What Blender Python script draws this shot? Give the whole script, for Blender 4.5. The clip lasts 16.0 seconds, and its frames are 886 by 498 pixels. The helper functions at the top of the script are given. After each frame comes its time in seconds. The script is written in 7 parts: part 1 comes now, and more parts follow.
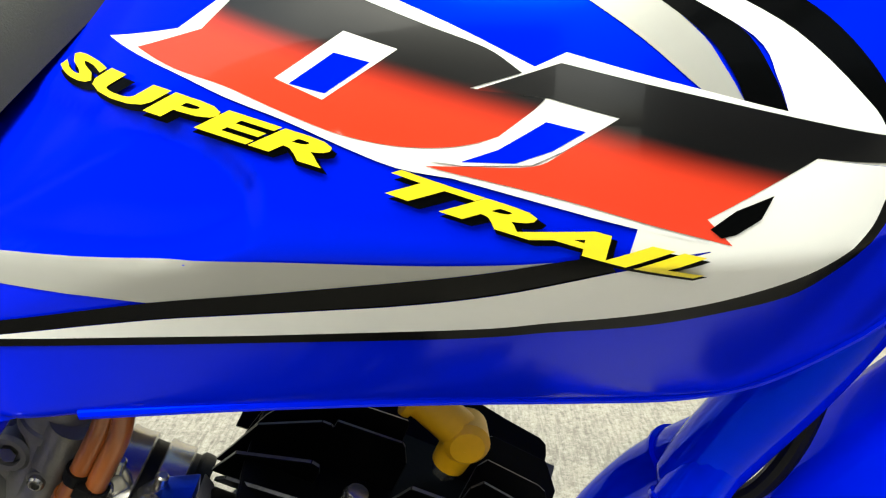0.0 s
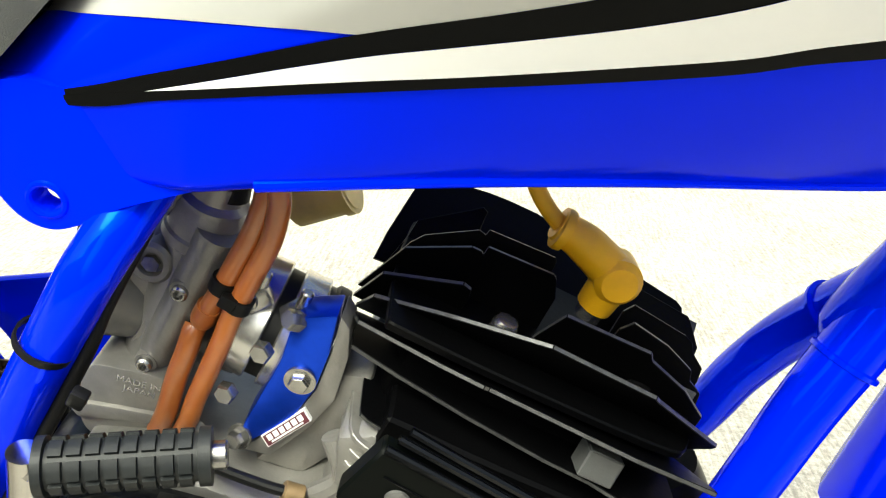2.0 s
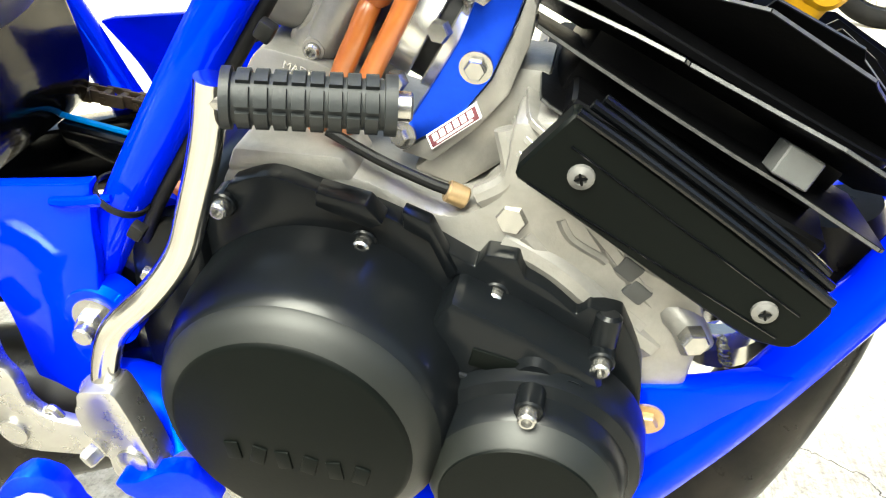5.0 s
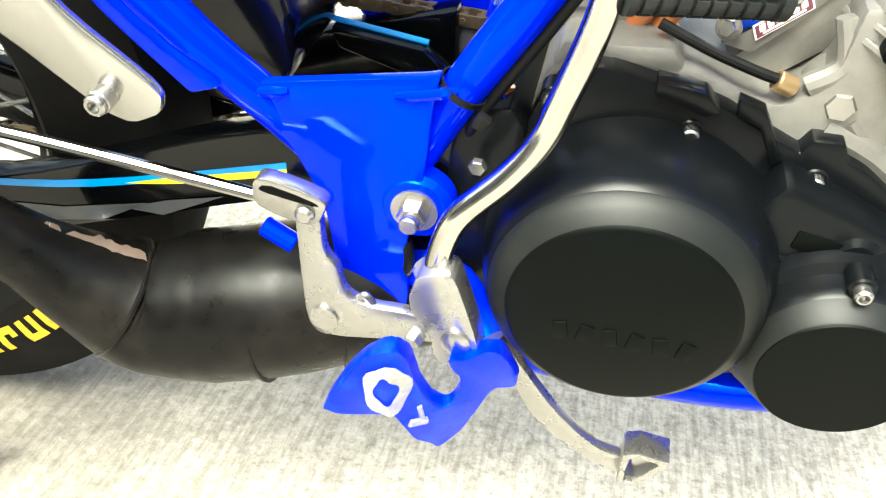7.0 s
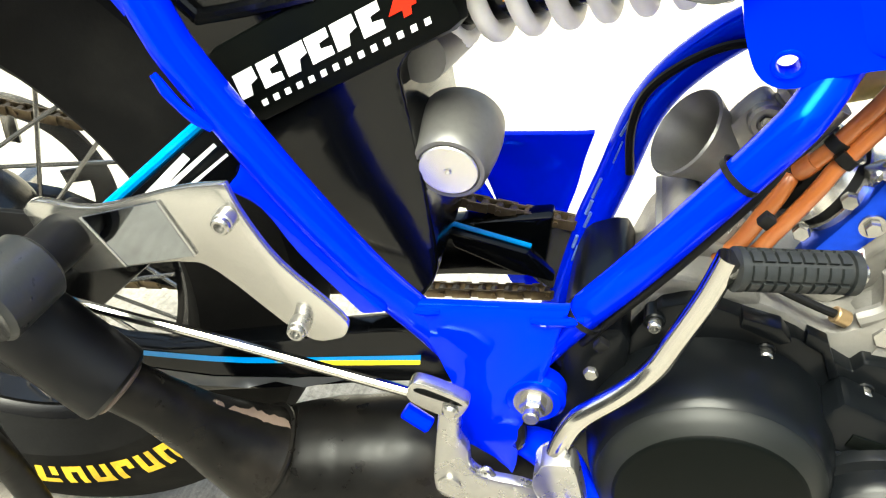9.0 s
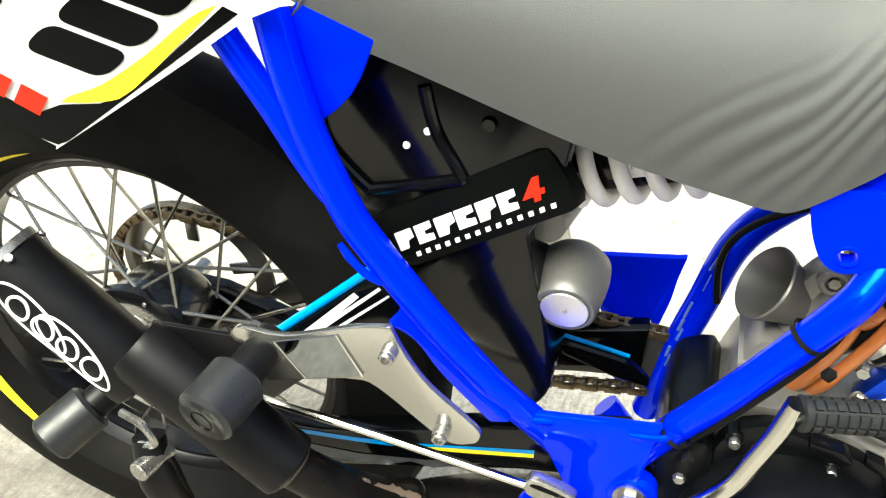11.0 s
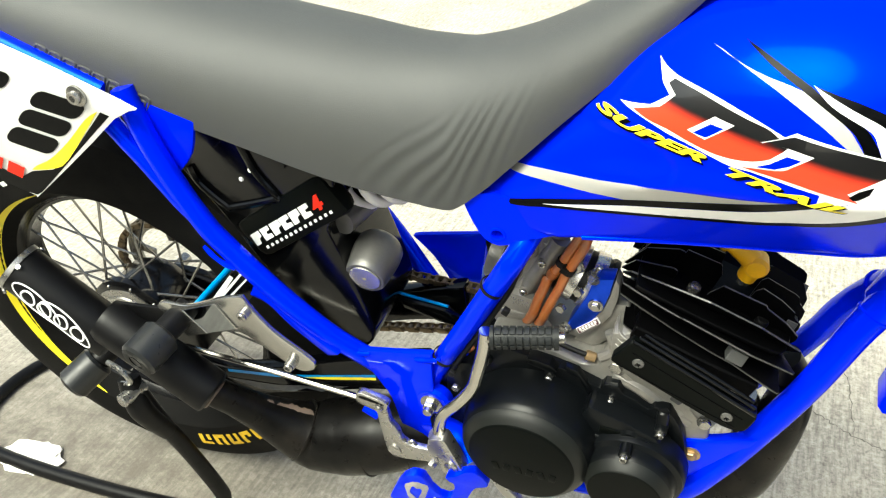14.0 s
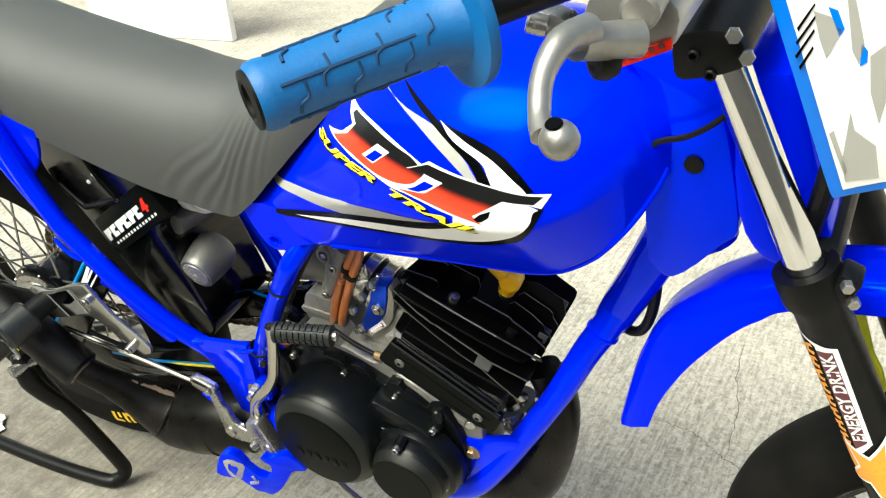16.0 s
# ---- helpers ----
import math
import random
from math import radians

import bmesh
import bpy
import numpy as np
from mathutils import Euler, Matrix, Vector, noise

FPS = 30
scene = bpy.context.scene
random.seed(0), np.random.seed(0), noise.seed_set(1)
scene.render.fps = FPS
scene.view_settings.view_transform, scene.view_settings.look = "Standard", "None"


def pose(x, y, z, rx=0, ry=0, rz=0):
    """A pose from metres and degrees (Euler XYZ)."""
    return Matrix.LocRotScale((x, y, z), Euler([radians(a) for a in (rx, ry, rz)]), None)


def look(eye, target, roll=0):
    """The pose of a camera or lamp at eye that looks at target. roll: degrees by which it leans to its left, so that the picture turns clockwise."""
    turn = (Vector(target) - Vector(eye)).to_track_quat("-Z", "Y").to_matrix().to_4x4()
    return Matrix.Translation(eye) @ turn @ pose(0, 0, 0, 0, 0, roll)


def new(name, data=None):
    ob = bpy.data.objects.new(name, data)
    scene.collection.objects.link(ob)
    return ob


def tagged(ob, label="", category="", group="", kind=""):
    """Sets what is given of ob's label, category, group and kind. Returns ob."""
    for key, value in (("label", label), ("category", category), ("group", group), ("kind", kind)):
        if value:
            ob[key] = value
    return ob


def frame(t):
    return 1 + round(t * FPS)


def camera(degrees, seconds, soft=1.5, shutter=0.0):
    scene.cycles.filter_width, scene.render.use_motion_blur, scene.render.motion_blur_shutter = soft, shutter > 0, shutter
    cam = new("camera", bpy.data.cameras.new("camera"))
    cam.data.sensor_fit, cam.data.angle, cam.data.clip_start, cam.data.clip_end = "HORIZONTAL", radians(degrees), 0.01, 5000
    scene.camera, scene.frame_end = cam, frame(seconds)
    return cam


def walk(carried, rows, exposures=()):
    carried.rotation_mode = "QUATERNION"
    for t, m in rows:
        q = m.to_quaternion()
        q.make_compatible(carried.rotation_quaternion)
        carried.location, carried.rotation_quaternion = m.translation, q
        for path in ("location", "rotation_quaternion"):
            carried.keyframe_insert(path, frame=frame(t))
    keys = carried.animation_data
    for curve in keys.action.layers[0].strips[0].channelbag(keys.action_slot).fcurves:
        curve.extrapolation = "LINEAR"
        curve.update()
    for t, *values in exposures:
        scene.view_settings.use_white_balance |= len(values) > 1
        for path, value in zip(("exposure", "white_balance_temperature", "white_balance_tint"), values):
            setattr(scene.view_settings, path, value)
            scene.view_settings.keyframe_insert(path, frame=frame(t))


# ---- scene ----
cam = camera(54.6, 16.0, soft=1.2)
PATH = [
    (0, (-0.0016, 0.0018, 0.8641), (-0.0443, 1.9050, 0.2508), 1.69),
    (0.5, (-0.0182, -0.0018, 0.8477), (-0.0515, 1.8962, 0.2182), 2.22),
    (1, (-0.0369, -0.0053, 0.8294), (-0.0868, 1.8858, 0.1804), 2.65),
    (1.5, (-0.0476, -0.0029, 0.8101), (-0.1271, 1.8746, 0.1257), 3.32),
    (2, (-0.0604, -0.0039, 0.7835), (-0.1904, 1.8653, 0.0842), 3.27),
    (2.5, (-0.0673, -0.0057, 0.7666), (-0.2348, 1.8424, 0.0207), 3.33),
    (3, (-0.0760, -0.0046, 0.7423), (-0.2638, 1.8253, -0.0427), 3.66),
    (5.5, (-0.1254, -0.0551, 0.6502), (-0.3982, 1.7044, -0.2608), 5.40),
    (6, (-0.1589, -0.0809, 0.6441), (-0.4139, 1.6569, -0.3126), 5.46),
    (6.5, (-0.2022, -0.1049, 0.6366), (-0.4611, 1.6232, -0.3365), 4.21),
    (7, (-0.2620, -0.1006, 0.6407), (-0.5574, 1.5902, -0.3859), 4.23),
    (7.5, (-0.2997, -0.0932, 0.6534), (-0.5786, 1.5972, -0.3784), 4.57),
    (8, (-0.3384, -0.1167, 0.6899), (-0.6194, 1.6033, -0.2914), 4.90),
    (8.5, (-0.3460, -0.1445, 0.7450), (-0.6271, 1.6026, -0.1871), 5.17),
    (9, (-0.3628, -0.1705, 0.7784), (-0.6217, 1.5855, -0.1433), 5.85),
    (9.5, (-0.3794, -0.1898, 0.8017), (-0.6764, 1.5675, -0.1060), 5.93),
    (10, (-0.4031, -0.2006, 0.8270), (-0.7660, 1.5491, -0.0713), 5.77),
    (12.5, (-0.2430, -0.3831, 1.0535), (-0.8835, 1.2674, 0.1233), -0.92),
    (13, (-0.1542, -0.4130, 1.0639), (-0.8760, 1.2094, 0.1437), -3.08),
    (13.5, (-0.0629, -0.4217, 1.0893), (-0.7869, 1.1695, 0.1178), -4.32),
    (14, (0.0217, -0.4241, 1.1091), (-0.6936, 1.1604, 0.1204), -4.10),
    (14.5, (0.1035, -0.4198, 1.1173), (-0.6138, 1.1623, 0.1261), -4.20),
    (15, (0.1777, -0.4110, 1.1370), (-0.5639, 1.1669, 0.1571), -4.47),
    (15.5, (0.2776, -0.3821, 1.1377), (-0.5330, 1.1734, 0.1769), -4.54),
    (16, (0.3887, -0.3592, 1.1337), (-0.5105, 1.1546, 0.1853), -4.21),
]
walk(cam, [(t, look(eye, target, roll)) for t, eye, target, roll in PATH],
     exposures=[(t, e, 6400, -7) for t, e in ((0.0, 0.58), (1.0, 1.0), (2.0, 1.4), (3.0, 1.72), (5.5, 2.58), (6.5, 2.5), (8.0, 2.18), (10.0, 1.98), (12.5, 1.38), (14.0, 1.26), (16.0, 1.05))])

# ---- light: bright, hazy daylight with a veiled sun ----
SUN_EL, SUN_AZ = 54.0, 200.0
world = bpy.data.worlds.new("sky")
scene.world = world
world.use_nodes = True
wn = world.node_tree
sky = wn.nodes.new("ShaderNodeTexSky")
sky.sky_type = "NISHITA"
sky.sun_disc = False
sky.sun_elevation, sky.sun_rotation = radians(SUN_EL), radians(SUN_AZ)
sky.dust_density, sky.air_density, sky.ozone_density = 8.0, 0.6, 0.3
wn.nodes["Background"].inputs["Strength"].default_value = 0.145
wn.links.new(sky.outputs["Color"], wn.nodes["Background"].inputs["Color"])
sun = new("sun", bpy.data.lights.new("sun", "SUN"))
sun.data.energy, sun.data.angle, sun.data.color = 1.9, radians(36), (1.0, 0.975, 0.93)
_az, _el = radians(SUN_AZ), radians(SUN_EL)
sun.matrix_world = look((0, 0, 0), (-math.sin(_az) * math.cos(_el), -math.cos(_az) * math.cos(_el), -math.sin(_el)))


# ---- materials ----
def material(name, color, rough=0.5, metal=0.0, coat=0.0, grain=0.0, grain_scale=60.0, stain=0.0, stain_scale=5.0,
             bump=0.0, bump_scale=300.0, stain_color=None, spec=0.5, rough_var=0.0, tint=(1.0, 1.0, 1.0), coat_rough=0.04):
    m = bpy.data.materials.new(name)
    m.use_nodes = True
    nt = m.node_tree
    b = nt.nodes["Principled BSDF"]
    b.inputs["Roughness"].default_value = rough
    b.inputs["Metallic"].default_value = metal
    b.inputs["Coat Weight"].default_value = coat
    b.inputs["Coat Roughness"].default_value = coat_rough
    b.inputs["Specular IOR Level"].default_value = spec
    b.inputs["Specular Tint"].default_value = (*tint, 1)
    tc = nt.nodes.new("ShaderNodeTexCoord")
    out = nt.nodes.new("ShaderNodeRGB")
    out.outputs[0].default_value = (*color, 1)
    sock = out.outputs[0]

    def noise_at(scale, detail=5.0, rough_n=0.6):
        n = nt.nodes.new("ShaderNodeTexNoise")
        n.inputs["Scale"].default_value = scale
        n.inputs["Detail"].default_value = detail
        n.inputs["Roughness"].default_value = rough_n
        nt.links.new(tc.outputs["Object"], n.inputs["Vector"])
        return n

    def mix(fac, a, bcol, mode="MIX"):
        x = nt.nodes.new("ShaderNodeMix")
        x.data_type, x.blend_type = "RGBA", mode
        nt.links.new(fac, x.inputs[0])
        nt.links.new(a, x.inputs[6])
        if isinstance(bcol, tuple):
            x.inputs[7].default_value = (*bcol, 1)
        else:
            nt.links.new(bcol, x.inputs[7])
        return x.outputs[2]

    def ramp(s, lo, hi, a=0.0, bb=1.0):
        r = nt.nodes.new("ShaderNodeMapRange")
        r.inputs[1].default_value, r.inputs[2].default_value = lo, hi
        r.inputs[3].default_value, r.inputs[4].default_value = a, bb
        nt.links.new(s, r.inputs[0])
        return r.outputs[0]

    if grain:
        n = noise_at(grain_scale)
        dark = tuple(c * 0.45 for c in color)
        sock = mix(ramp(n.outputs["Fac"], 0.42, 0.75, 0.0, grain), sock, dark)
    if stain:
        n = noise_at(stain_scale, 8.0, 0.65)
        sock = mix(ramp(n.outputs["Fac"], 0.48, 0.68, 0.0, stain), sock, stain_color or tuple(c * 0.5 for c in color))
    nt.links.new(sock, b.inputs["Base Color"])
    if rough_var:
        n = noise_at(stain_scale * 3, 6.0)
        nt.links.new(ramp(n.outputs["Fac"], 0.3, 0.7, max(rough - rough_var, 0.02), min(rough + rough_var, 1)), b.inputs["Roughness"])
    if bump:
        n = noise_at(bump_scale, 3.0)
        bp = nt.nodes.new("ShaderNodeBump")
        bp.inputs["Strength"].default_value = bump
        bp.inputs["Distance"].default_value = 0.001
        nt.links.new(n.outputs["Fac"], bp.inputs["Height"])
        nt.links.new(bp.outputs[0], b.inputs["Normal"])
    return m


BLUE = material("blue gloss paint", (0.0, 0.010, 0.90), 0.13, metal=0.14, stain=0.06, stain_scale=9, spec=0.13, tint=(0.0, 0.5, 1.0))
FRAME_BLUE = material("blue frame paint", (0.0, 0.012, 0.88), 0.08, metal=0.17, tint=(0.06, 0.55, 1.0), stain=0.12, stain_scale=25, bump=0.14, bump_scale=80, spec=0.31)
BLUE_ANOD = material("blue anodised aluminium", (0.008, 0.055, 0.62), 0.28, metal=0.85, grain=0.2, grain_scale=200)
GRIP_BLUE = material("light blue rubber", (0.001, 0.100, 0.31), 0.55, grain=0.25, grain_scale=120, bump=0.25, bump_scale=500)
# grip blue at about a third: the shade inside the grooves, as colour
GRIP_GROOVE_SHADE = material("grip rubber darkened as groove shade", (0.0, 0.030, 0.095), 0.7)
PLATE_BLUE = material("light blue plastic", (0.0, 0.16, 0.75), 0.35)
SWING_BLUE = material("cyan stripe", (0.0, 0.22, 0.62), 0.35, coat=0.15)
YELLOW = material("yellow print", (0.85, 0.70, 0.02), 0.4)
YELLOW_PLUG = material("yellow plug rubber", (0.95, 0.50, 0.012), 0.45, grain=0.2, grain_scale=60, bump=0.1)
LIME = material("lime yellow plastic", (0.55, 0.56, 0.02), 0.45, stain=0.3, stain_scale=40)
ORANGE = material("orange print", (0.85, 0.33, 0.03), 0.45, grain=0.3, grain_scale=300)
HOSE = material("orange translucent hose", (0.33, 0.095, 0.020), 0.28, coat=0.3, stain=0.4, stain_scale=40, stain_color=(0.42, 0.16, 0.04))
CUP = material("yellowed plastic cap", (0.86, 0.63, 0.16), 0.45, stain=0.3, stain_scale=30)
RED = material("red print", (0.66, 0.018, 0.006), 0.35, coat=0.1, spec=0.1)
WHITE = material("white gloss print", (0.86, 0.855, 0.84), 0.35, coat=0.1, spec=0.3, stain=0.08, stain_scale=12)
WHITE_SPRING = material("white powder coat", (0.84, 0.82, 0.78), 0.45, stain=0.25, stain_scale=30, stain_color=(0.5, 0.48, 0.44))
SILVER_PRINT = material("silver grey print", (0.38, 0.375, 0.35), 0.38, metal=0.15, coat=0.1, stain=0.15, stain_scale=15)
BLACK_PRINT = material("black gloss print", (0.0014, 0.0016, 0.0018), 0.2, coat=0.02, spec=0.05)
BLACK_ENGINE = material("black engine enamel", (0.0028, 0.0034, 0.0041), 0.30, coat=0.11, coat_rough=0.14, spec=0.09, stain=0.4, stain_scale=14, stain_color=(0.005, 0.005, 0.005), bump=0.05, bump_scale=240)
BLACK_MATT = material("matt black cover face", (0.0016, 0.0022, 0.0019), 0.42, spec=0.05, grain=0.2, grain_scale=90, stain=0.3, stain_scale=18, bump=0.05, bump_scale=400)
# cover black made paler and shinier, standing in for sky light on the bevels
BLACK_BEVEL = material("black bevel paler for sky sheen", (0.0050, 0.0058, 0.0052), 0.46, spec=0.24, grain=0.2, grain_scale=90, bump=0.05, bump_scale=400)
BLACK_FIN = material("black fin paint", (0.0012, 0.0012, 0.0014), 0.42, spec=0.06, grain=0.3, grain_scale=150, bump=0.12, bump_scale=260, rough_var=0.1)
FIN_EDGE = material("worn fin edge", (0.075, 0.075, 0.074), 0.42, metal=0.5, grain=0.9, grain_scale=220)
BLACK_PLASTIC = material("black gloss plastic", (0.0010, 0.0012, 0.0016), 0.15, coat=0.03, spec=0.24, stain=0.4, stain_scale=10, stain_color=(0.005, 0.005, 0.005), rough_var=0.08, bump=0.03, bump_scale=90)
NYLON = material("turned black nylon", (0.0115, 0.0125, 0.0135), 0.36, spec=0.42, grain=0.25, grain_scale=120, stain=0.3, stain_scale=40, stain_color=(0.024, 0.024, 0.023), rough_var=0.1, bump=0.08, bump_scale=300)
SCUFFED = material("scraped nylon", (0.006, 0.006, 0.006), 0.7, spec=0.2, grain=0.3, grain_scale=200, stain=0.9, stain_scale=70, stain_color=(0.075, 0.073, 0.068), bump=0.9, bump_scale=160)
BLACK_RUBBER = material("black rubber", (0.0045, 0.0045, 0.0045), 0.50, spec=0.16, grain=0.3, grain_scale=90, bump=0.15, bump_scale=350)
GREY_RUBBER = material("grey damper rubber", (0.055, 0.056, 0.055), 0.6, spec=0.3, grain=0.3, grain_scale=90, bump=0.1)
KICK_RUBBER = material("dark grey rubber", (0.011, 0.0125, 0.013), 0.50, spec=0.25, grain=0.3, grain_scale=90, stain=0.3, stain_scale=60, stain_color=(0.03, 0.03, 0.028), bump=0.15, bump_scale=350)
TYRE = material("slick tyre rubber", (0.0050, 0.0048, 0.0046), 0.72, spec=0.07, grain=0.35, grain_scale=35, stain=0.5, stain_scale=8, stain_color=(0.016, 0.015, 0.013), bump=0.2, bump_scale=260)
SEAT = material("dark grey seat vinyl", (0.052, 0.054, 0.053), 0.58, grain=0.15, grain_scale=700, stain=0.12, stain_scale=7, bump=0.35, bump_scale=1400)
EXHAUST = material("burnt black steel", (0.0028, 0.0026, 0.0024), 0.34, metal=0.05, spec=0.13, stain=0.5, stain_scale=16, stain_color=(0.018, 0.015, 0.012), rough_var=0.12, bump=0.08, bump_scale=120)
BRONZE = material("bare scorched steel", (0.105, 0.075, 0.058), 0.5, metal=0.2, grain=0.6, grain_scale=60)
BLACK_TUBE = material("satin black steel", (0.003, 0.003, 0.0034), 0.42, spec=0.18, stain=0.3, stain_scale=20, rough_var=0.1)
CAST = material("cast aluminium", (0.225, 0.216, 0.20), 0.42, metal=0.55, grain=0.35, grain_scale=70, stain=0.45, stain_scale=14, stain_color=(0.19, 0.172, 0.145), bump=0.25, bump_scale=380, rough_var=0.1)
ALU = material("brushed aluminium", (0.36, 0.35, 0.33), 0.29, metal=0.9, grain=0.1, grain_scale=160, stain=0.1, stain_scale=20, rough_var=0.08)
CHROME = material("chromed steel", (0.72, 0.70, 0.67), 0.07, metal=1.0, stain=0.2, stain_scale=25, stain_color=(0.55, 0.48, 0.38), rough_var=0.04)
STEEL = material("zinc plated steel", (0.36, 0.35, 0.33), 0.27, metal=0.92, grain=0.4, grain_scale=180)
LEVER = material("dull cast lever alloy", (0.30, 0.29, 0.27), 0.36, metal=0.75, grain=0.25, grain_scale=90, stain=0.3, stain_scale=20, bump=0.15, bump_scale=300)
RUSTY = material("yellow zinc steel", (0.36, 0.25, 0.13), 0.4, metal=0.7, grain=0.5, grain_scale=150)
GREY_ANOD = material("grey anodised reservoir", (0.135, 0.132, 0.126), 0.42, metal=0.6, grain=0.2, grain_scale=150, rough_var=0.06)
CHAIN = material("oily chain steel", (0.20, 0.15, 0.09), 0.38, metal=0.8, grain=0.6, grain_scale=110)
HUB = material("black hub paint", (0.0016, 0.0016, 0.002), 0.22, coat=0.1, spec=0.35, stain=0.4, stain_scale=30)
SCRAPED = material("scraped bare metal", (0.42, 0.41, 0.39), 0.5, metal=0.5, grain=0.7, grain_scale=90, stain=0.5, stain_scale=40, stain_color=(0.02, 0.05, 0.6))
SCRATCH = material("pale scratched paint", (0.16, 0.27, 0.72), 0.45, metal=0.3, grain=0.6, grain_scale=150)
ARM_GREY = material("dark grey print", (0.045, 0.046, 0.05), 0.4, stain=0.3, stain_scale=30)
PAPER = material("crumpled white paper", (0.72, 0.70, 0.66), 0.8, stain=0.3, stain_scale=30, bump=0.3, bump_scale=90)
CONCRETE_WALL = material("pale kerb concrete", (0.55, 0.50, 0.42), 0.9, grain=0.4, grain_scale=20, stain=0.5, stain_scale=2, bump=0.3, bump_scale=80)
UNSEEN_WALL = material("dark render of unseen walls", (0.26, 0.235, 0.21), 0.9, grain=0.4, grain_scale=12, stain=0.5, stain_scale=1.5, bump=0.3, bump_scale=60)
CRACK = material("dirt in a crack", (0.07, 0.062, 0.052), 0.95, grain=0.5, grain_scale=200)
TURNED = material("turned aluminium", (0.56, 0.545, 0.515), 0.26, metal=0.85)
POLISHED = material("polished aluminium plate", (0.42, 0.41, 0.385), 0.19, metal=0.92, stain=0.12, stain_scale=9, rough_var=0.04)
# for the added sheet that gives gloss surfaces something dark to mirror
DARK_SHEET = material("dark sheet for reflections", (0.045, 0.043, 0.041), 0.85, grain=0.5, grain_scale=220, stain=0.5, stain_scale=3, bump=0.4, bump_scale=300, spec=0.2)
# blue-grey base colour stands in for a dark reflection in the polished metal
MIRROR = material("polished aluminium tinted as dark reflection", (0.28, 0.30, 0.32), 0.06, metal=1.0, stain=0.2, stain_scale=18)
FORK_CHROME = material("hard chromed tube", (0.76, 0.75, 0.74), 0.08, metal=1.0, stain=0.12, stain_scale=30)
KICK_CHROME = material("worn chromed steel", (0.47, 0.455, 0.42), 0.14, metal=1.0, stain=0.25, stain_scale=30, stain_color=(0.45, 0.39, 0.31), rough_var=0.05)
TYRE_YELLOW = material("worn golden tyre print", (0.72, 0.46, 0.02), 0.6, grain=0.5, grain_scale=120, stain=0.4, stain_scale=40, stain_color=(0.10, 0.07, 0.02))
PEG_BLUE = material("chipped blue paint", (0.0, 0.010, 0.82), 0.30, spec=0.35, tint=(0.0, 0.4, 1.0), stain=0.25, stain_scale=55, stain_color=(0.02, 0.09, 0.80), bump=0.3, bump_scale=70)
RED_GREY = material("red label print", (0.10, 0.02, 0.03), 0.5)


def ground_material():
    m = bpy.data.materials.new("brushed concrete")
    m.use_nodes = True
    nt = m.node_tree
    b = nt.nodes["Principled BSDF"]
    b.inputs["Roughness"].default_value = 0.85
    tc = nt.nodes.new("ShaderNodeTexCoord")

    def mapped(scale, rot=0.0):
        mp = nt.nodes.new("ShaderNodeMapping")
        mp.inputs["Scale"].default_value = scale
        mp.inputs["Rotation"].default_value = (0, 0, rot)
        nt.links.new(tc.outputs["Object"], mp.inputs["Vector"])
        return mp.outputs[0]

    def nz(vec, scale, detail=6.0, rgh=0.6):
        n = nt.nodes.new("ShaderNodeTexNoise")
        n.inputs["Scale"].default_value, n.inputs["Detail"].default_value, n.inputs["Roughness"].default_value = scale, detail, rgh
        nt.links.new(vec, n.inputs["Vector"])
        return n.outputs["Fac"]

    def rng(s, lo, hi, a=0.0, bb=1.0):
        r = nt.nodes.new("ShaderNodeMapRange")
        for i, v in enumerate((lo, hi, a, bb)):
            r.inputs[1 + i].default_value = v
        nt.links.new(s, r.inputs[0])
        return r.outputs[0]

    def mix(fac, a, c, mode="MIX"):
        x = nt.nodes.new("ShaderNodeMix")
        x.data_type, x.blend_type = "RGBA", mode
        nt.links.new(fac, x.inputs[0])
        for i, v in ((6, a), (7, c)):
            if isinstance(v, tuple):
                x.inputs[i].default_value = (*v, 1)
            else:
                nt.links.new(v, x.inputs[i])
        return x.outputs[2]

    broom = nz(mapped((1, 0.10, 1), radians(4)), 150, 5.0, 0.62)
    grit = nz(mapped((1, 1, 1)), 75, 6.0, 0.75)
    fine = nz(mapped((1, 1, 1)), 160, 5.0, 0.7)
    blotch = nz(mapped((1, 1, 1)), 3.0, 8.0, 0.65)
    patch = nz(mapped((1, 1, 1)), 17.0, 6.0, 0.7)
    col = mix(rng(blotch, 0.42, 0.58), (0.37, 0.340, 0.286), (0.255, 0.237, 0.203))
    col = mix(rng(patch, 0.48, 0.70, 0, 0.6), col, (0.25, 0.232, 0.20))
    col = mix(rng(broom, 0.44, 0.60, 0.0, 0.5), col, (0.50, 0.465, 0.40))
    col = mix(rng(broom, 0.50, 0.36, 0.0, 0.4), col, (0.17, 0.157, 0.135))
    col = mix(rng(fine, 0.50, 0.68, 0.0, 0.65), col, (0.15, 0.138, 0.118))
    col = mix(rng(grit, 0.52, 0.64, 0.0, 0.6), col, (0.54, 0.508, 0.45))
    col = mix(rng(grit, 0.46, 0.34, 0.0, 0.7), col, (0.12, 0.11, 0.095))
    # oil and dirt round the stand
    cx = nt.nodes.new("ShaderNodeVectorMath")
    cx.operation = "DISTANCE"
    cx.inputs[1].default_value = (-1.12, 0.43, 0.0)
    nt.links.new(tc.outputs["Object"], cx.inputs[0])
    spill = nt.nodes.new("ShaderNodeMath")
    spill.operation = "MULTIPLY"
    nt.links.new(rng(cx.outputs["Value"], 0.22, 0.95, 1.0, 0.0), spill.inputs[0])
    nt.links.new(rng(patch, 0.30, 0.62, 0.5, 0.95), spill.inputs[1])
    col = mix(spill.outputs[0], col, (0.095, 0.084, 0.068))
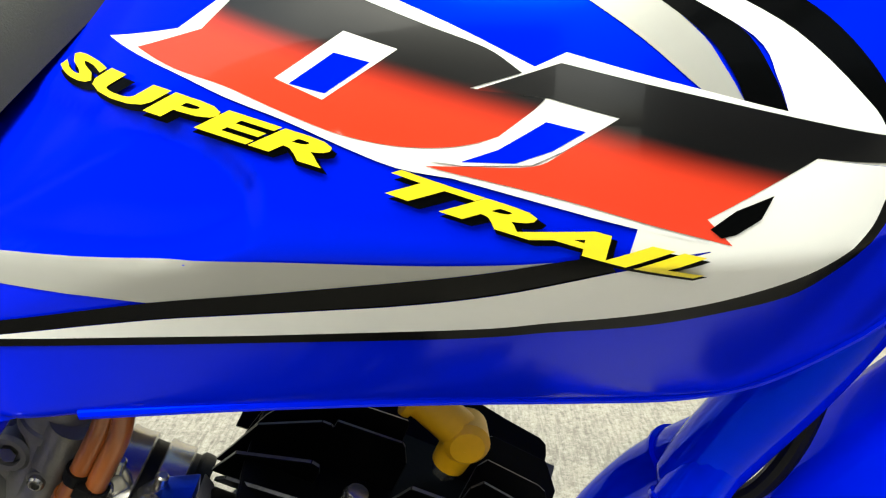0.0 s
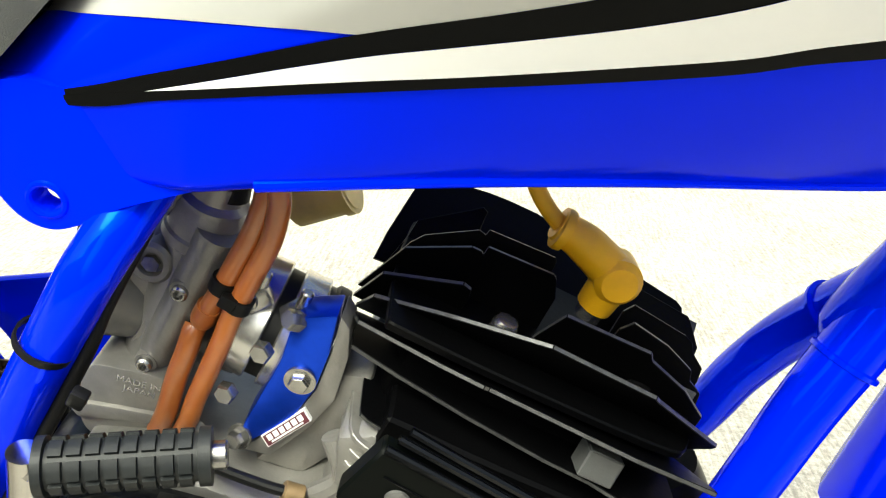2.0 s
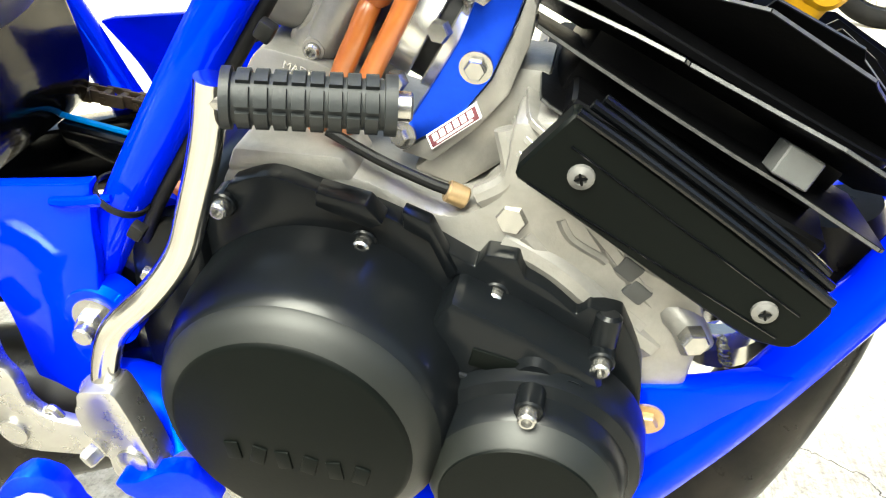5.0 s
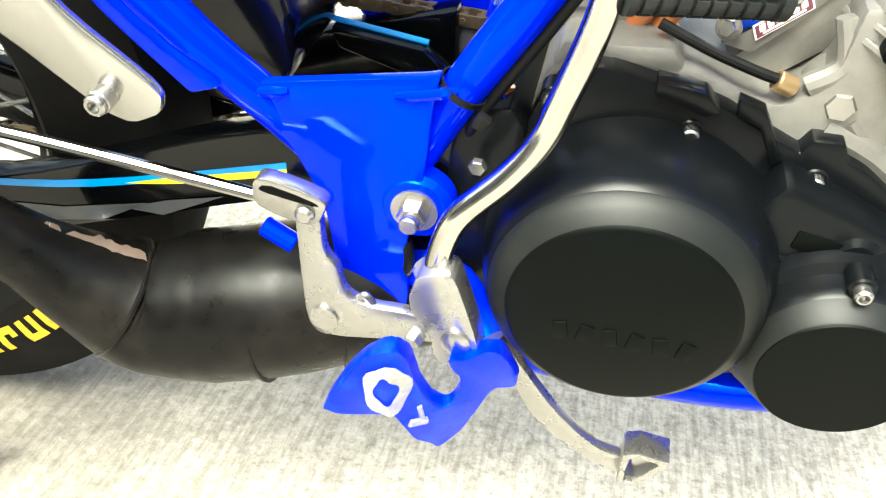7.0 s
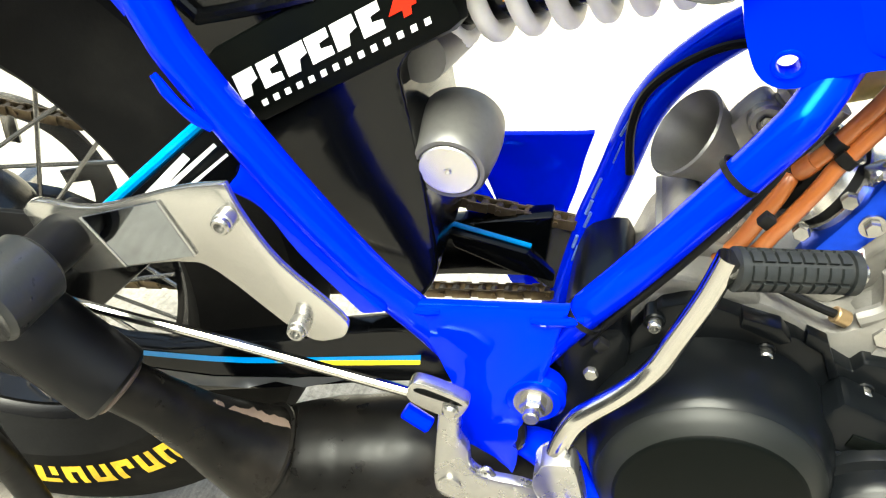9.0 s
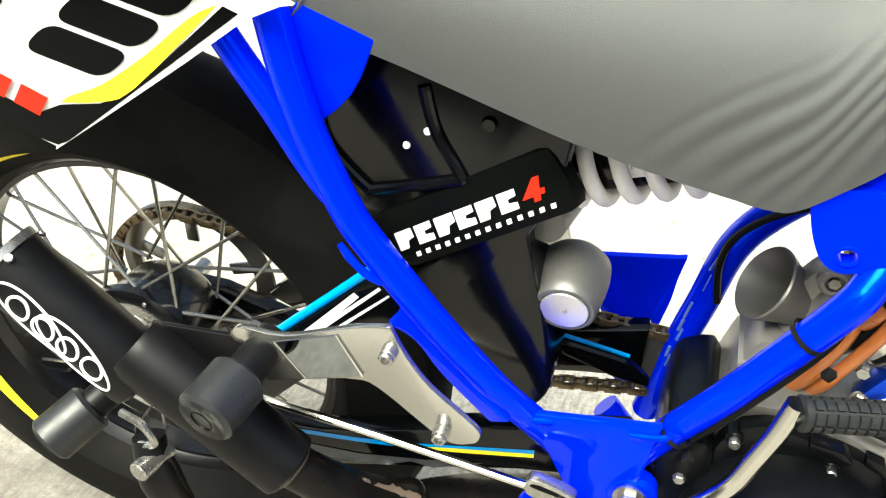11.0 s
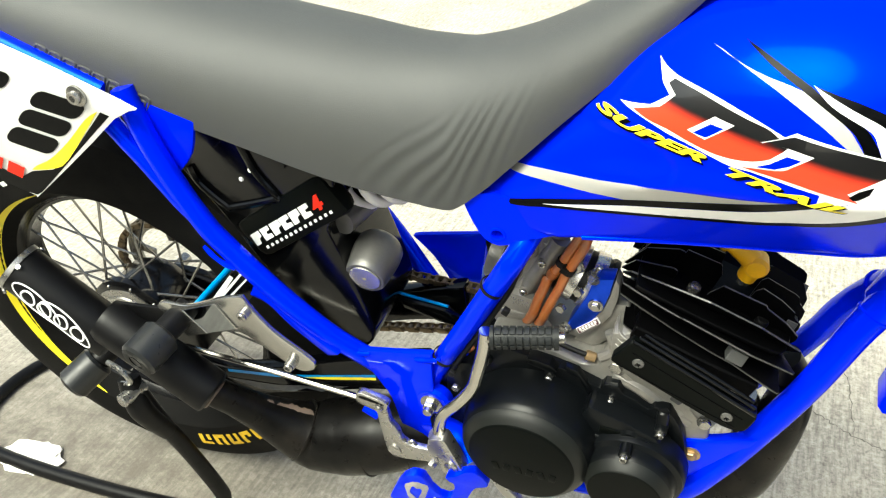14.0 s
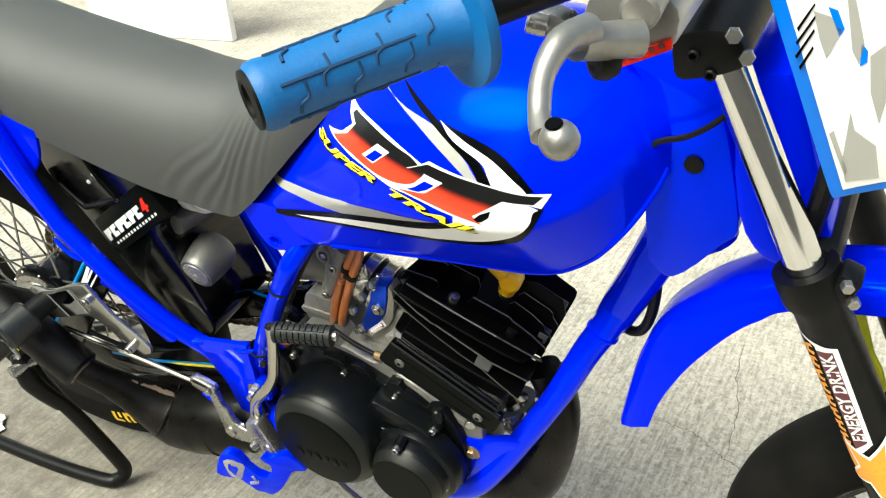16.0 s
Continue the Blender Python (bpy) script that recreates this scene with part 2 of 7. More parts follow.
    nt.links.new(col, b.inputs["Base Color"])
    add = nt.nodes.new("ShaderNodeMath")
    add.operation = "ADD"
    nt.links.new(broom, add.inputs[0])
    nt.links.new(fine, add.inputs[1])
    bp = nt.nodes.new("ShaderNodeBump")
    bp.inputs["Strength"].default_value, bp.inputs["Distance"].default_value = 0.5, 0.002
    nt.links.new(add.outputs[0], bp.inputs["Height"])
    nt.links.new(bp.outputs[0], b.inputs["Normal"])
    return m


def fade_material(name, top, low, z0, z1, along):
    """A printed fade from one colour to another, across the print."""
    m = material(name, low, 0.3, coat=0.6)
    nt = m.node_tree
    tc = nt.nodes.new("ShaderNodeTexCoord")
    dot = nt.nodes.new("ShaderNodeVectorMath")
    dot.operation = "DOT_PRODUCT"
    dot.inputs[1].default_value = along
    nt.links.new(tc.outputs["Object"], dot.inputs[0])
    r = nt.nodes.new("ShaderNodeMapRange")
    r.interpolation_type = "SMOOTHSTEP"
    r.inputs[1].default_value, r.inputs[2].default_value = z0, z1
    nt.links.new(dot.outputs["Value"], r.inputs[0])
    x = nt.nodes.new("ShaderNodeMix")
    x.data_type = "RGBA"
    x.inputs[6].default_value, x.inputs[7].default_value = (*low, 1), (*top, 1)
    nt.links.new(r.outputs[0], x.inputs[0])
    nt.links.new(x.outputs[2], nt.nodes["Principled BSDF"].inputs["Base Color"])
    return m


# ---- mesh helpers: all of them work in the machine's own upright frame, x ahead, y to its left ----
def part(name, bm, mat, parent=None, label="", smooth=True, angle=35.0):
    me = bpy.data.meshes.new(name)
    bm.normal_update()
    if smooth:
        lim = radians(angle)
        for e in bm.edges:
            e.smooth = not (len(e.link_faces) == 2 and e.calc_face_angle(0) > lim)
        for f in bm.faces:
            f.smooth = True
    bm.to_mesh(me)
    bm.free()
    for mm in (mat if isinstance(mat, (list, tuple)) else (mat,)):
        me.materials.append(mm)
    ob = new(name, me)
    if parent:
        ob.parent = parent
    if label:
        ob["label"] = label
    return ob


def basis(axis):
    a = Vector(axis).normalized()
    h = Vector((0, 0, 1)) if abs(a.z) < 0.9 else Vector((1, 0, 0))
    u = a.cross(h).normalized()
    return a, u, u.cross(a).normalized()


def lathe(profile, at=(0, 0, 0), axis=(0, -1, 0), segs=32, bm=None, arc=None):
    """Turns a profile of (radius, height along the axis) round the axis."""
    bm = bm or bmesh.new()
    a, u, v = basis(axis)
    at = Vector(at)
    rings = []
    for r, h in profile:
        if r < 1e-6:
            rings.append([bm.verts.new(at + a * h)])
        else:
            rings.append([bm.verts.new(at + a * h + r * (math.cos(2 * math.pi * i / segs) * u + math.sin(2 * math.pi * i / segs) * v)) for i in range(segs)])
    for p, q in zip(rings, rings[1:]):
        for i in range(segs):
            j = (i + 1) % segs
            if len(p) == 1 and len(q) == 1:
                continue
            if len(p) == 1:
                bm.faces.new((p[0], q[i], q[j]))
            elif len(q) == 1:
                bm.faces.new((p[i], q[0], p[j]))
            else:
                bm.faces.new((p[i], q[i], q[j], p[j]))
    bmesh.ops.recalc_face_normals(bm, faces=bm.faces[:])
    return bm


def rod(a, b, r, segs=16, r2=None, bevel=0.0, bm=None):
    a, b = Vector(a), Vector(b)
    d = (b - a).length
    r2 = r if r2 is None else r2
    c = min(bevel, r * 0.9)
    prof = [(0, 0), (r - c, 0), (r, c), (r2, d - c), (max(r2 - c, 1e-5), d), (0, d)] if c else [(0, 0), (r, 0), (r2, d), (0, d)]
    return lathe(prof, a, b - a, segs, bm)


def spline(pts, n=8):
    pts = [Vector(p) for p in pts]
    out = []
    for i in range(len(pts) - 1):
        p0, p1, p2, p3 = pts[max(i - 1, 0)], pts[i], pts[i + 1], pts[min(i + 2, len(pts) - 1)]
        for k in range(n):
            t = k / n
            out.append(0.5 * ((2 * p1) + (p2 - p0) * t + (2 * p0 - 5 * p1 + 4 * p2 - p3) * t * t + (3 * p1 - p0 - 3 * p2 + p3) * t ** 3))
    out.append(pts[-1])
    return out


def tube(pts, r, segs=14, n=8, bm=None, cap=True, smooth=True):
    """A tube along a path; r may be a list, one radius a point."""
    bm = bm or bmesh.new()
    path = spline(pts, n) if smooth and len(pts) > 2 else [Vector(p) for p in pts]
    if isinstance(r, (list, tuple)):
        xs = [i * (len(path) - 1) / (len(r) - 1) for i in range(len(r))]
        rs = [float(np.interp(i, xs, r)) for i in range(len(path))]
    else:
        rs = [r] * len(path)
    rings = []
    up = None
    for i, p in enumerate(path):
        d = (path[min(i + 1, len(path) - 1)] - path[max(i - 1, 0)]).normalized()
        if up is None:
            _, up, _ = basis(d)
        up = (up - d * up.dot(d)).normalized()
        w = d.cross(up)
        rings.append([bm.verts.new(p + rs[i] * (math.cos(2 * math.pi * k / segs) * up + math.sin(2 * math.pi * k / segs) * w)) for k in range(segs)])
    for p, q in zip(rings, rings[1:]):
        for i in range(segs):
            j = (i + 1) % segs
            bm.faces.new((p[i], q[i], q[j], p[j]))
    if cap:
        bm.faces.new(rings[0])
        bm.faces.new(rings[-1])
    bmesh.ops.recalc_face_normals(bm, faces=bm.faces[:])
    return bm


def prism(outline, y0, y1, bevel=0.0, bm=None, segs=2, plane="xz"):
    """An outline in the side view, made solid from y0 to y1, with rounded edges."""
    own = bm is None
    nb = bmesh.new()
    vs = [nb.verts.new((x, y0, z)) for x, z in outline]
    f = nb.faces.new(vs)
    r = bmesh.ops.extrude_face_region(nb, geom=[f])
    bmesh.ops.translate(nb, vec=(0, y1 - y0, 0), verts=[v for v in r["geom"] if isinstance(v, bmesh.types.BMVert)])
    bmesh.ops.recalc_face_normals(nb, faces=nb.faces[:])
    if bevel:
        bmesh.ops.bevel(nb, geom=nb.edges[:], offset=bevel, segments=segs, profile=0.5, affect="EDGES", clamp_overlap=True)
    if own:
        return nb
    me = bpy.data.meshes.new("tmp")
    nb.to_mesh(me)
    nb.free()
    bm.from_mesh(me)
    bpy.data.meshes.remove(me)
    return bm


def block(c, size, bevel=0.0, rot=(0, 0, 0), bm=None):
    nb = bmesh.new()
    bmesh.ops.create_cube(nb, size=1.0)
    bmesh.ops.scale(nb, vec=size, verts=nb.verts)
    if bevel:
        bmesh.ops.bevel(nb, geom=nb.edges[:], offset=bevel, segments=2, profile=0.5, affect="EDGES", clamp_overlap=True)
    bmesh.ops.transform(nb, matrix=pose(*c, *rot), verts=nb.verts)
    if bm is None:
        return nb
    me = bpy.data.meshes.new("tmp")
    nb.to_mesh(me)
    nb.free()
    bm.from_mesh(me)
    bpy.data.meshes.remove(me)
    return bm


def hexhead(at, axis, r, h, washer=0.0, bm=None):
    bm = bm or bmesh.new()
    if washer:
        lathe([(0, 0), (washer, 0), (washer, 0.0018), (0, 0.0018)], at, axis, 24, bm)
    lathe([(0, 0.001), (r, 0.001), (r, h * 0.8), (r * 0.85, h), (0, h)], at, axis, 6, bm)
    return bm


def socket_screw(at, axis=(0, -1, 0), r=0.005, h=0.007, bm=None):
    """A cap screw with a hexagon socket."""
    bm = bm or bmesh.new()
    lathe([(0, 0), (r, 0), (r, h - 0.0012), (r - 0.001, h), (r * 0.58, h), (r * 0.52, h - 0.0035), (0, h - 0.0035)], at, axis, 18, bm)
    return bm


def cross_screw(at, axis, r, bm=None):
    bm = bm or bmesh.new()
    lathe([(0, 0), (r, 0), (r * 0.95, 0.0016), (r * 0.45, 0.0032), (r * 0.36, 0.0012), (0, 0.0010)], at, axis, 18, bm)
    return bm


def smooth_outline(pts, n=5):
    """A closed outline through the points; a point given with a third value stays a sharp corner."""
    k = len(pts)
    out = []
    for i in range(k):
        p0, p1, p2, p3 = (pts[(i + j) % k] for j in (-1, 0, 1, 2))
        a = Vector(p1[:2])
        b = Vector(p2[:2])
        m1 = Vector((0, 0)) if len(p1) > 2 else (b - Vector(p0[:2])) * 0.5
        m2 = Vector((0, 0)) if len(p2) > 2 else (Vector(p3[:2]) - a) * 0.5
        if len(p1) > 2:
            m1 = (b - a)
        if len(p2) > 2:
            m2 = (b - a)
        for j in range(n):
            t = j / n
            q = (2 * t**3 - 3 * t * t + 1) * a + (t**3 - 2 * t * t + t) * m1 + (-2 * t**3 + 3 * t * t) * b + (t**3 - t * t) * m2
            out.append((q.x, q.y))
    return out

# ---- ground ----
GROUND = ground_material()
gb = bmesh.new()
_vs = [gb.verts.new(p) for p in ((-400, -400, 0), (400, -400, 0), (400, 400, 0), (-400, 400, 0))]
gb.faces.new(_vs)
tagged(part("ground", gb, GROUND, smooth=False), "pale brushed concrete yard with blotches and fine cracks", "ground", kind="structure")

# ---- the motorcycle: an upright frame of its own, leaning over on a side stand ----
bike = new("motorcycle")
bike.empty_display_size = 0.1
LEAN_OVER = 10.2
bike.matrix_world = pose(0, 0.53, 0, LEAN_OVER, 0, 0)
tagged(bike, "blue off-road motorcycle with slick tyres leaning on a side stand", "motorcycle")

# tank shape: bottom, top and half width along the machine
TX = [-.288, -.27, -.25, -.2, -.15, -.1, -.05, 0, .05, .1, .15, .178, .203, .214, .219]
TB = [.735, .712, .701, .6995, .7055, .711, .716, .7200, .7232, .7285, .757, .790, .826, .856, .88]
TT = [.742, .757, .775, .825, .872, .918, .945, .956, .960, .957, .948, .935, .915, .90, .885]
TW = [.066, .071, .075, .086, .101, .117, .131, .142, .148, .143, .120, .095, .060, .035, .006]


def at_x(x, ys, xs=None):
    """A smooth curve through the stations."""
    xs = xs or TX
    n = len(xs)
    if x <= xs[0]:
        return float(ys[0])
    if x >= xs[-1]:
        return float(ys[-1])
    i = max(k for k in range(n - 1) if xs[k] <= x)

    def slope(k):
        if k in (0, n - 1):
            j = 0 if k == 0 else n - 2
            return (ys[j + 1] - ys[j]) / (xs[j + 1] - xs[j])
        a, b = (ys[k] - ys[k - 1]) / (xs[k] - xs[k - 1]), (ys[k + 1] - ys[k]) / (xs[k + 1] - xs[k])
        return 0.0 if a * b <= 0 else 2 * a * b / (a + b)

    h = xs[i + 1] - xs[i]
    t = (x - xs[i]) / h
    return (2 * t**3 - 3 * t * t + 1) * ys[i] + (t**3 - 2 * t * t + t) * h * slope(i) + (-2 * t**3 + 3 * t * t) * ys[i + 1] + (t**3 - t * t) * h * slope(i + 1)


def tank_section(s, w):
    """Half width of the cross-section, 1 at its widest: round above (s to 1), drawn in towards the narrower flat bottom (s to -1)."""
    if s >= 0:
        return (1 - s ** 2.2) ** (1 / 2.2)
    return (1 - max(.05, 1 - .085 / w) * (-s) ** 1.08) * (1 - (-s) ** 20) ** (1 / 20)


def knee_recess(x, z):
    """Depth of the shallow hollow in the flank, where the knee rests."""
    if x > -.066:
        return 0.0
    u = min((-.066 - x) / .05, 1.0)
    half = .0265 * math.sqrt(1 - (1 - u) ** 2) + .05 * max(0.0, -.116 - x)
    d = 1 - ((z - .829 - (x + .075) * .13) / max(half, 1e-4)) ** 2
    d = min(max(d / .45, 0.0), 1.0)
    return .0034 * d * d * (3 - 2 * d) * min(1.0, max(0.0, (x + .235) / .06))


def tank_side(x, z):
    """How far the tank's flank stands out at a place of the side view."""
    b, t, w = at_x(x, TB), at_x(x, TT), at_x(x, TW)
    c = b + 0.43 * (t - b)
    s = min(max((z - c) / (t - c) if z >= c else (z - c) / (c - b), -1.0), 1.0)
    return w * tank_section(s, w) - knee_recess(x, z)


def build_tank():
    bm = bmesh.new()
    xs = list(np.interp(np.linspace(0, 1, 200), np.linspace(0, 1, len(TX)), TX))
    n = 84
    rows = []
    for x in xs:
        b, t, w = at_x(x, TB), at_x(x, TT), at_x(x, TW)
        c = b + 0.43 * (t - b)
        ring = []
        for k in range(2 * n):
            a = math.pi * (k / n) - math.pi / 2
            s = math.sin(a)
            z = c + (t - c) * s if s >= 0 else c + (c - b) * s
            y = max(w * tank_section(max(min(s, 1.0), -1.0), w) - knee_recess(x, z), 0.0)
            ring.append(bm.verts.new((x, -y if math.cos(a) >= 0 else y, z)))
        rows.append(ring)
    for p, q in zip(rows, rows[1:]):
        for i in range(2 * n):
            j = (i + 1) % (2 * n)
            bm.faces.new((p[i], q[i], q[j], p[j]))
    bm.faces.new(rows[0])
    bm.faces.new(rows[-1])
    bmesh.ops.remove_doubles(bm, verts=bm.verts, dist=0.0004)
    bmesh.ops.recalc_face_normals(bm, faces=bm.faces[:])
    return part("fuel_tank", bm, BLUE, bike, "glossy blue fuel tank with printed graphics", angle=60)


tank = build_tank()


def decal(name, outline, mat, lift, label="", side=tank_side, parent=None, cell=0.004, sign=-1, thick=0.0):
    """A print that lies on a curved flank: a flat outline, cut into small cells and laid on."""
    bm = bmesh.new()
    bm.faces.new([bm.verts.new((x, 0, z)) for x, z in outline])
    xs = [p[0] for p in outline]
    zs = [p[1] for p in outline]
    for axis, lo, hi in ((0, min(xs), max(xs)), (2, min(zs), max(zs))):
        k = int((hi - lo) / cell)
        for i in range(1, k + 1):
            co, no = [0, 0, 0], [0, 0, 0]
            co[axis], no[axis] = lo + i * (hi - lo) / (k + 1), 1
            bmesh.ops.bisect_plane(bm, geom=bm.verts[:] + bm.edges[:] + bm.faces[:], plane_co=co, plane_no=no)
    bmesh.ops.triangulate(bm, faces=[f for f in bm.faces if len(f.verts) > 4])
    for v in bm.verts:
        v.co.y = sign * (side(v.co.x, v.co.z) + lift)
    bmesh.ops.recalc_face_normals(bm, faces=bm.faces[:])
    if bm.faces and sum(f.normal.y * f.calc_area() for f in bm.faces) * sign < 0:
        bmesh.ops.reverse_faces(bm, faces=bm.faces[:])
    return part(name, bm, mat, parent or tank, label, angle=80)


RED_FADE = fade_material("red print fading to black", (0.004, 0.004, 0.0045), (0.78, 0.045, 0.016), 0.8490, 0.8600, (0.17, 0, 0.985))
RED_FADE_2 = fade_material("red print fading to black, second letter", (0.0025, 0.0025, 0.003), (0.78, 0.045, 0.016), 0.8400, 0.8510, (0.23, 0, 0.973))
# sweeping stripes
decal("stripe", smooth_outline([(-.2868, .7506, 1), (-.2359, .7743), (-.2070, .7830), (-.1722, .7897), (-.1371, .7957), (-.0797, .8066), (-.0202, .8150), (.0096, .8197), (.0259, .8234, 1), (.0071, .8158), (-.0250, .8055), (-.0600, .7950), (-.1132, .7806, 1), (-.1389, .7797), (-.1729, .7769), (-.2005, .7741), (-.2263, .7706), (-.2475, .7659)]), SILVER_PRINT, .0006, "silver grey swoosh")
decal("stripe", smooth_outline([(-.2868, .7298, 1), (-.2300, .7434), (-.1990, .7530), (-.1682, .7628), (-.1132, .7806), (-.0600, .7950), (-.0250, .8055), (.0071, .8158), (.0259, .8234), (.0397, .8271, 1), (.0439, .8212, 1), (.0097, .8049), (-.0203, .7947), (-.0498, .7869), (-.0791, .7800), (-.1080, .7733), (-.1371, .7652), (-.1664, .7564), (-.1997, .7463), (-.2326, .7366)]), BLACK_PRINT, .0008, "black swoosh")
decal("stripe", smooth_outline([(-.2689, .7336, 1), (-.1998, .7464), (-.1077, .7686), (-.0498, .7805), (.0097, .7939), (.0593, .8100), (.0981, .8237), (.1151, .8360), (.1204, .8478), (.1295, .8493, 1), (.1251, .8399), (.1184, .8272), (.1135, .8204), (.1010, .8075), (.0791, .7985), (.0596, .7922), (.0305, .7860), (.0096, .7797), (-.0203, .7736), (-.0497, .7683), (-.0785, .7636), (-.1069, .7589), (-.1353, .7543), (-.1641, .7492), (-.1945, .7432), (-.2258, .7359)]), BLACK_PRINT, .0009, "black outline of the swoosh")
decal("stripe", smooth_outline([(-.1998, .7464, 1), (-.1664, .7564), (-.1371, .7652), (-.1080, .7733), (-.0791, .7800), (-.0498, .7869), (-.0203, .7947), (.0097, .8049), (.0439, .8212), (.0696, .8294, 1), (.0662, .8393, 1), (.0945, .8572, 1), (.1175, .8532, 1), (.1253, .8478, 1), (.1207, .8449), (.1176, .8346), (.1093, .8244), (.0968, .8151), (.0790, .8065), (.0596, .8001), (.0305, .7926), (.0096, .7858), (-.0203, .7795), (-.0497, .7736), (-.0787, .7683), (-.1074, .7636), (-.1360, .7586), (-.1653, .7530)]), WHITE, .0012, "white swoosh")
# the two big letters, as plain shapes
decal("emblem", smooth_outline([(-.1226, .8690, 1), (-.0932, .8765, 1), (-.0770, .8877, 1), (-.0843, .8937, 1), (-.0909, .9070, 1), (-.0831, .9039), (-.0723, .9016, 1), (-.0535, .8993), (-.0315, .8945), (-.0058, .8868), (.0166, .8783, 1), (.0250, .8825, 1), (.0410, .8792), (.0633, .8745), (.0850, .8696), (.1162, .8636, 1), (.1360, .8619, 1), (.1276, .8488, 1), (.1179, .8532, 1), (.0959, .8569, 1), (.0655, .8394, 1), (.0734, .8311, 1), (.0682, .8320, 1), (.0274, .8404), (-.0050, .8463, 1), (-.0215, .8474), (-.0386, .8517), (-.0564, .8567), (-.0753, .8603), (-.0938, .8644)], 3), WHITE, .0010, "white backing of the letters")
decal("emblem", smooth_outline([(-.1088, .8689, 1), (-.0842, .8778, 1), (-.0719, .8892, 1), (-.0792, .8953, 1), (-.0741, .8994, 1), (-.0530, .8964), (-.0289, .8904), (-.0126, .8862), (.0034, .8820), (.0133, .8766, 1), (-.0009, .8716, 1), (.0199, .8706, 1), (.0136, .8638), (.0074, .8594), (-.0052, .8554), (-.0215, .8538), (-.0386, .8550), (-.0564, .8590), (-.0753, .8635), (-.0939, .8656)]), RED_FADE, .0013, "red and black letter")
decal("emblem", [(-.0588, .8681), (-.0377, .8828), (-.0216, .8797), (-.0438, .8640)], WHITE, .0015)
decal("emblem", [(-.0542, .8672), (-.0404, .8770), (-.0295, .8756), (-.0431, .8659)], BLUE, .0017)
decal("emblem", smooth_outline([(.0003, .8712, 1), (.0237, .8799, 1), (.0398, .8772), (.0629, .8730), (.0870, .8681), (.1162, .8621, 1), (.1297, .8601, 1), (.1215, .8532, 1), (.1179, .8542, 1), (.0959, .8569, 1), (.0670, .8398, 1), (.0756, .8315, 1), (.0594, .8358), (.0272, .8434), (-.0132, .8492, 1), (-.0018, .8502), (.0172, .8521), (.0262, .8573), (.0400, .8670, 1), (.0206, .8708, 1)]), RED_FADE_2, .0014, "red and black letter")
decal("emblem", [(-.0119, .8508), (.0074, .8594), (.0206, .8705), (.0397, .8669), (.0261, .8576), (.0172, .8526), (-.0018, .8505)], WHITE, .0016)
decal("emblem", [(-.0027, .8516), (.0076, .8560), (.0204, .8647), (.0312, .8630), (.0224, .8570), (.0125, .8527)], BLUE, .0018)
decal("stripe", [(.0682, .8369), (.0747, .8424), (.0850, .8467), (.0824, .8397), (.0759, .8351), (.0719, .8341)], BLACK_PRINT, .0017, "black notch")
decal("stripe", [(.0461, .8254), (.0695, .8296), (.0733, .8314), (.0682, .8330), (.0481, .8370)], WHITE, .0009, "white field under the lettering")
# upper stripes
decal("stripe", smooth_outline([(-.0470, .9251, 1), (-.0323, .9218), (.0053, .9077), (.0397, .8901), (.0615, .8748, 1), (.0740, .8712, 1), (.0675, .8802), (.0581, .8903), (.0304, .9076), (-.0102, .9161)]), SILVER_PRINT, .0006, "silver grey upper stripe")
decal("stripe", smooth_outline([(-.0231, .9324, 1), (-.0037, .9265), (.0299, .9131), (.0468, .9022), (.0707, .8903), (.0807, .8788), (.0862, .8688, 1), (.0740, .8709, 1), (.0696, .8791), (.0596, .8897), (.0306, .9066), (.0029, .9195)]), BLACK_PRINT, .0007, "black upper stripe")
decal("stripe", smooth_outline([(.0315, .9140, 1), (.0596, .9018), (.0866, .8892), (.1094, .8711), (.1162, .8636, 1), (.0862, .8688, 1), (.0821, .8776), (.0746, .8882), (.0468, .9022)]), WHITE, .0008, "white upper stripe")
decal("stripe", smooth_outline([(.0315, .9140, 1), (.0677, .9047), (.0915, .8952), (.1089, .8812), (.1221, .8647, 1), (.1162, .8636, 1), (.1094, .8711), (.0866, .8892), (.0596, .9018)]), BLACK_PRINT, .0007, "black outer edge")


def text_mesh(body, size, extrude=0.0, offset=0.0, shear=0.0, spacing=1.0):
    cu = bpy.data.curves.new("lettering", "FONT")
    cu.body, cu.size, cu.extrude, cu.offset, cu.shear, cu.space_character = body, size, extrude, offset, shear, spacing
    cu.align_x, cu.align_y = "LEFT", "BOTTOM_BASELINE"
    cu.resolution_u = 3
    ob = bpy.data.objects.new("lettering", cu)
    scene.collection.objects.link(ob)
    bpy.context.view_layer.update()
    me = bpy.data.meshes.new_from_object(ob.evaluated_get(bpy.context.evaluated_depsgraph_get()))
    bpy.data.objects.remove(ob)
    return me


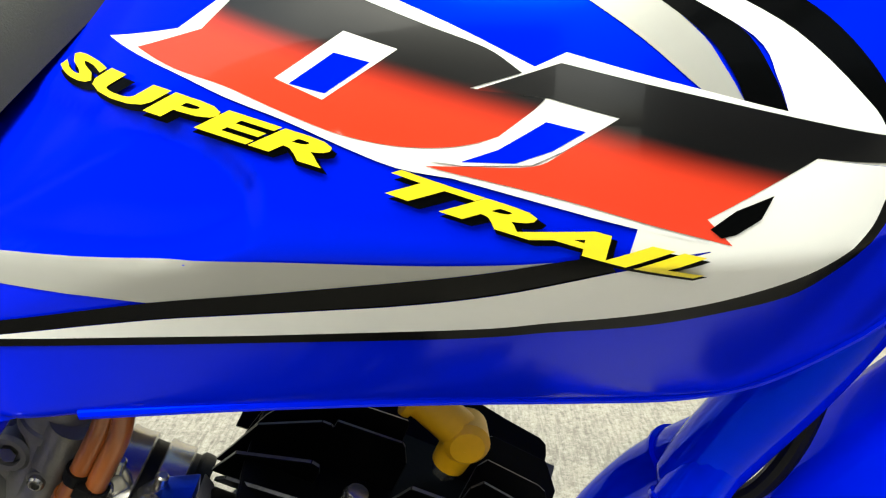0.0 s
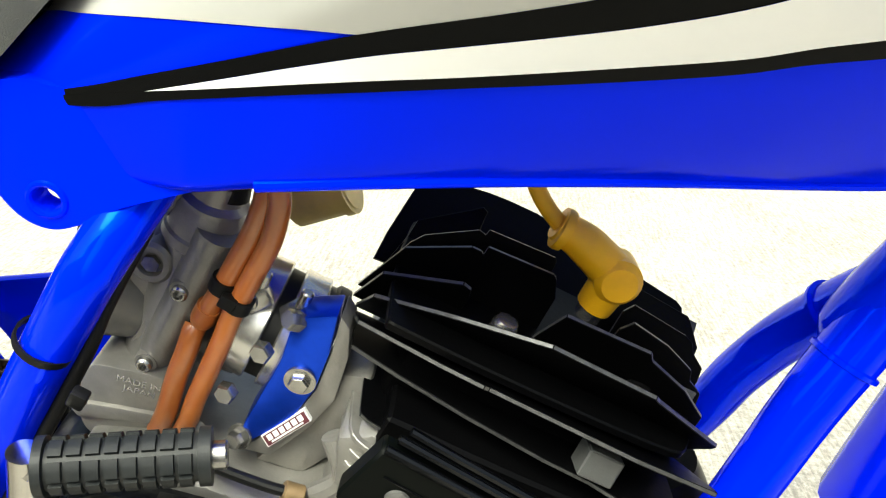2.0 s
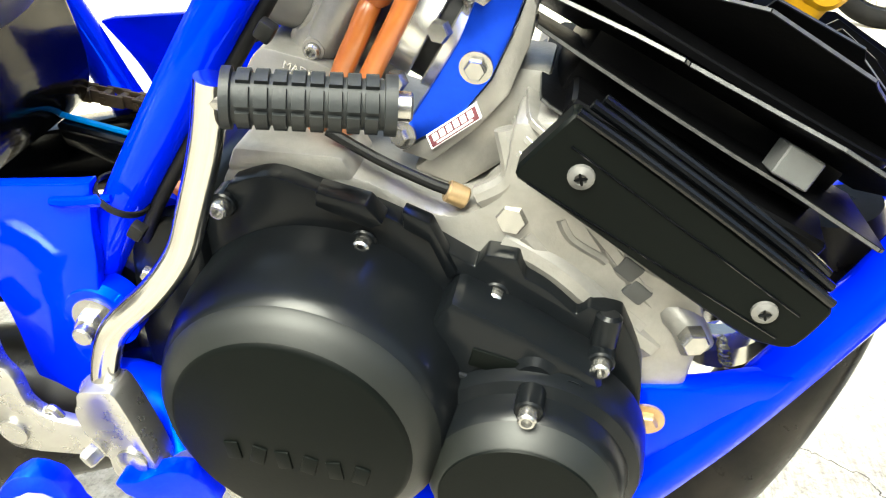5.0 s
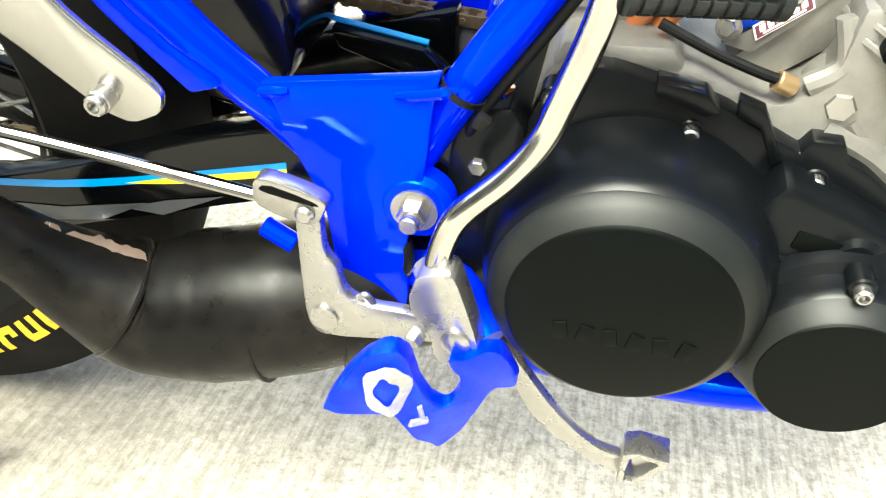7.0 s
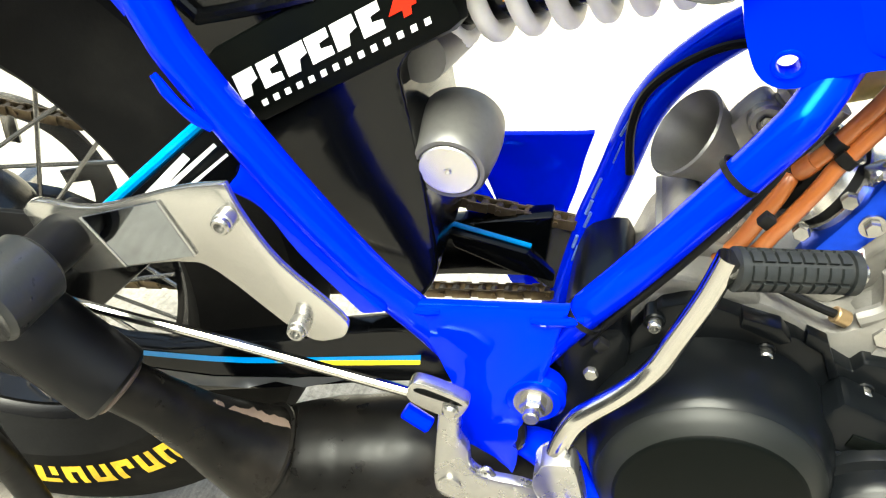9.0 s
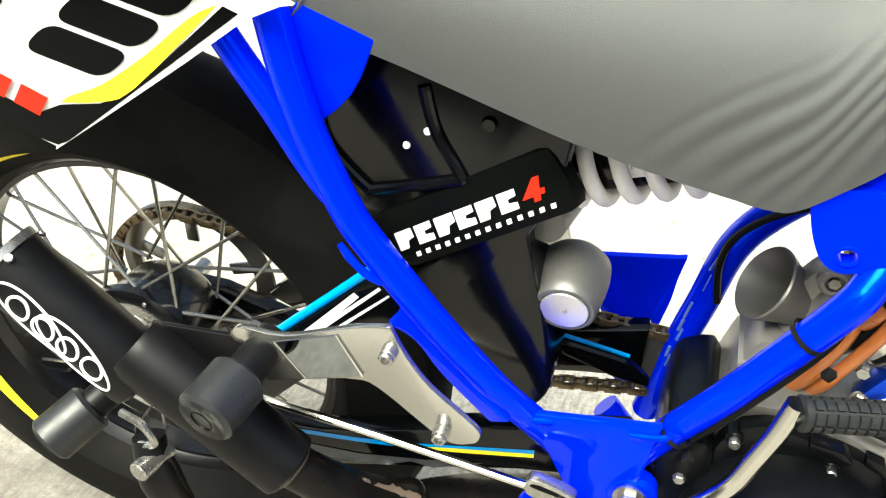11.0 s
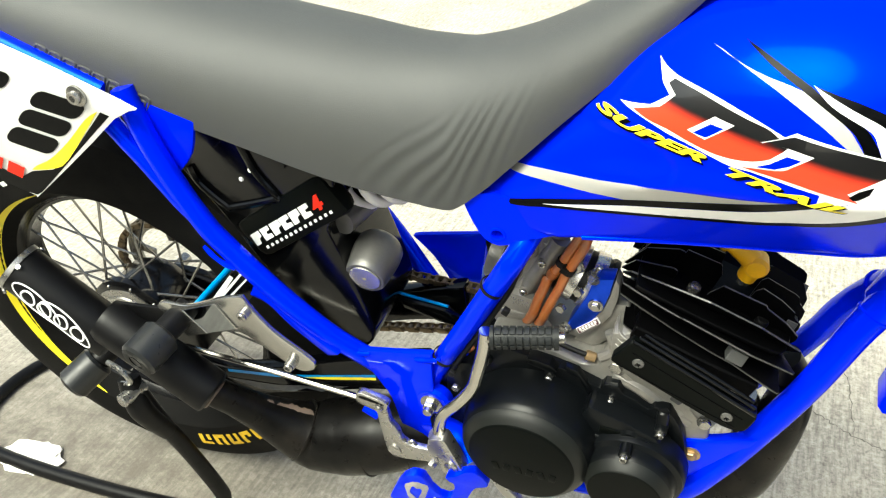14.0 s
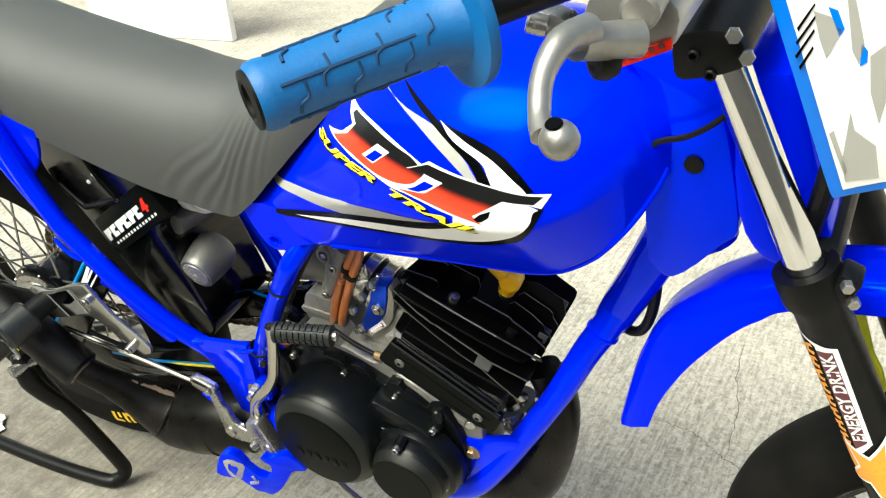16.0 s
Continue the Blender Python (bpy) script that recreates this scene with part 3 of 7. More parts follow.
def lettering(name, body, start, end, height, mat, lift, parent, label="", side=tank_side, offset=0.0, shear=0.3, sign=-1, bow=0.0):
    """Words along a line of the side view, laid on a flank."""
    me = text_mesh(body, 1.0, offset=offset, shear=shear)
    bm = bmesh.new()
    bm.from_mesh(me)
    bpy.data.meshes.remove(me)
    x0, x1 = min(v.co.x for v in bm.verts), max(v.co.x for v in bm.verts)
    h = max(v.co.y for v in bm.verts)
    bmesh.ops.triangulate(bm, faces=bm.faces[:])
    for _ in range(3):
        bmesh.ops.subdivide_edges(bm, edges=[e for e in bm.edges if e.calc_length() > 0.16], cuts=1)
        bmesh.ops.triangulate(bm, faces=[f for f in bm.faces if len(f.verts) > 3])
    a, b = Vector(start), Vector(end)
    d = b - a
    up = Vector((-d.y, d.x)).normalized()
    for v in bm.verts:
        t = (v.co.x - x0) / (x1 - x0)
        q = a + d * t + up * (v.co.y / h * height + bow * 4 * t * (1 - t))
        v.co = (q.x, sign * (side(q.x, q.y) + lift), q.y)
    bmesh.ops.recalc_face_normals(bm, faces=bm.faces[:])
    if sum(f.normal.y * f.calc_area() for f in bm.faces) * sign < 0:
        bmesh.ops.reverse_faces(bm, faces=bm.faces[:])
    return part(name, bm, mat, parent, label, angle=80)


for word, a, b, hgt, bow in (("SUPER", (-.1476, .8543), (-.0410, .8447), .0080, .0022), ("TRAIL", (-.0245, .8406), (.0690, .8201), .0080, 0.0)):
    lettering("lettering", word, (a[0] + .0010, a[1] - .0015), (b[0] + .0014, b[1] - .0015), hgt, BLACK_PRINT, .0020, tank, "black shadow of the lettering", offset=0.075, shear=0.42, bow=bow)
    lettering("lettering", word, a, b, hgt, YELLOW, .0026, tank, "yellow block lettering", offset=0.040, shear=0.42, bow=bow)

# tank lug with its hole, at the rear corner under the seat
_hole = [(-.2540 + .0068 * math.cos(a), .6910 + .0062 * math.sin(a)) for a in [math.pi / 2 - k * math.pi / 9 for k in range(19)]]
_rim = [(x, z) for x, z in smooth_outline([(-.2540, .745, 1), (-.290, .740, 1), (-.2865, .722), (-.2790, .700), (-.2690, .6830), (-.2565, .6765), (-.2430, .6790), (-.2257, .6880), (-.2027, .6960), (-.170, .7060, 1), (-.170, .730, 1), (-.2538, .745, 1)], 5)]
part("lug", prism(_rim + [(x + .0002, z) for x, z in _hole], -.0785, -.066, .0), BLUE, tank, "blue tank lug with a hole")
part("lug_rim", tube([(-.2540 + .0082 * math.cos(k * math.pi / 12), -.0785, .6910 + .0076 * math.sin(k * math.pi / 12)) for k in range(25)], .0016, 8, 1), BLUE, tank)


# ---- seat ----
SX = [-.99, -.95, -.90, -.80, -.69, -.58, -.44, -.35, -.305, -.27, -.236, -.18, -.13, -.09, -.05, -.02]
SL = [.965, .925, .905, .868, .823, .795, .752, .730, .722, .744, .776, .830, .876, .915, .955, .985]
ST = [.985, .985, .985, .960, .932, .907, .884, .871, .870, .876, .886, .910, .938, .963, .986, .999]
SW = [.075, .085, .092, .098, .100, .100, .098, .092, .088, .084, .080, .070, .060, .050, .040, .030]


def seat_side(x, z):
    lo, hi, w = at_x(x, SL, SX), at_x(x, ST, SX), at_x(x, SW, SX)
    s = min(max((z - lo) / max(hi - lo, 1e-4), 0), 1)
    return w * (1 - s ** 3.2) ** (1 / 2.4) * (0.93 + 0.07 * math.cos(2.2 * (s - 0.3)))


def build_seat():
    bm = bmesh.new()
    xs = list(np.linspace(SX[0], SX[-1], 320))
    n = 40
    rows = []
    for x in xs:
        lo, hi, w = at_x(x, SL, SX), at_x(x, ST, SX), at_x(x, SW, SX)
        ring = []
        for k in range(2 * n + 1):
            q = k / n - 1
            s = 1 - abs(q) ** 1.6
            z = lo + (hi - lo) * s
            y = seat_side(x, z) * (-1 if q < 0 else 1)
            if k == n:
                y = 0
            # gathered folds in the cover, ahead of the dip
            h = max(z - lo, 0.0)
            along = x + 0.332 - 0.5 * h - 5.0 * h * h
            reach = max(0.0, 1 - (along / 0.100) ** 2) * max(0.0, 1 - ((s - 0.42) / 0.46) ** 2)
            fold = 0.0015 * reach * math.sin(along * 2 * math.pi / 0.0235 + 0.9 * math.sin(along * 70))
            ring.append(bm.verts.new((x, y + (fold if y > 0 else -fold), z)))
        # underside
        ring.append(bm.verts.new((x, w * 0.80, lo + 0.012)))
        ring.append(bm.verts.new((x, -w * 0.80, lo + 0.012)))
        rows.append(ring)
    for p, q in zip(rows, rows[1:]):
        for i in range(len(p)):
            j = (i + 1) % len(p)
            bm.faces.new((p[i], q[i], q[j], p[j]))
    bm.faces.new(rows[0])
    bm.faces.new(rows[-1])
    bmesh.ops.recalc_face_normals(bm, faces=bm.faces[:])
    return part("seat", bm, SEAT, bike, "long dark grey vinyl seat with gathered folds", angle=85)


seat = build_seat()

# ---- frame ----
frame_root = part("frame", tube([(-.190, -.028, .745), (-.2130, -.048, .700), (-.2325, -.077, .669), (-.247, -.086, .645), (-.30, -.09, .555), (-.345, -.084, .478), (-.375, -.080, .42)], .0134, 18), FRAME_BLUE, bike, "blue painted tubular steel frame with weld beads")


def frame_tube(pts, r, label="", n=8):
    return part("tube", tube(pts, r, 18, n), FRAME_BLUE, frame_root, label)


def mirror(pts):
    return [(x, -y, z) for x, y, z in pts]


STAY = [(-.668, -.105, .85), (-.655, -.11, .79), (-.638, -.113, .735), (-.612, -.117, .680), (-.594, -.1175, .652), (-.54, -.116, .582), (-.488, -.107, .514), (-.445, -.091, .460), (-.41, -.080, .415)]
STAY_2 = [(-.725, -.105, .840), (-.708, -.107, .811), (-.690, -.109, .785), (-.668, -.111, .755), (-.640, -.114, .712), (-.622, -.116, .690)]
DOWN_R = [(.150, .006, .632), (.131, -.002, .597), (.1097, -.014, .561), (.0780, -.032, .497), (.034, -.048, .420), (-.008, -.058, .350), (-.050, -.064, .296), (-.11, -.062, .266), (-.20, -.060, .257), (-.33, -.066, .275), (-.40, -.08, .33)]
DOWN_L = [(.150, .012, .632), (.136, .030, .605), (.1180, .052, .566), (.0982, .062, .5266), (.0840, .066, .493), (.050, .070, .430), (.010, .071, .370), (-.030, .071, .318), (-.065, .068, .284), (-.11, .064, .264), (-.20, .060, .257), (-.33, .066, .275), (-.40, .08, .33)]
FAR_TUBE = [(-.185, .045, .74), (-.215, .060, .69), (-.2628, .072, .6466), (-.2903, .074, .6156), (-.3060, .075, .5900), (-.3165, .075, .5600), (-.3258, .075, .5104), (-.3373, .076, .4555), (-.3475, .079, .3887), (-.356, .085, .335)]
far_tube = frame_tube(FAR_TUBE, .0155)
random.seed(12)
for k in range(9):
    z0 = .425 + k * .018 + random.uniform(-.004, .004)
    z1 = z0 + random.uniform(.008, .022)
    xa, xb = (float(np.interp(z, [p[2] for p in reversed(FAR_TUBE)], [p[0] for p in reversed(FAR_TUBE)])) for z in (z0, z1))
    dx = random.uniform(-.012, -.003)
    part("scratch", rod((xa + dx, .0617, z0), (xb + dx, .0617, z1), random.uniform(.0008, .0018), 6), SCRATCH, far_tube, "pale scratched paint")
part("cable", tube([(-.240, .048, .652), (-.268, .05, .645), (-.297, .052, .624), (-.317, .053, .598), (-.322, .052, .566), (-.316, .048, .530)], .0036, 8), BLACK_RUBBER, frame_root, "black cable along the tube")
frame_tube(STAY, .0135)
frame_tube(mirror(STAY), .0135)
frame_tube(STAY_2, .0115)
frame_tube(mirror(STAY_2), .0115)
frame_tube(DOWN_R, [.0180, .0180, .0172, .0162, .0160, .0160, .016, .016, .016, .016, .016])
frame_tube(DOWN_L, [.0165, .0165, .0160, .0156, .0155, .0155, .0155, .0155, .0155, .016, .016, .016, .016])
frame_tube([(.225, 0, .84), (.205, 0, .76), (.178, .002, .692), (.1460, .009, .6240), (.1330, .010, .597), (.1270, .010, .585)], [.0245, .0240, .0235, .0225, .0205, .010])
for c, d, r in (((.1270, -.004, .5895), (.55, .30, 1), .0178), ((.1310, .036, .5950), (.45, -.55, 1), .0166)):
    part("weld_bead", lathe([(r - .002, -.003), (r + .0022, -.0012), (r + .0022, .0012), (r - .002, .003)], c, d, 30), FRAME_BLUE, frame_root)
frame_tube([(.235, 0, .745), (.185, 0, .945)], .032, "steering head", 4)
frame_tube([(.20, 0, .90), (.05, 0, .80), (-.10, 0, .76), (-.22, 0, .735)], .024)
frame_tube([(-.66, -.105, .80), (-.66, .105, .80)], .0125)


def gusset_plate(side):
    o = smooth_outline([(-.468, .4845, 1), (-.4579, .4880, 1), (-.356, .5065, 1), (-.3470, .5090, 1), (-.3515, .4805), (-.3538, .4523), (-.3590, .4214), (-.3665, .3805), (-.3656, .3400), (-.3690, .3200, 1), (-.3931, .3200), (-.4120, .3480), (-.4200, .4058), (-.4290, .4290), (-.4430, .4550)], 4)
    y = -.100 if side < 0 else .122
    o = o if side < 0 else [(x, z + .014) for x, z in o]
    return part("gusset", prism(o, y - .004, y + .004, .002), FRAME_BLUE, frame_root, "blue sheet steel gusset")


gusset_plate(-1)
gusset_plate(1)
# cast pivot boss, lower cradle lug and their fasteners
part("pivot_boss", lathe([(0, 0), (.024, 0), (.024, .012), (.020, .016), (0, .016)], (-.3607, -.089, .4147), segs=28), FRAME_BLUE, frame_root)
part("pivot_nut", hexhead((-.3607, -.105, .4147), (0, -1, 0), .0098, .011, .0150), STEEL, frame_root, "zinc plated pivot nut and washer")
part("pivot_bolt_end", rod((-.3607, -.112, .4147), (-.3607, -.123, .4147), .0062, 16, bevel=.001), STEEL, frame_root)
part("lug", prism(smooth_outline([(-.062, .395, 1), (-.02, .405), (.01, .418, 1), (.035, .425, 1), (.0, .35, 1), (-.045, .30, 1), (-.062, .33)], 4), -.066, -.052, .003), FRAME_BLUE, frame_root, "blue engine mounting lug")
part("lug_bolt", hexhead((-.039, -.066, .376), (0, -1, 0), .0075, .007, .0115), RUSTY, frame_root, "yellow zinc engine bolt")
part("rear_engine_lug", lathe([(0, 0), (.017, 0), (.017, .01), (0, .01)], (-.325, -.062, .468), segs=24), FRAME_BLUE, frame_root)
part("rear_engine_bolt", hexhead((-.325, -.073, .468), (0, -1, 0), .0065, .007, .009), BLACK_TUBE, frame_root)
for zt in (((-.263, -.088, .622), (-.10, 0, -.16)), ((-.336, -.093, .497), (-.10, 0, -.18))):
    part("cable_tie", lathe([(.0140, -.002), (.0152, -.002), (.0152, .002), (.0140, .002), (.0140, -.002)], zt[0], zt[1], 24), BLACK_RUBBER, frame_root, "black cable tie")
part("cable", tube([(-.222, -.058, .668), (-.2370, -.078, .6380), (-.2480, -.087, .6130), (-.2858, -.091, .5480), (-.3275, -.086, .4760), (-.338, -.070, .44)], .0040, 12), BLACK_RUBBER, frame_root, "black cable along the tube")
for p in ((-.2440, -.104, .6040), (-.322, -.108, .4860)):
    part("tie_head", block(p, (.008, .007, .009), .0012, (0, 30, 0)), BLACK_RUBBER, frame_root)
for pts in ([(-.470, -.104, .483), (-.460, -.105, .4835), (-.448, -.105, .4845), (-.436, -.104, .486)], [(-.372, -.105, .4935), (-.360, -.105, .4950), (-.346, -.105, .4985), (-.337, -.103, .5005)], [(-.612, -.1315, .655), (-.603, -.1325, .643), (-.592, -.1320, .632), (-.580, -.1290, .622)]):
    part("weld_bead", tube(pts, [.0022, .0034, .0030, .0036, .0022], 8, 4), FRAME_BLUE, frame_root)
# head plates beside the steering head
part("head_gusset", prism(smooth_outline([(.160, .950, 1), (.215, .955, 1), (.246, .935), (.272, .80), (.258, .768), (.215, .720), (.190, .735, 1), (.188, .80), (.195, .87), (.185, .93)], 4), -.040, .040, .012), FRAME_BLUE, frame_root, "blue steering head housing")
part("plug", lathe([(0, 0), (.0085, 0), (.0085, .003), (0, .004)], (.232, -.040, .853)), BLACK_RUBBER, frame_root, "black rubber plug")

# foot peg bracket, bent and scraped
PEG = [(-.3942, .3285), (-.3802, .3578), (-.3673, .3779), (-.3540, .3878), (-.3476, .3832), (-.3437, .3727), (-.3396, .3509), (-.3334, .3306), (-.3258, .3173), (-.3198, .3201), (-.3162, .3358), (-.3203, .3478), (-.3231, .3602), (-.3154, .3541), (-.3051, .3543), (-.2950, .3446), (-.2859, .3199), (-.2840, .3079), (-.2919, .3107), (-.2985, .3123), (-.3057, .3006), (-.3155, .2841), (-.3258, .2792), (-.3317, .2865), (-.3419, .3031), (-.3505, .3278), (-.3607, .3296), (-.3797, .3239), (-.3907, .3247)]
peg_bm = prism(smooth_outline(PEG, 3), -.198, -.186, .003)
for v in peg_bm.verts:
    v.co.y += max(0.0, v.co.x + .352) * .9 + .0016 * noise.noise(v.co * 90)
peg = part("peg_bracket", peg_bm, PEG_BLUE, frame_root, "bent blue foot peg bracket with scraped paint")
part("peg_mount", tube([(-.385, -.07, .345), (-.335, -.10, .352), (-.305, -.130, .338)], [.014, .0165, .012], 14), PEG_BLUE, frame_root)
random.seed(4)
scrape = bmesh.new()
for k in range(28):
    a0, a1 = 2 * math.pi * k / 28, 2 * math.pi * (k + 1) / 28
    ring = []
    for a in (a0, a1):
        for r in (.50 + .05 * math.sin(4 * a + 1), .97 + .07 * math.sin(5 * a + 1)):
            x = -0.3548 + r * 0.0139 * math.cos(a)
            ring.append(scrape.verts.new((x, -.1990 + max(0.0, x + .352) * .9, 0.3526 + r * 0.0224 * math.sin(a))))
    scrape.faces.new((ring[0], ring[1], ring[3], ring[2]))
bmesh.ops.remove_doubles(scrape, verts=scrape.verts, dist=.00002)
bmesh.ops.recalc_face_normals(scrape, faces=scrape.faces[:])
if sum(f.normal.y for f in scrape.faces) > 0:
    bmesh.ops.reverse_faces(scrape, faces=scrape.faces[:])
part("peg_scrape", scrape, SCRAPED, peg, "scraped bare metal on the foot peg")
for (x, z), (x1, z1), r in (((-.3426, .3173), (-.3338, .3135), .0028), ((-.3375, .3297), (-.3356, .3159), .0018)):
    y = lambda q: -.1985 + max(0.0, q + .352) * .9
    part("peg_scrape", rod((x, y(x), z), (x1, y(x1), z1), r, 8), SCRAPED, peg)

# rolled lower seam of the tank
part("seam", tube([(x, -min(.0845, at_x(x, TW) * .94), at_x(x, TB) + .0045) for x in (-.16, -.10, -.05, 0, .05, .09, .12, .15, .165, .178, .19, .203, .210)], .0030, 10), BLUE, tank, "rolled seam")

# raised wordmark on the seat's flank, as plain outlined bars
_ld, _lu = Vector((.921, -.390)), Vector((.60, .80))
for k in range(8):
    c = Vector((-.786, .868)) + _ld * (k * .0192)
    loop = [(-.0068, .001), (-.0075, .024), (-.004, .027), (.005, .027), (.0075, .023), (.0070, .003), (.004, .0), (-.004, .0), (-.0068, .001)]
    for sc in (1.0, .45):
        pts = []
        for a, b in loop:
            q = c + _ld * (a * sc) + _lu * (.0135 + (b - .0135) * sc)
            pts.append((q.x, -seat_side(q.x, q.y) + .0004, q.y))
        part("embossed_line", tube(pts, .0018, 6, 3), SEAT, seat)

# fine cracks in the concrete
ground_ob = bpy.data.objects["ground"]


def crack(path, width, seed):
    random.seed(seed)
    pts = []
    for p, q in zip(path, path[1:]):
        for k in range(8):
            t = k / 8
            pts.append(Vector((p[0] + (q[0] - p[0]) * t + random.uniform(-.004, .004), p[1] + (q[1] - p[1]) * t + random.uniform(-.004, .004), 0)))
    bm = bmesh.new()
    rows = []
    for i, p in enumerate(pts):
        d = (pts[min(i + 1, len(pts) - 1)] - pts[max(i - 1, 0)]).normalized()
        n = Vector((-d.y, d.x, 0)) * width * random.uniform(.3, 1.0) * min(1, (i + 1) / 6, (len(pts) - i) / 6)
        rows.append([bm.verts.new(p + n + Vector((0, 0, .0004))), bm.verts.new(p + Vector((0, 0, .0008))), bm.verts.new(p - n + Vector((0, 0, .0004)))])
    for a, b in zip(rows, rows[1:]):
        for j in (0, 1):
            bm.faces.new((a[j], a[j + 1], b[j + 1], b[j]))
    bmesh.ops.recalc_face_normals(bm, faces=bm.faces[:])
    return part("crack", bm, CRACK, ground_ob, smooth=False)


crack([(.03, .99), (.076, .983), (.131, .977), (.179, .936), (.217, .918), (.253, .90), (.303, .874), (.314, .847), (.36, .80)], .0012, 1)
crack([(.15, 1.35), (.161, 1.209), (.188, 1.098), (.195, 1.0), (.201, .927)], .0010, 2)

# ---- engine ----
engine = part("engine", prism(smooth_outline([(-.300, .47, 1), (-.288, .505), (-.25, .513), (-.21, .508), (-.168, .494), (-.142, .512), (-.136, .555, 1), (-.10, .56, 1), (-.05, .50, 1), (-.022, .455), (-.022, .39, 1), (-.05, .30), (-.15, .27), (-.27, .29), (-.318, .37)], 4), -.062, .075, .008), CAST, bike, "two-stroke engine with cast aluminium crankcase and black covers")
F_DIR, A_DIR, ORG = Vector((.91, 0, -.41)).normalized(), Vector((.41, 0, .91)).normalized(), Vector((-.035, 0, .58))


def su(s, u, y):
    return ORG + F_DIR * s + A_DIR * u + Vector((0, y, 0))


def slab(outline, lo, hi, to_world, bevel=0.0, rim=None):
    """A plate from an outline in two of the cylinder's own axes; the rim may take the second material."""
    bm = bmesh.new()
    a = [bm.verts.new(to_world(p, q, lo)) for p, q in outline]
    b = [bm.verts.new(to_world(p, q, hi)) for p, q in outline]
    bm.faces.new(a)
    bm.faces.new(b)
    n = len(a)
    for i in range(n):
        f = bm.faces.new((a[i], a[(i + 1) % n], b[(i + 1) % n], b[i]))
        if rim:
            f.material_index = 1
    bmesh.ops.recalc_face_normals(bm, faces=bm.faces[:])
    if bevel:
        bmesh.ops.bevel(bm, geom=[e for e in bm.edges if e.calc_face_angle(0) > 0.5], offset=bevel, segments=1, affect="EDGES", clamp_overlap=True)
    return bm


cyl = part("cylinder", lathe([(0, -.095), (.060, -.095), (.060, -.062), (.052, -.055), (.034, -.050), (0, -.050)], ORG, A_DIR, 36), CAST, engine, "cast aluminium cylinder foot")
for u, s0, s1, yy in ((-.066, -.074, .080, .060), (-.049, -.078, .086, .060)):
    o = smooth_outline([(s0, -yy + .018), (s0 + .016, -yy), (s1 - .05, -yy), (s1 - .004, -yy + .004), (s1, -yy + .03), (s1, yy - .03), (s1 - .03, yy), (s0 + .03, yy), (s0, yy - .02)], 4)
    part("cooling_fin", slab(o, u - .0011, u + .0011, lambda p, q, h: su(p, h, q), .0004, True), (BLACK_FIN, FIN_EDGE) if u > -.06 else CAST, cyl, smooth=False)
for u, s0 in ((-.060, -.079), (-.069, -.078), (-.078, -.077)):
    part("foot_fin", slab(smooth_outline([(s0, -.045), (s0 + .012, -.066), (s0 + .05, -.068), (s0 + .09, -.060), (s0 + .09, .05), (s0, .04)], 4), u - .0017, u + .0017, lambda p, q, h: su(p, h, q), .0004), CAST, cyl, smooth=False)
part("barrel", slab(smooth_outline([(-.07, -.026), (-.05, -.036), (.06, -.036), (.078, -.026), (.078, .026), (.06, .036), (-.05, .036), (-.07, .026)], 4), -.075, .004, lambda p, q, h: su(p, h, q)), BLACK_FIN, cyl)
part("barrel_skirt", slab(smooth_outline([(-.064, -.050), (-.050, -.062), (.070, -.062), (.084, -.050), (.084, .050), (.070, .062), (-.050, .062), (-.064, .050)], 4), -.060, -.038, lambda p, q, h: su(p, h, q), .002), BLACK_FIN, cyl)
head = part("cylinder_head", slab(smooth_outline([(-.088, -.040), (-.07, -.052), (.06, -.052), (.086, -.040), (.090, 0), (.086, .040), (.06, .052), (-.07, .052), (-.088, .040)], 4), .003, .0085, lambda p, q, h: su(p, h, q), .001), BLACK_FIN, engine, "black finned cylinder head")
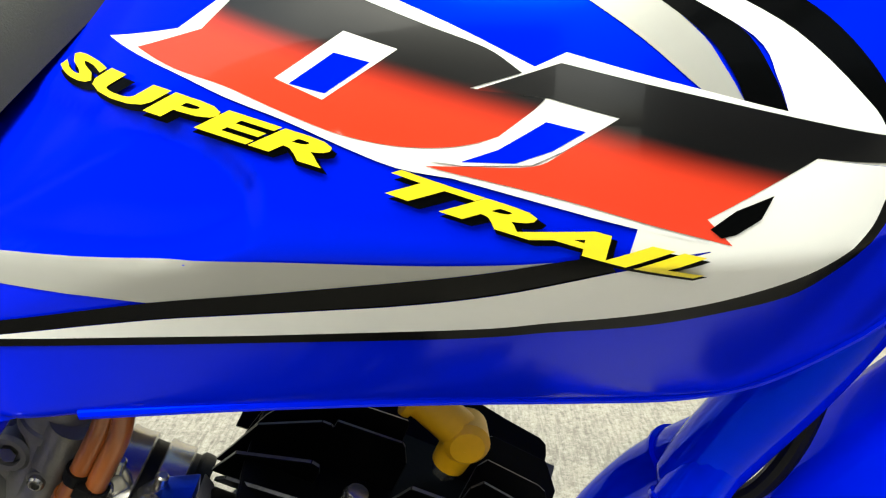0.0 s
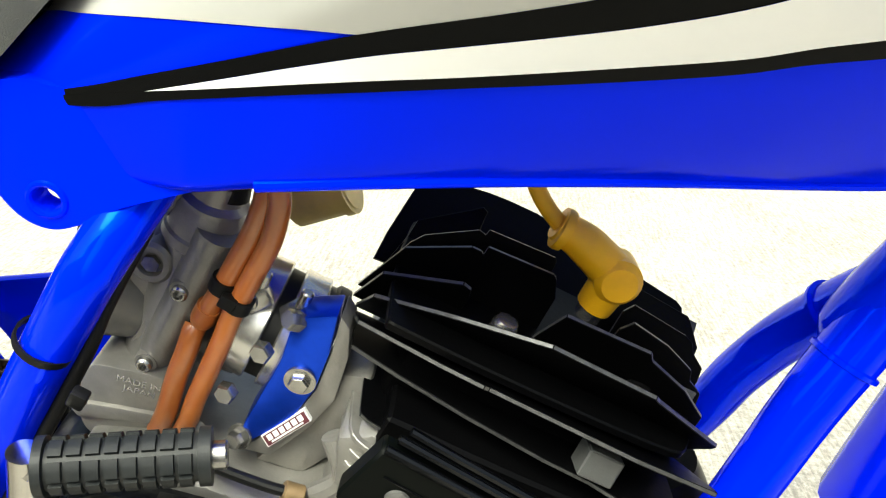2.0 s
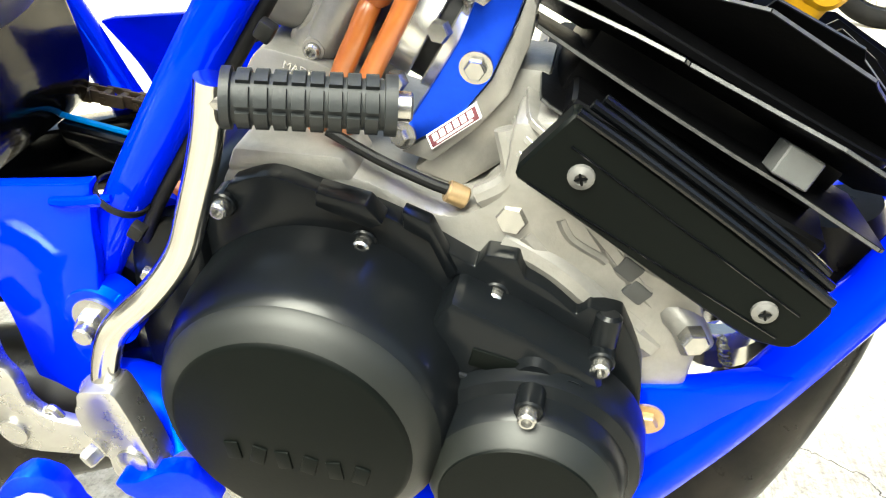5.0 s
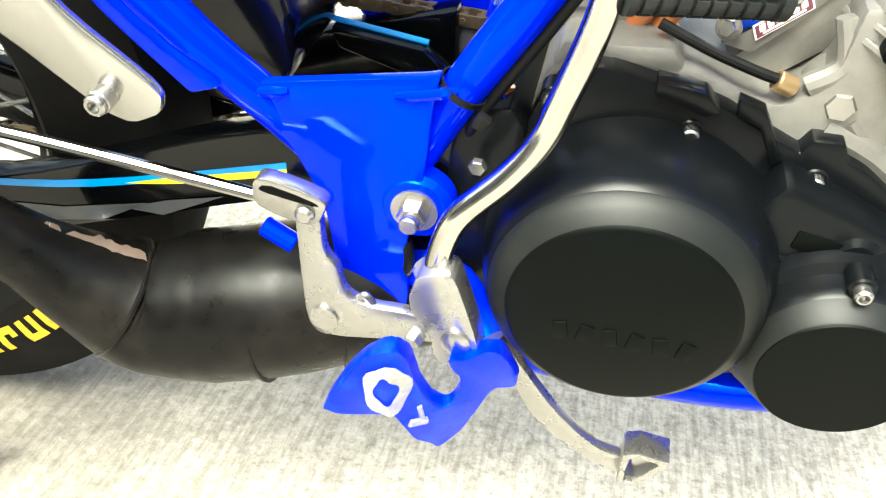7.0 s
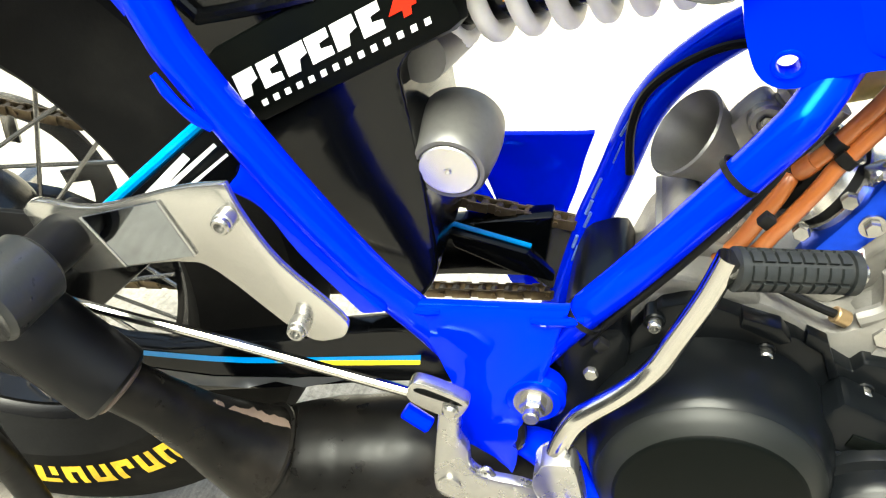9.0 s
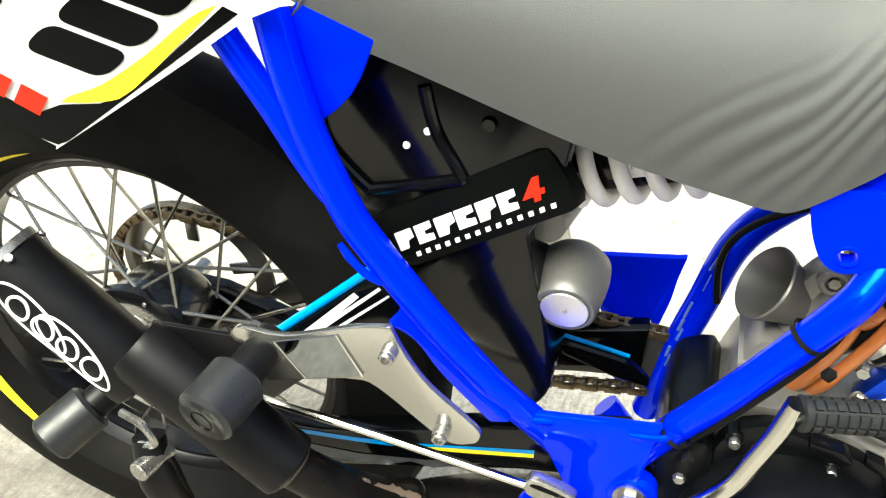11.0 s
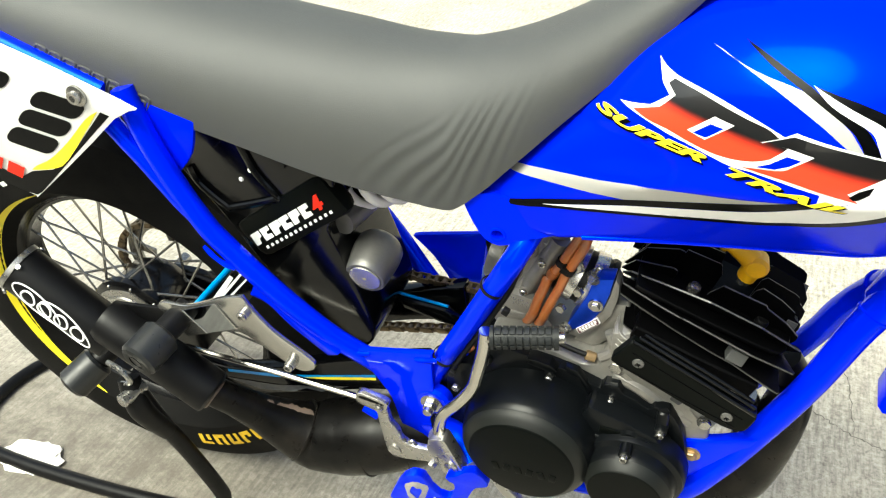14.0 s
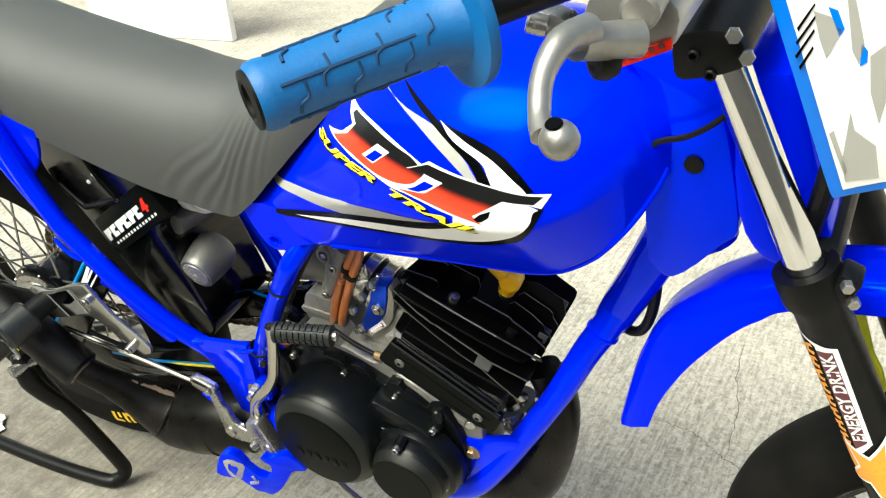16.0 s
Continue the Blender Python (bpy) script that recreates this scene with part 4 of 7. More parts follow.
# the head's fins fan out from its middle; each has a turn and outlines of its own, along the head and outwards
FAN = -.030
HEAD_FINS = [
    (62, [[(-.1000, .034), (-.0985, .054), (-.0925, .093), (-.0895, .1015), (-.0860, .1050), (-.0484, .1122), (-.035, .1137), (-.0151, .1143), (.004, .1120), (.030, .1108), (.065, .1046), (.092, .1010), (.097, .098), (.0985, .091), (.098, .050)]]),
    (40, [[(-.094, .030), (-.0886, .049), (-.0870, .0604), (-.062, .0788), (-.0554, .084), (-.0518, .0824), (-.0521, .0769), (-.050, .030)], [(.030, .030), (.0330, .0700), (.0356, .0751), (.0489, .0815), (.0860, .0790), (.0890, .076), (.0985, .064), (.0975, .030)]]),
    (20, [[(-.097, .026), (-.0874, .0474), (-.0822, .0544), (-.0565, .0700), (-.0520, .0690), (-.0514, .0725), (-.0111, .0747), (-.0096, .0721), (-.0090, .026)], [(.036, .026), (.0380, .0640), (.0425, .0703), (.0780, .0672), (.0837, .0650), (.0870, .0600), (.0965, .0540), (.0980, .0460), (.0970, .026)]]),
    (2, [[(-.1036, .0154), (-.0906, .0487), (-.0595, .0664), (-.0540, .0664), (-.0522, .0651), (-.0521, .0705), (-.0137, .0726), (-.0113, .0704), (-.0060, .0600), (-.004, .015)], [(.032, .015), (.0340, .0600), (.0391, .0675), (.0629, .0637), (.0776, .0582), (.0830, .0560), (.0860, .0500), (.0960, .0450), (.0980, .0380), (.0975, .015)]]),
    (-20, [[(-.1036, .0120), (-.0962, .0411), (-.0582, .0615), (-.0531, .0597), (-.0510, .0520), (-.050, .012)], [(-.012, .012), (-.0095, .0500), (-.005, .0739), (.0439, .0757), (.0478, .0706), (.075, .060), (.0960, .0450), (.0985, .036), (.0980, .012)]]),
    (-40.5, [[(-.1000, .0100), (-.0964, .0430), (-.0575, .0706), (-.0148, .0944), (.0440, .0906), (.0475, .0875), (.1000, .0580), (.1010, .0520), (.0985, .0100)]]),
    (-61, [[(-.1000, .0150), (-.0985, .0440), (-.0550, .0660), (-.0320, .0725), (-.0290, .0710), (.0490, .0845), (.0980, .0780), (.0995, .0730), (.0970, .0150)]]),
    (-83, [[(-.0963, .0150), (-.0950, .0380), (-.0685, .0460), (-.0290, .0550), (.0158, .0624), (.0424, .0643), (.0604, .0690), (.0955, .0770), (.0985, .0750), (.0960, .0150)]]),
]


def fan_point(turn):
    c, q = math.cos(radians(turn)), math.sin(radians(turn))
    return lambda s, r, h: su(s, FAN + r * c - h * q, r * q + h * c)


for turn, outlines in HEAD_FINS:
    for o in outlines:
        part("cooling_fin", slab(o, -.0013, .0013, fan_point(turn), .0004, True), (BLACK_FIN, FIN_EDGE), head, smooth=False)
for s, y in ((-.027, -.018), (.0535, -.020)):
    part("head_bolt", lathe([(0, 0), (.0075, 0), (.0075, .006), (.006, .009), (0, .010)], su(s, .0080, y), A_DIR, 16), STEEL if s < 0 else BLACK_TUBE, head, "domed head bolt")
for turn, s, r, size in ((-73.5, .043, .058, (.020, .018, .016)), (51, .0885, .070, (.012, .016, .026)), (11, .0875, .038, (.012, .013, .020))):
    c = fan_point(turn)
    grey = bmesh.new()
    bmesh.ops.create_cube(grey, size=1.0)
    bmesh.ops.bevel(grey, geom=grey.edges[:], offset=.05, segments=1, affect="EDGES")
    for v in grey.verts:
        v.co = c(s + v.co.x * size[0], r + v.co.y * size[1], v.co.z * size[2])
    bmesh.ops.recalc_face_normals(grey, faces=grey.faces[:])
    part("fin_damper", grey, GREY_RUBBER, head, "grey rubber block between the fins")
# side bumper plate on the barrel
o = smooth_outline([(-.0735, -.0670, 1), (-.0655, -.0300, 1), (.0000, -.0375), (.0900, -.0500, 1), (.0935, -.0550), (.0935, -.0780), (.0880, -.0840, 1), (.0700, -.0885), (.0300, -.0845), (-.0300, -.0775), (-.0715, -.0730, 1)], 3)
shield = part("fin_guard", slab(o, -.0935, -.080, lambda p, q, h: su(p, q, h), .0025), BLACK_MATT, engine, "black rubber guard strip screwed to the fins")
for k, (y0, up) in enumerate(((-.0925, .0000), (-.0880, .0048), (-.0835, .0080))):
    part("guard_ridge", tube([su(-.0640 + .004 * k, -.0290 + up, y0), su(-.030, -.0318 + up, y0 - .001), su(.020, -.0378 + up, y0 - .001), su(.060, -.0435 + up, y0 - .001), su(.0895 - .004 * k, -.0485 + up, y0)], .0026, 10), BLACK_PLASTIC, shield)
for du in (-.0445, -.0800):
    part("guard_line", tube([su(-.058 + (du + .0445) * .2, du - (0 if du > -.05 else -.008), -.0937), su(.082, du - .0180 if du > -.05 else du + .0005, -.0937)], .0007, 6, smooth=False), BLACK_PLASTIC, shield)
for s, u in ((-.046, -.0553), (.0674, -.0698)):
    screw = part("screw", cross_screw(su(s, u, -.0935), (0, -1, 0), .0066), GREY_ANOD, shield, "cross-head screw")
    for d in (Vector((1, 0, .3)), Vector((-.3, 0, 1))):
        d = d.normalized() * .0032
        c = su(s, u, -.0962)
        # slot drawn as a black bar, its shade put into the colour
        part("screw_slot", rod(c - d, c + d, .0007, 6), BLACK_PRINT, screw)
# spark plug and cap
PLUG = su(.022, .017, .022)
part("spark_plug", rod(PLUG, PLUG + A_DIR * .012, .008, 6), STEEL, head, "steel spark plug base")
cap = part("plug_cap", tube([PLUG + A_DIR * .008, PLUG + A_DIR * .020, PLUG + A_DIR * .030], [.0105, .0115, .0135], 18), YELLOW_PLUG, engine, "yellow rubber spark plug cap")
part("cap_elbow", lathe([(0, -.013), (.010, -.013), (.0135, -.009), (.0135, .009), (.010, .013), (0, .013)], PLUG + A_DIR * .031, (0.1, -1, .1), 22), YELLOW_PLUG, cap)
part("cap_neck", tube([PLUG + A_DIR * .031, PLUG + A_DIR * .040 + Vector((-.022, 0, .010)), PLUG + A_DIR * .048 + Vector((-.042, 0, .014))], [.0125, .0115, .0085], 18), YELLOW_PLUG, cap)
_cn = (PLUG + A_DIR * .046 + Vector((-.038, 0, .013)))
part("cap_collar", lathe([(.0085, -.003), (.0118, -.0025), (.0122, 0), (.0118, .0025), (.0085, .003)], _cn, Vector((-.9, 0, .45)), 22), YELLOW_PLUG, cap)
part("plug_lead", tube([PLUG + A_DIR * .046 + Vector((-.038, 0, .013)), PLUG + A_DIR * .060 + Vector((-.062, .004, .028)), PLUG + A_DIR * .09 + Vector((-.085, .01, .06))], .0048, 12), YELLOW_PLUG, cap, "yellow ignition lead")

# right-hand covers
COVER = smooth_outline([(-.312, .40), (-.307, .437), (-.297, .479), (-.284, .502, 1), (-.262, .511), (-.237, .507), (-.206, .500), (-.190, .495, 1), (-.168, .484), (-.147, .474, 1), (-.142, .483, 1), (-.125, .483, 1), (-.120, .472, 1), (-.107, .466), (-.090, .453, 1), (-.084, .460, 1), (-.066, .456, 1), (-.052, .43), (-.046, .40), (-.044, .36), (-.050, .325), (-.09, .312), (-.16, .325), (-.20, .31), (-.26, .315), (-.30, .345)], 4)
cover = part("clutch_cover", prism(COVER, -.076, -.055, .004), BLACK_ENGINE, engine, "glossy black clutch cover with a matt round face")
DISC = Vector((-.2292, 0, .3945))
part("cover_bulge", lathe([(.0900, .070), (.0892, .09), (.0870, .11), (.0835, .125), (.0805, .133), (.0775, .1355)], DISC, (0, -1, 0), 64), BLACK_ENGINE, cover)
# ring in the paler black: its sky sheen is partly in the colour
part("face_bevel", lathe([(.0800, .1325), (.0790, .1360), (.0735, .1425), (.0668, .1476)], DISC, (0, -1, 0), 64), BLACK_BEVEL, cover, "black bevel round the face, paler for sky sheen")
part("cover_face", lathe([(.0672, .1473), (.0658, .1488), (.0640, .1495), (0, .1497)], DISC, (0, -1, 0), 64), BLACK_MATT, cover, "matt black round cover face")
for i in range(6):
    part("raised_bar", block((-.262 + i * .0145, -.1497, .3795 - i * .0002), (.0085, .0022, .013), .0008, (0, 12 if i % 2 else -10, 0)), BLACK_MATT, cover)
part("cover_ramp", prism(smooth_outline([(-.155, .470, 1), (-.115, .455, 1), (-.075, .435, 1), (-.06, .40), (-.065, .36, 1), (-.15, .36, 1), (-.17, .43)], 4), -.104, -.070, .012), BLACK_ENGINE, cover)
PUMP = Vector((-.104, 0, .371))
pump = part("pump_cover", lathe([(0, .085), (.0655, .085), (.0650, .106), (.0625, .113), (.0565, .116), (.0550, .124), (.0535, .1295), (.0520, .1315)], PUMP, (0, -1, 0), 56), BLACK_ENGINE, engine, "black round pump cover")
part("face_bevel", lathe([(.0522, .1312), (.0455, .1435), (.0445, .1442)], PUMP, (0, -1, 0), 56), BLACK_BEVEL, pump)
part("pump_face", lathe([(.0448, .1438), (.0438, .1452), (0, .1454)], PUMP, (0, -1, 0), 56), BLACK_MATT, pump)
part("pump_lobe", lathe([(0, .085), (.019, .085), (.017, .102), (.010, .107), (0, .107)], (-.1067, 0, .4294), (0, -1, 0), 26), BLACK_ENGINE, pump)
for p, yb in (((-.2870, .4900), -.080), ((-.2082, .4795), -.078), ((-.1346, .4583), -.077), ((-.0731, .4351), -.092), ((-.1067, .4294), -.1315), ((-.053, .338), -.092), ((-.125, .313), -.088), ((-.300, .41), -.090), ((-.24, .312), -.088)):
    part("boss", rod((p[0], max(yb + .016, -.115), p[1]), (p[0], yb, p[1]), .0076, 18, bevel=.001), BLACK_ENGINE, cover)
    part("screw", socket_screw((p[0], yb, p[1])), STEEL, cover, "socket-head screw")
part("cable_guide", prism([(-.187, .505), (-.172, .500), (-.156, .470), (-.161, .466), (-.172, .488), (-.186, .494)], -.080, -.070, .001), BLACK_ENGINE, cover)
part("cable_guide", prism([(-.232, .512), (-.205, .508), (-.196, .498), (-.203, .494), (-.232, .503)], -.085, -.070, .001), BLACK_ENGINE, cover)
for x0, z0, x1, z1 in ((-.150, .4225, -.110, .4155), (-.148, .413, -.100, .404)):
    part("rib", tube([(x0, -.105, z0), (x1, -.105, z1)], .0022, 8), BLACK_ENGINE, cover)
part("badge", block((-.127, -.1045, .434), (.030, .002, .012), .0006, (0, 10, 0)), BLACK_MATT, cover)
part("filler_hole", lathe([(.0085, 0), (.0105, .003), (.007, .003), (.0062, -.004), (0, -.004)], (-.088, -.1045, .4235), (0, -1, 0), 22), BLACK_ENGINE, cover)
part("post", rod((-.0731, -.080, .438), (-.0724, -.076, .458), .0074, 18, bevel=.002), BLACK_ENGINE, cover)
for x, z in ((-.0545, .3605), (-.1435, .3415)):
    part("screw", socket_screw((x, -.118, z)), STEEL, cover, "socket-head screw")
# crankcase details
part("case_bolt", hexhead((-.1305, -.052, .4975), (-.1, -1, .1), .0090, .013, .0125), STEEL, engine, "large hexagon bolt")
part("case_boss", lathe([(0, 0), (.021, 0), (.016, .018), (0, .018)], (-.1305, -.036, .4975), (-.1, -1, .1), 22), CAST, engine)
for pth, r in (([(-.135, -.055, .482), (-.105, -.058, .47), (-.075, -.058, .447), (-.045, -.055, .425)], .010), ([(-.115, -.05, .52), (-.085, -.055, .495), (-.055, -.055, .462), (-.035, -.05, .44)], .008), ([(-.14, -.05, .545), (-.134, -.055, .52), (-.15, -.055, .505)], .007)):
    part("case_rib", tube(pth, r, 10), CAST, engine)
for pth, r in (([(-.1060, -.060, .5025), (-.0990, -.060, .4917), (-.0832, -.060, .4833), (-.0788, -.060, .4803)], .0035), ([(-.0808, -.060, .4880), (-.0739, -.060, .4799), (-.0685, -.060, .4732), (-.0526, -.060, .4658)], .0032), ([(-.0700, -.060, .4883), (-.0567, -.060, .4806), (-.0416, -.060, .4732)], .0030), ([(-.1235, -.058, .4891), (-.1099, -.058, .4764), (-.0903, -.058, .4664), (-.0730, -.058, .4537), (-.0532, -.058, .4390)], .0060)):
    part("case_rib", tube(pth, r, 8), CAST, engine)
for x, z in ((-.0665, .4786), (-.0597, .4643)):
    part("case_damper", block((x, -.058, z), (.014, .012, .012), .002, (0, 35, 0)), GREY_RUBBER, engine, "grey rubber block")
part("water_stub", tube([(-.045, -.05, .455), (-.03, -.06, .447), (-.022, -.064, .435)], .010, 12), CAST, engine)
part("fitting", hexhead((-.028, -.070, .448), (.3, -1, 0), .008, .010), STEEL, engine, "steel hexagon fitting")
part("case_deck", prism([(-.292, .500), (-.286, .517), (-.225, .521), (-.215, .505), (-.24, .50)], -.062, -.02, .004), CAST, engine)
part("breather_hose", tube([(-.235, -.052, .530), (-.205, -.056, .519), (-.178, -.058, .511), (-.166, -.058, .508)], .0032, 10), BLACK_RUBBER, engine, "black breather hose")
part("brass_fitting", rod((-.168, -.058, .508), (-.157, -.056, .503), .0062, 14, bevel=.001), RUSTY, engine, "yellow brass hose fitting")
part("inlet_neck", prism([(-.194, .500), (-.150, .545), (-.140, .570), (-.122, .570), (-.122, .53), (-.165, .492)], -.030, .012, .004), CAST, engine, "cast inlet flange")
# reed block: blue plate, clamps
reed = part("reed_block", prism([(-.199, .5164), (-.1937, .5351), (-.1833, .5555), (-.1701, .5822), (-.1622, .6074), (-.1564, .6105), (-.1385, .6134), (-.1436, .5889), (-.1526, .5632), (-.1684, .5386)], -.037, -.016, .0012), BLUE_ANOD, engine, "blue anodised reed block")
part("gasket_plate", prism([(-.1372, .6120), (-.1330, .6041), (-.1342, .5855), (-.1425, .556), (-.1575, .5345), (-.1811, .5105), (-.1985, .5140), (-.1684, .5376), (-.1520, .5630), (-.1430, .5889)], -.0352, -.014, .0008), CAST, reed, "beige cast spacer plate")
part("reed_bolt", hexhead((-.1600, -.037, .5701), (0, -1, 0), .0058, .006, .0088), STEEL, reed)
part("reed_bolt", hexhead((-.1585, -.034, .6060), (-.5, -.6, .5), .0058, .010), STEEL, reed)
part("reed_bolt", hexhead((-.1965, -.037, .5255), (-.3, -1, .3), .0052, .009, .0075), STEEL, reed)
LBL = (Vector((-.1843, .5274)), Vector((.0257, .0228)), Vector((.0035, -.0079)))


def on_label(u, v):
    q = LBL[0] + LBL[1] * u + LBL[2] * v
    return q.x, q.y


part("reed_label", prism([on_label(0, 0), on_label(1, 0), on_label(1, 1), on_label(0, 1)], -.0378, -.0345), WHITE, reed, "white and dark red label", smooth=False)
part("label_bar", prism([on_label(.03, .07), on_label(.97, .07), on_label(.97, .93), on_label(.03, .93)], -.0381, -.0374), RED_GREY, reed, smooth=False)
for i in range(6):
    part("label_bar", prism([on_label(.10 + i * .14, .15), on_label(.20 + i * .14, .15), on_label(.20 + i * .14, .60), on_label(.10 + i * .14, .60)], -.0384, -.0378), WHITE, reed, smooth=False)
part("label_bar", prism([on_label(.14, .70), on_label(.86, .70), on_label(.86, .82), on_label(.14, .82)], -.0384, -.0378), WHITE, reed, smooth=False)
# carburettor
CARB_A = Vector((.40, 0, .917)).normalized()
CB = Vector((-.2405, .012, .585))
carb = part("carburettor", lathe([(0, -.045), (.017, -.045), (.0185, -.040), (.0185, .050), (.0212, .0525), (.0212, .0580), (.0198, .0595), (.0198, .0740), (.0185, .0760), (.0185, .0790), (.0150, .0820), (.0140, .093), (0, .094)], CB + Vector((0, -.014, 0)), CARB_A, 36), CAST, engine, "grey cast carburettor without an air filter")
part("cap_clip", tube([CB + CARB_A * .068 + Vector((-.022, -.020, .004)), CB + CARB_A * .078 + Vector((-.021, -.022, .002)), CB + CARB_A * .092 + Vector((-.016, -.022, .0))], [.0045, .0055, .0040], 10), CAST, carb)
part("bell_mouth", lathe([(.019, .0), (.021, .02), (.027, .042), (.0325, .056), (.0335, .060), (.0320, .0615), (.0290, .056), (.022, .036), (.0175, .012), (0, .010)], Vector((-.2395, .010, .570)), Vector((-.829, -.223, .513)), 40), GREY_ANOD, carb, "open alloy bell mouth")
part("bell_body", lathe([(0, -.035), (.022, -.035), (.022, .012), (.0245, .014), (.0245, .026), (0, .026)], Vector((-.2375, .0105, .569)), Vector((-.829, -.223, .513)), 28), CAST, carb)
part("float_bowl", prism(smooth_outline([(-.2905, .540), (-.2855, .5535), (-.2774, .5620), (-.262, .5605), (-.243, .5570), (-.234, .5500), (-.2330, .525), (-.250, .505), (-.285, .508), (-.2935, .523)], 4), -.031, .045, .009), CAST, carb, "float bowl with raised lettering")
part("bowl_flange", prism(smooth_outline([(-.2955, .5300, 1), (-.2905, .5365), (-.236, .5305, 1), (-.236, .5245, 1), (-.293, .5250, 1)], 2), -.034, .045, .0015), CAST, carb)
part("choke_boss", lathe([(0, 0), (.0125, 0), (.0125, .013), (.0105, .015), (.0075, .015), (.0070, .011), (0, .011)], (-.2415, -.006, .6240), (0, -1, .05), 24), CAST, carb)
part("choke_plug", lathe([(0, 0), (.0050, 0), (.0050, .003), (0, .003)], (-.2415, -.0175, .6240), (0, -1, .05), 6), STEEL, carb, "recessed hexagon plug")
part("choke_arm", prism(smooth_outline([(-.268, .600), (-.252, .632), (-.240, .637), (-.233, .620), (-.250, .585)], 3), -.012, .01, .004), CAST, carb)
part("slide_column", tube([(-.2490, -.0150, .5600), (-.2420, -.0155, .5735), (-.2180, -.0160, .6180), (-.2035, -.0160, .6450)], [.0095, .0112, .0118, .0122], 18), CAST, carb, "cast slide column")
for p in ((-.2240, -.0272, .6133), (-.2505, -.0262, .5626)):
    part("screw_boss", lathe([(0, 0), (.0068, 0), (.0062, .004), (0, .004)], (p[0], p[1] + .004, p[2]), segs=18), CAST, carb)
    part("screw", socket_screw(p, (0, -1, 0), .0046, .004), STEEL, carb, "socket-head screw")
lettering("lettering", "MADE IN", (-.2660, .5530), (-.2420, .5470), .0045, TURNED, .0317, carb, side=lambda x, z: 0.0, shear=0.0)
lettering("lettering", "JAPAN", (-.2640, .5465), (-.2460, .5420), .0045, TURNED, .0317, carb, side=lambda x, z: 0.0, shear=0.0)
part("top_boot", tube([(-.2005, -.004, .660), (-.196, -.003, .676), (-.190, -.002, .69), (-.180, .0, .712)], [.0105, .0100, .0090, .007], 16), BLACK_RUBBER, carb, "black throttle cable boot")
I_AX, I_C = Vector((-.86, 0, .40)).normalized(), Vector((-.186, .004, .577))
part("intake_sleeve", lathe([(0, -.034), (.0345, -.034), (.0350, -.031), (.0350, -.027), (.0325, -.025), (.0325, .022), (.030, .026), (0, .026)], I_C, I_AX, 40), BLACK_RUBBER, carb, "black rubber inlet sleeve")
for off, hexp in ((-.0135, (-.1790, -.0335, .5860)), (.0100, (-.2010, -.0335, .5560))):
    clamp = part("hose_clamp", lathe([(.0330, -.0075), (.0348, -.0080), (.0362, -.0070), (.0355, -.0035), (.0355, .0035), (.0362, .0070), (.0348, .0080), (.0330, .0075)], I_C + I_AX * off, I_AX, 44), TURNED, carb, "polished hose clamp")
    part("clamp_ear", block(I_C + I_AX * off + Vector((.010, -.026, .0300)), (.016, .013, .013), .0025, (0, -25, 20)), STEEL, clamp)
    part("clamp_screw", cross_screw(I_C + I_AX * off + Vector((.008, -.0325, .0310)), (-.2, -1, .1), .0052), STEEL, clamp)
    part("clamp_screw", rod(I_C + I_AX * off + Vector((.012, -.027, .034)), I_C + I_AX * off + Vector((.017, -.027, .046)), .0035, 12, bevel=.001), STEEL, clamp)
    part("clamp_nut", hexhead(hexp, (-.2, -1, .1), .0062, .0075, .0), STEEL, clamp)
HOSES = [([(-.164, -.022, .712), (-.1700, -.024, .695), (-.1729, -.026, .6805), (-.1761, -.028, .6678), (-.1822, -.029, .6529), (-.1915, -.030, .6356), (-.1997, -.031, .6207), (-.2080, -.030, .6068), (-.2125, -.028, .5990)], .0058),
         ([(-.156, -.022, .712), (-.1640, -.026, .6950), (-.1666, -.030, .6818), (-.1669, -.031, .6694), (-.1722, -.032, .6504), (-.1828, -.033, .6298), (-.1941, -.034, .6078), (-.2012, -.036, .5903), (-.2103, -.037, .5698), (-.2199, -.037, .5482), (-.2254, -.036, .5340), (-.235, -.030, .515)], .0058),
         ([(-.2185, -.026, .5915), (-.2198, -.029, .5880), (-.2235, -.032, .5771), (-.2297, -.034, .5619), (-.2388, -.034, .5361), (-.248, -.030, .518)], .0062)]
for pth, r in HOSES:
    part("hose", tube(pth, r, 14), HOSE, carb, "orange translucent hose")
part("hose_nipple", tube([(-.2078, -.030, .6080), (-.2118, -.028, .6005), (-.2145, -.026, .5960)], [.0068, .0072, .0066], 14), HOSE, carb, "hose end pushed over a nipple")
part("nipple", tube([(-.2135, -.026, .5975), (-.2165, -.022, .5930), (-.2188, -.026, .5910)], .0046, 10), STEEL, carb)
for p, d in (((-.1985, -.0308, .6230), (-.5, 0, -1)), ((-.1905, -.0335, .6145), (-.5, 0, -1))):
    part("cable_tie", lathe([(.0058, -.004), (.0074, -.004), (.0074, .004), (.0058, .004), (.0058, -.004)], p, d, 18), BLACK_RUBBER, carb, "black cable tie")
part("tie_head", block((-.1945, -.0385, .6175), (.009, .006, .008), .001, (0, 30, 0)), BLACK_RUBBER, carb)
part("float_cap", rod((-.186, .06, .628), (-.150, .06, .642), .019, 20, bevel=.002), CUP, carb, "yellowed plastic bottle cap")
part("float_cap", rod((-.156, .06, .640), (-.151, .06, .642), .0205, 20), CUP, carb)

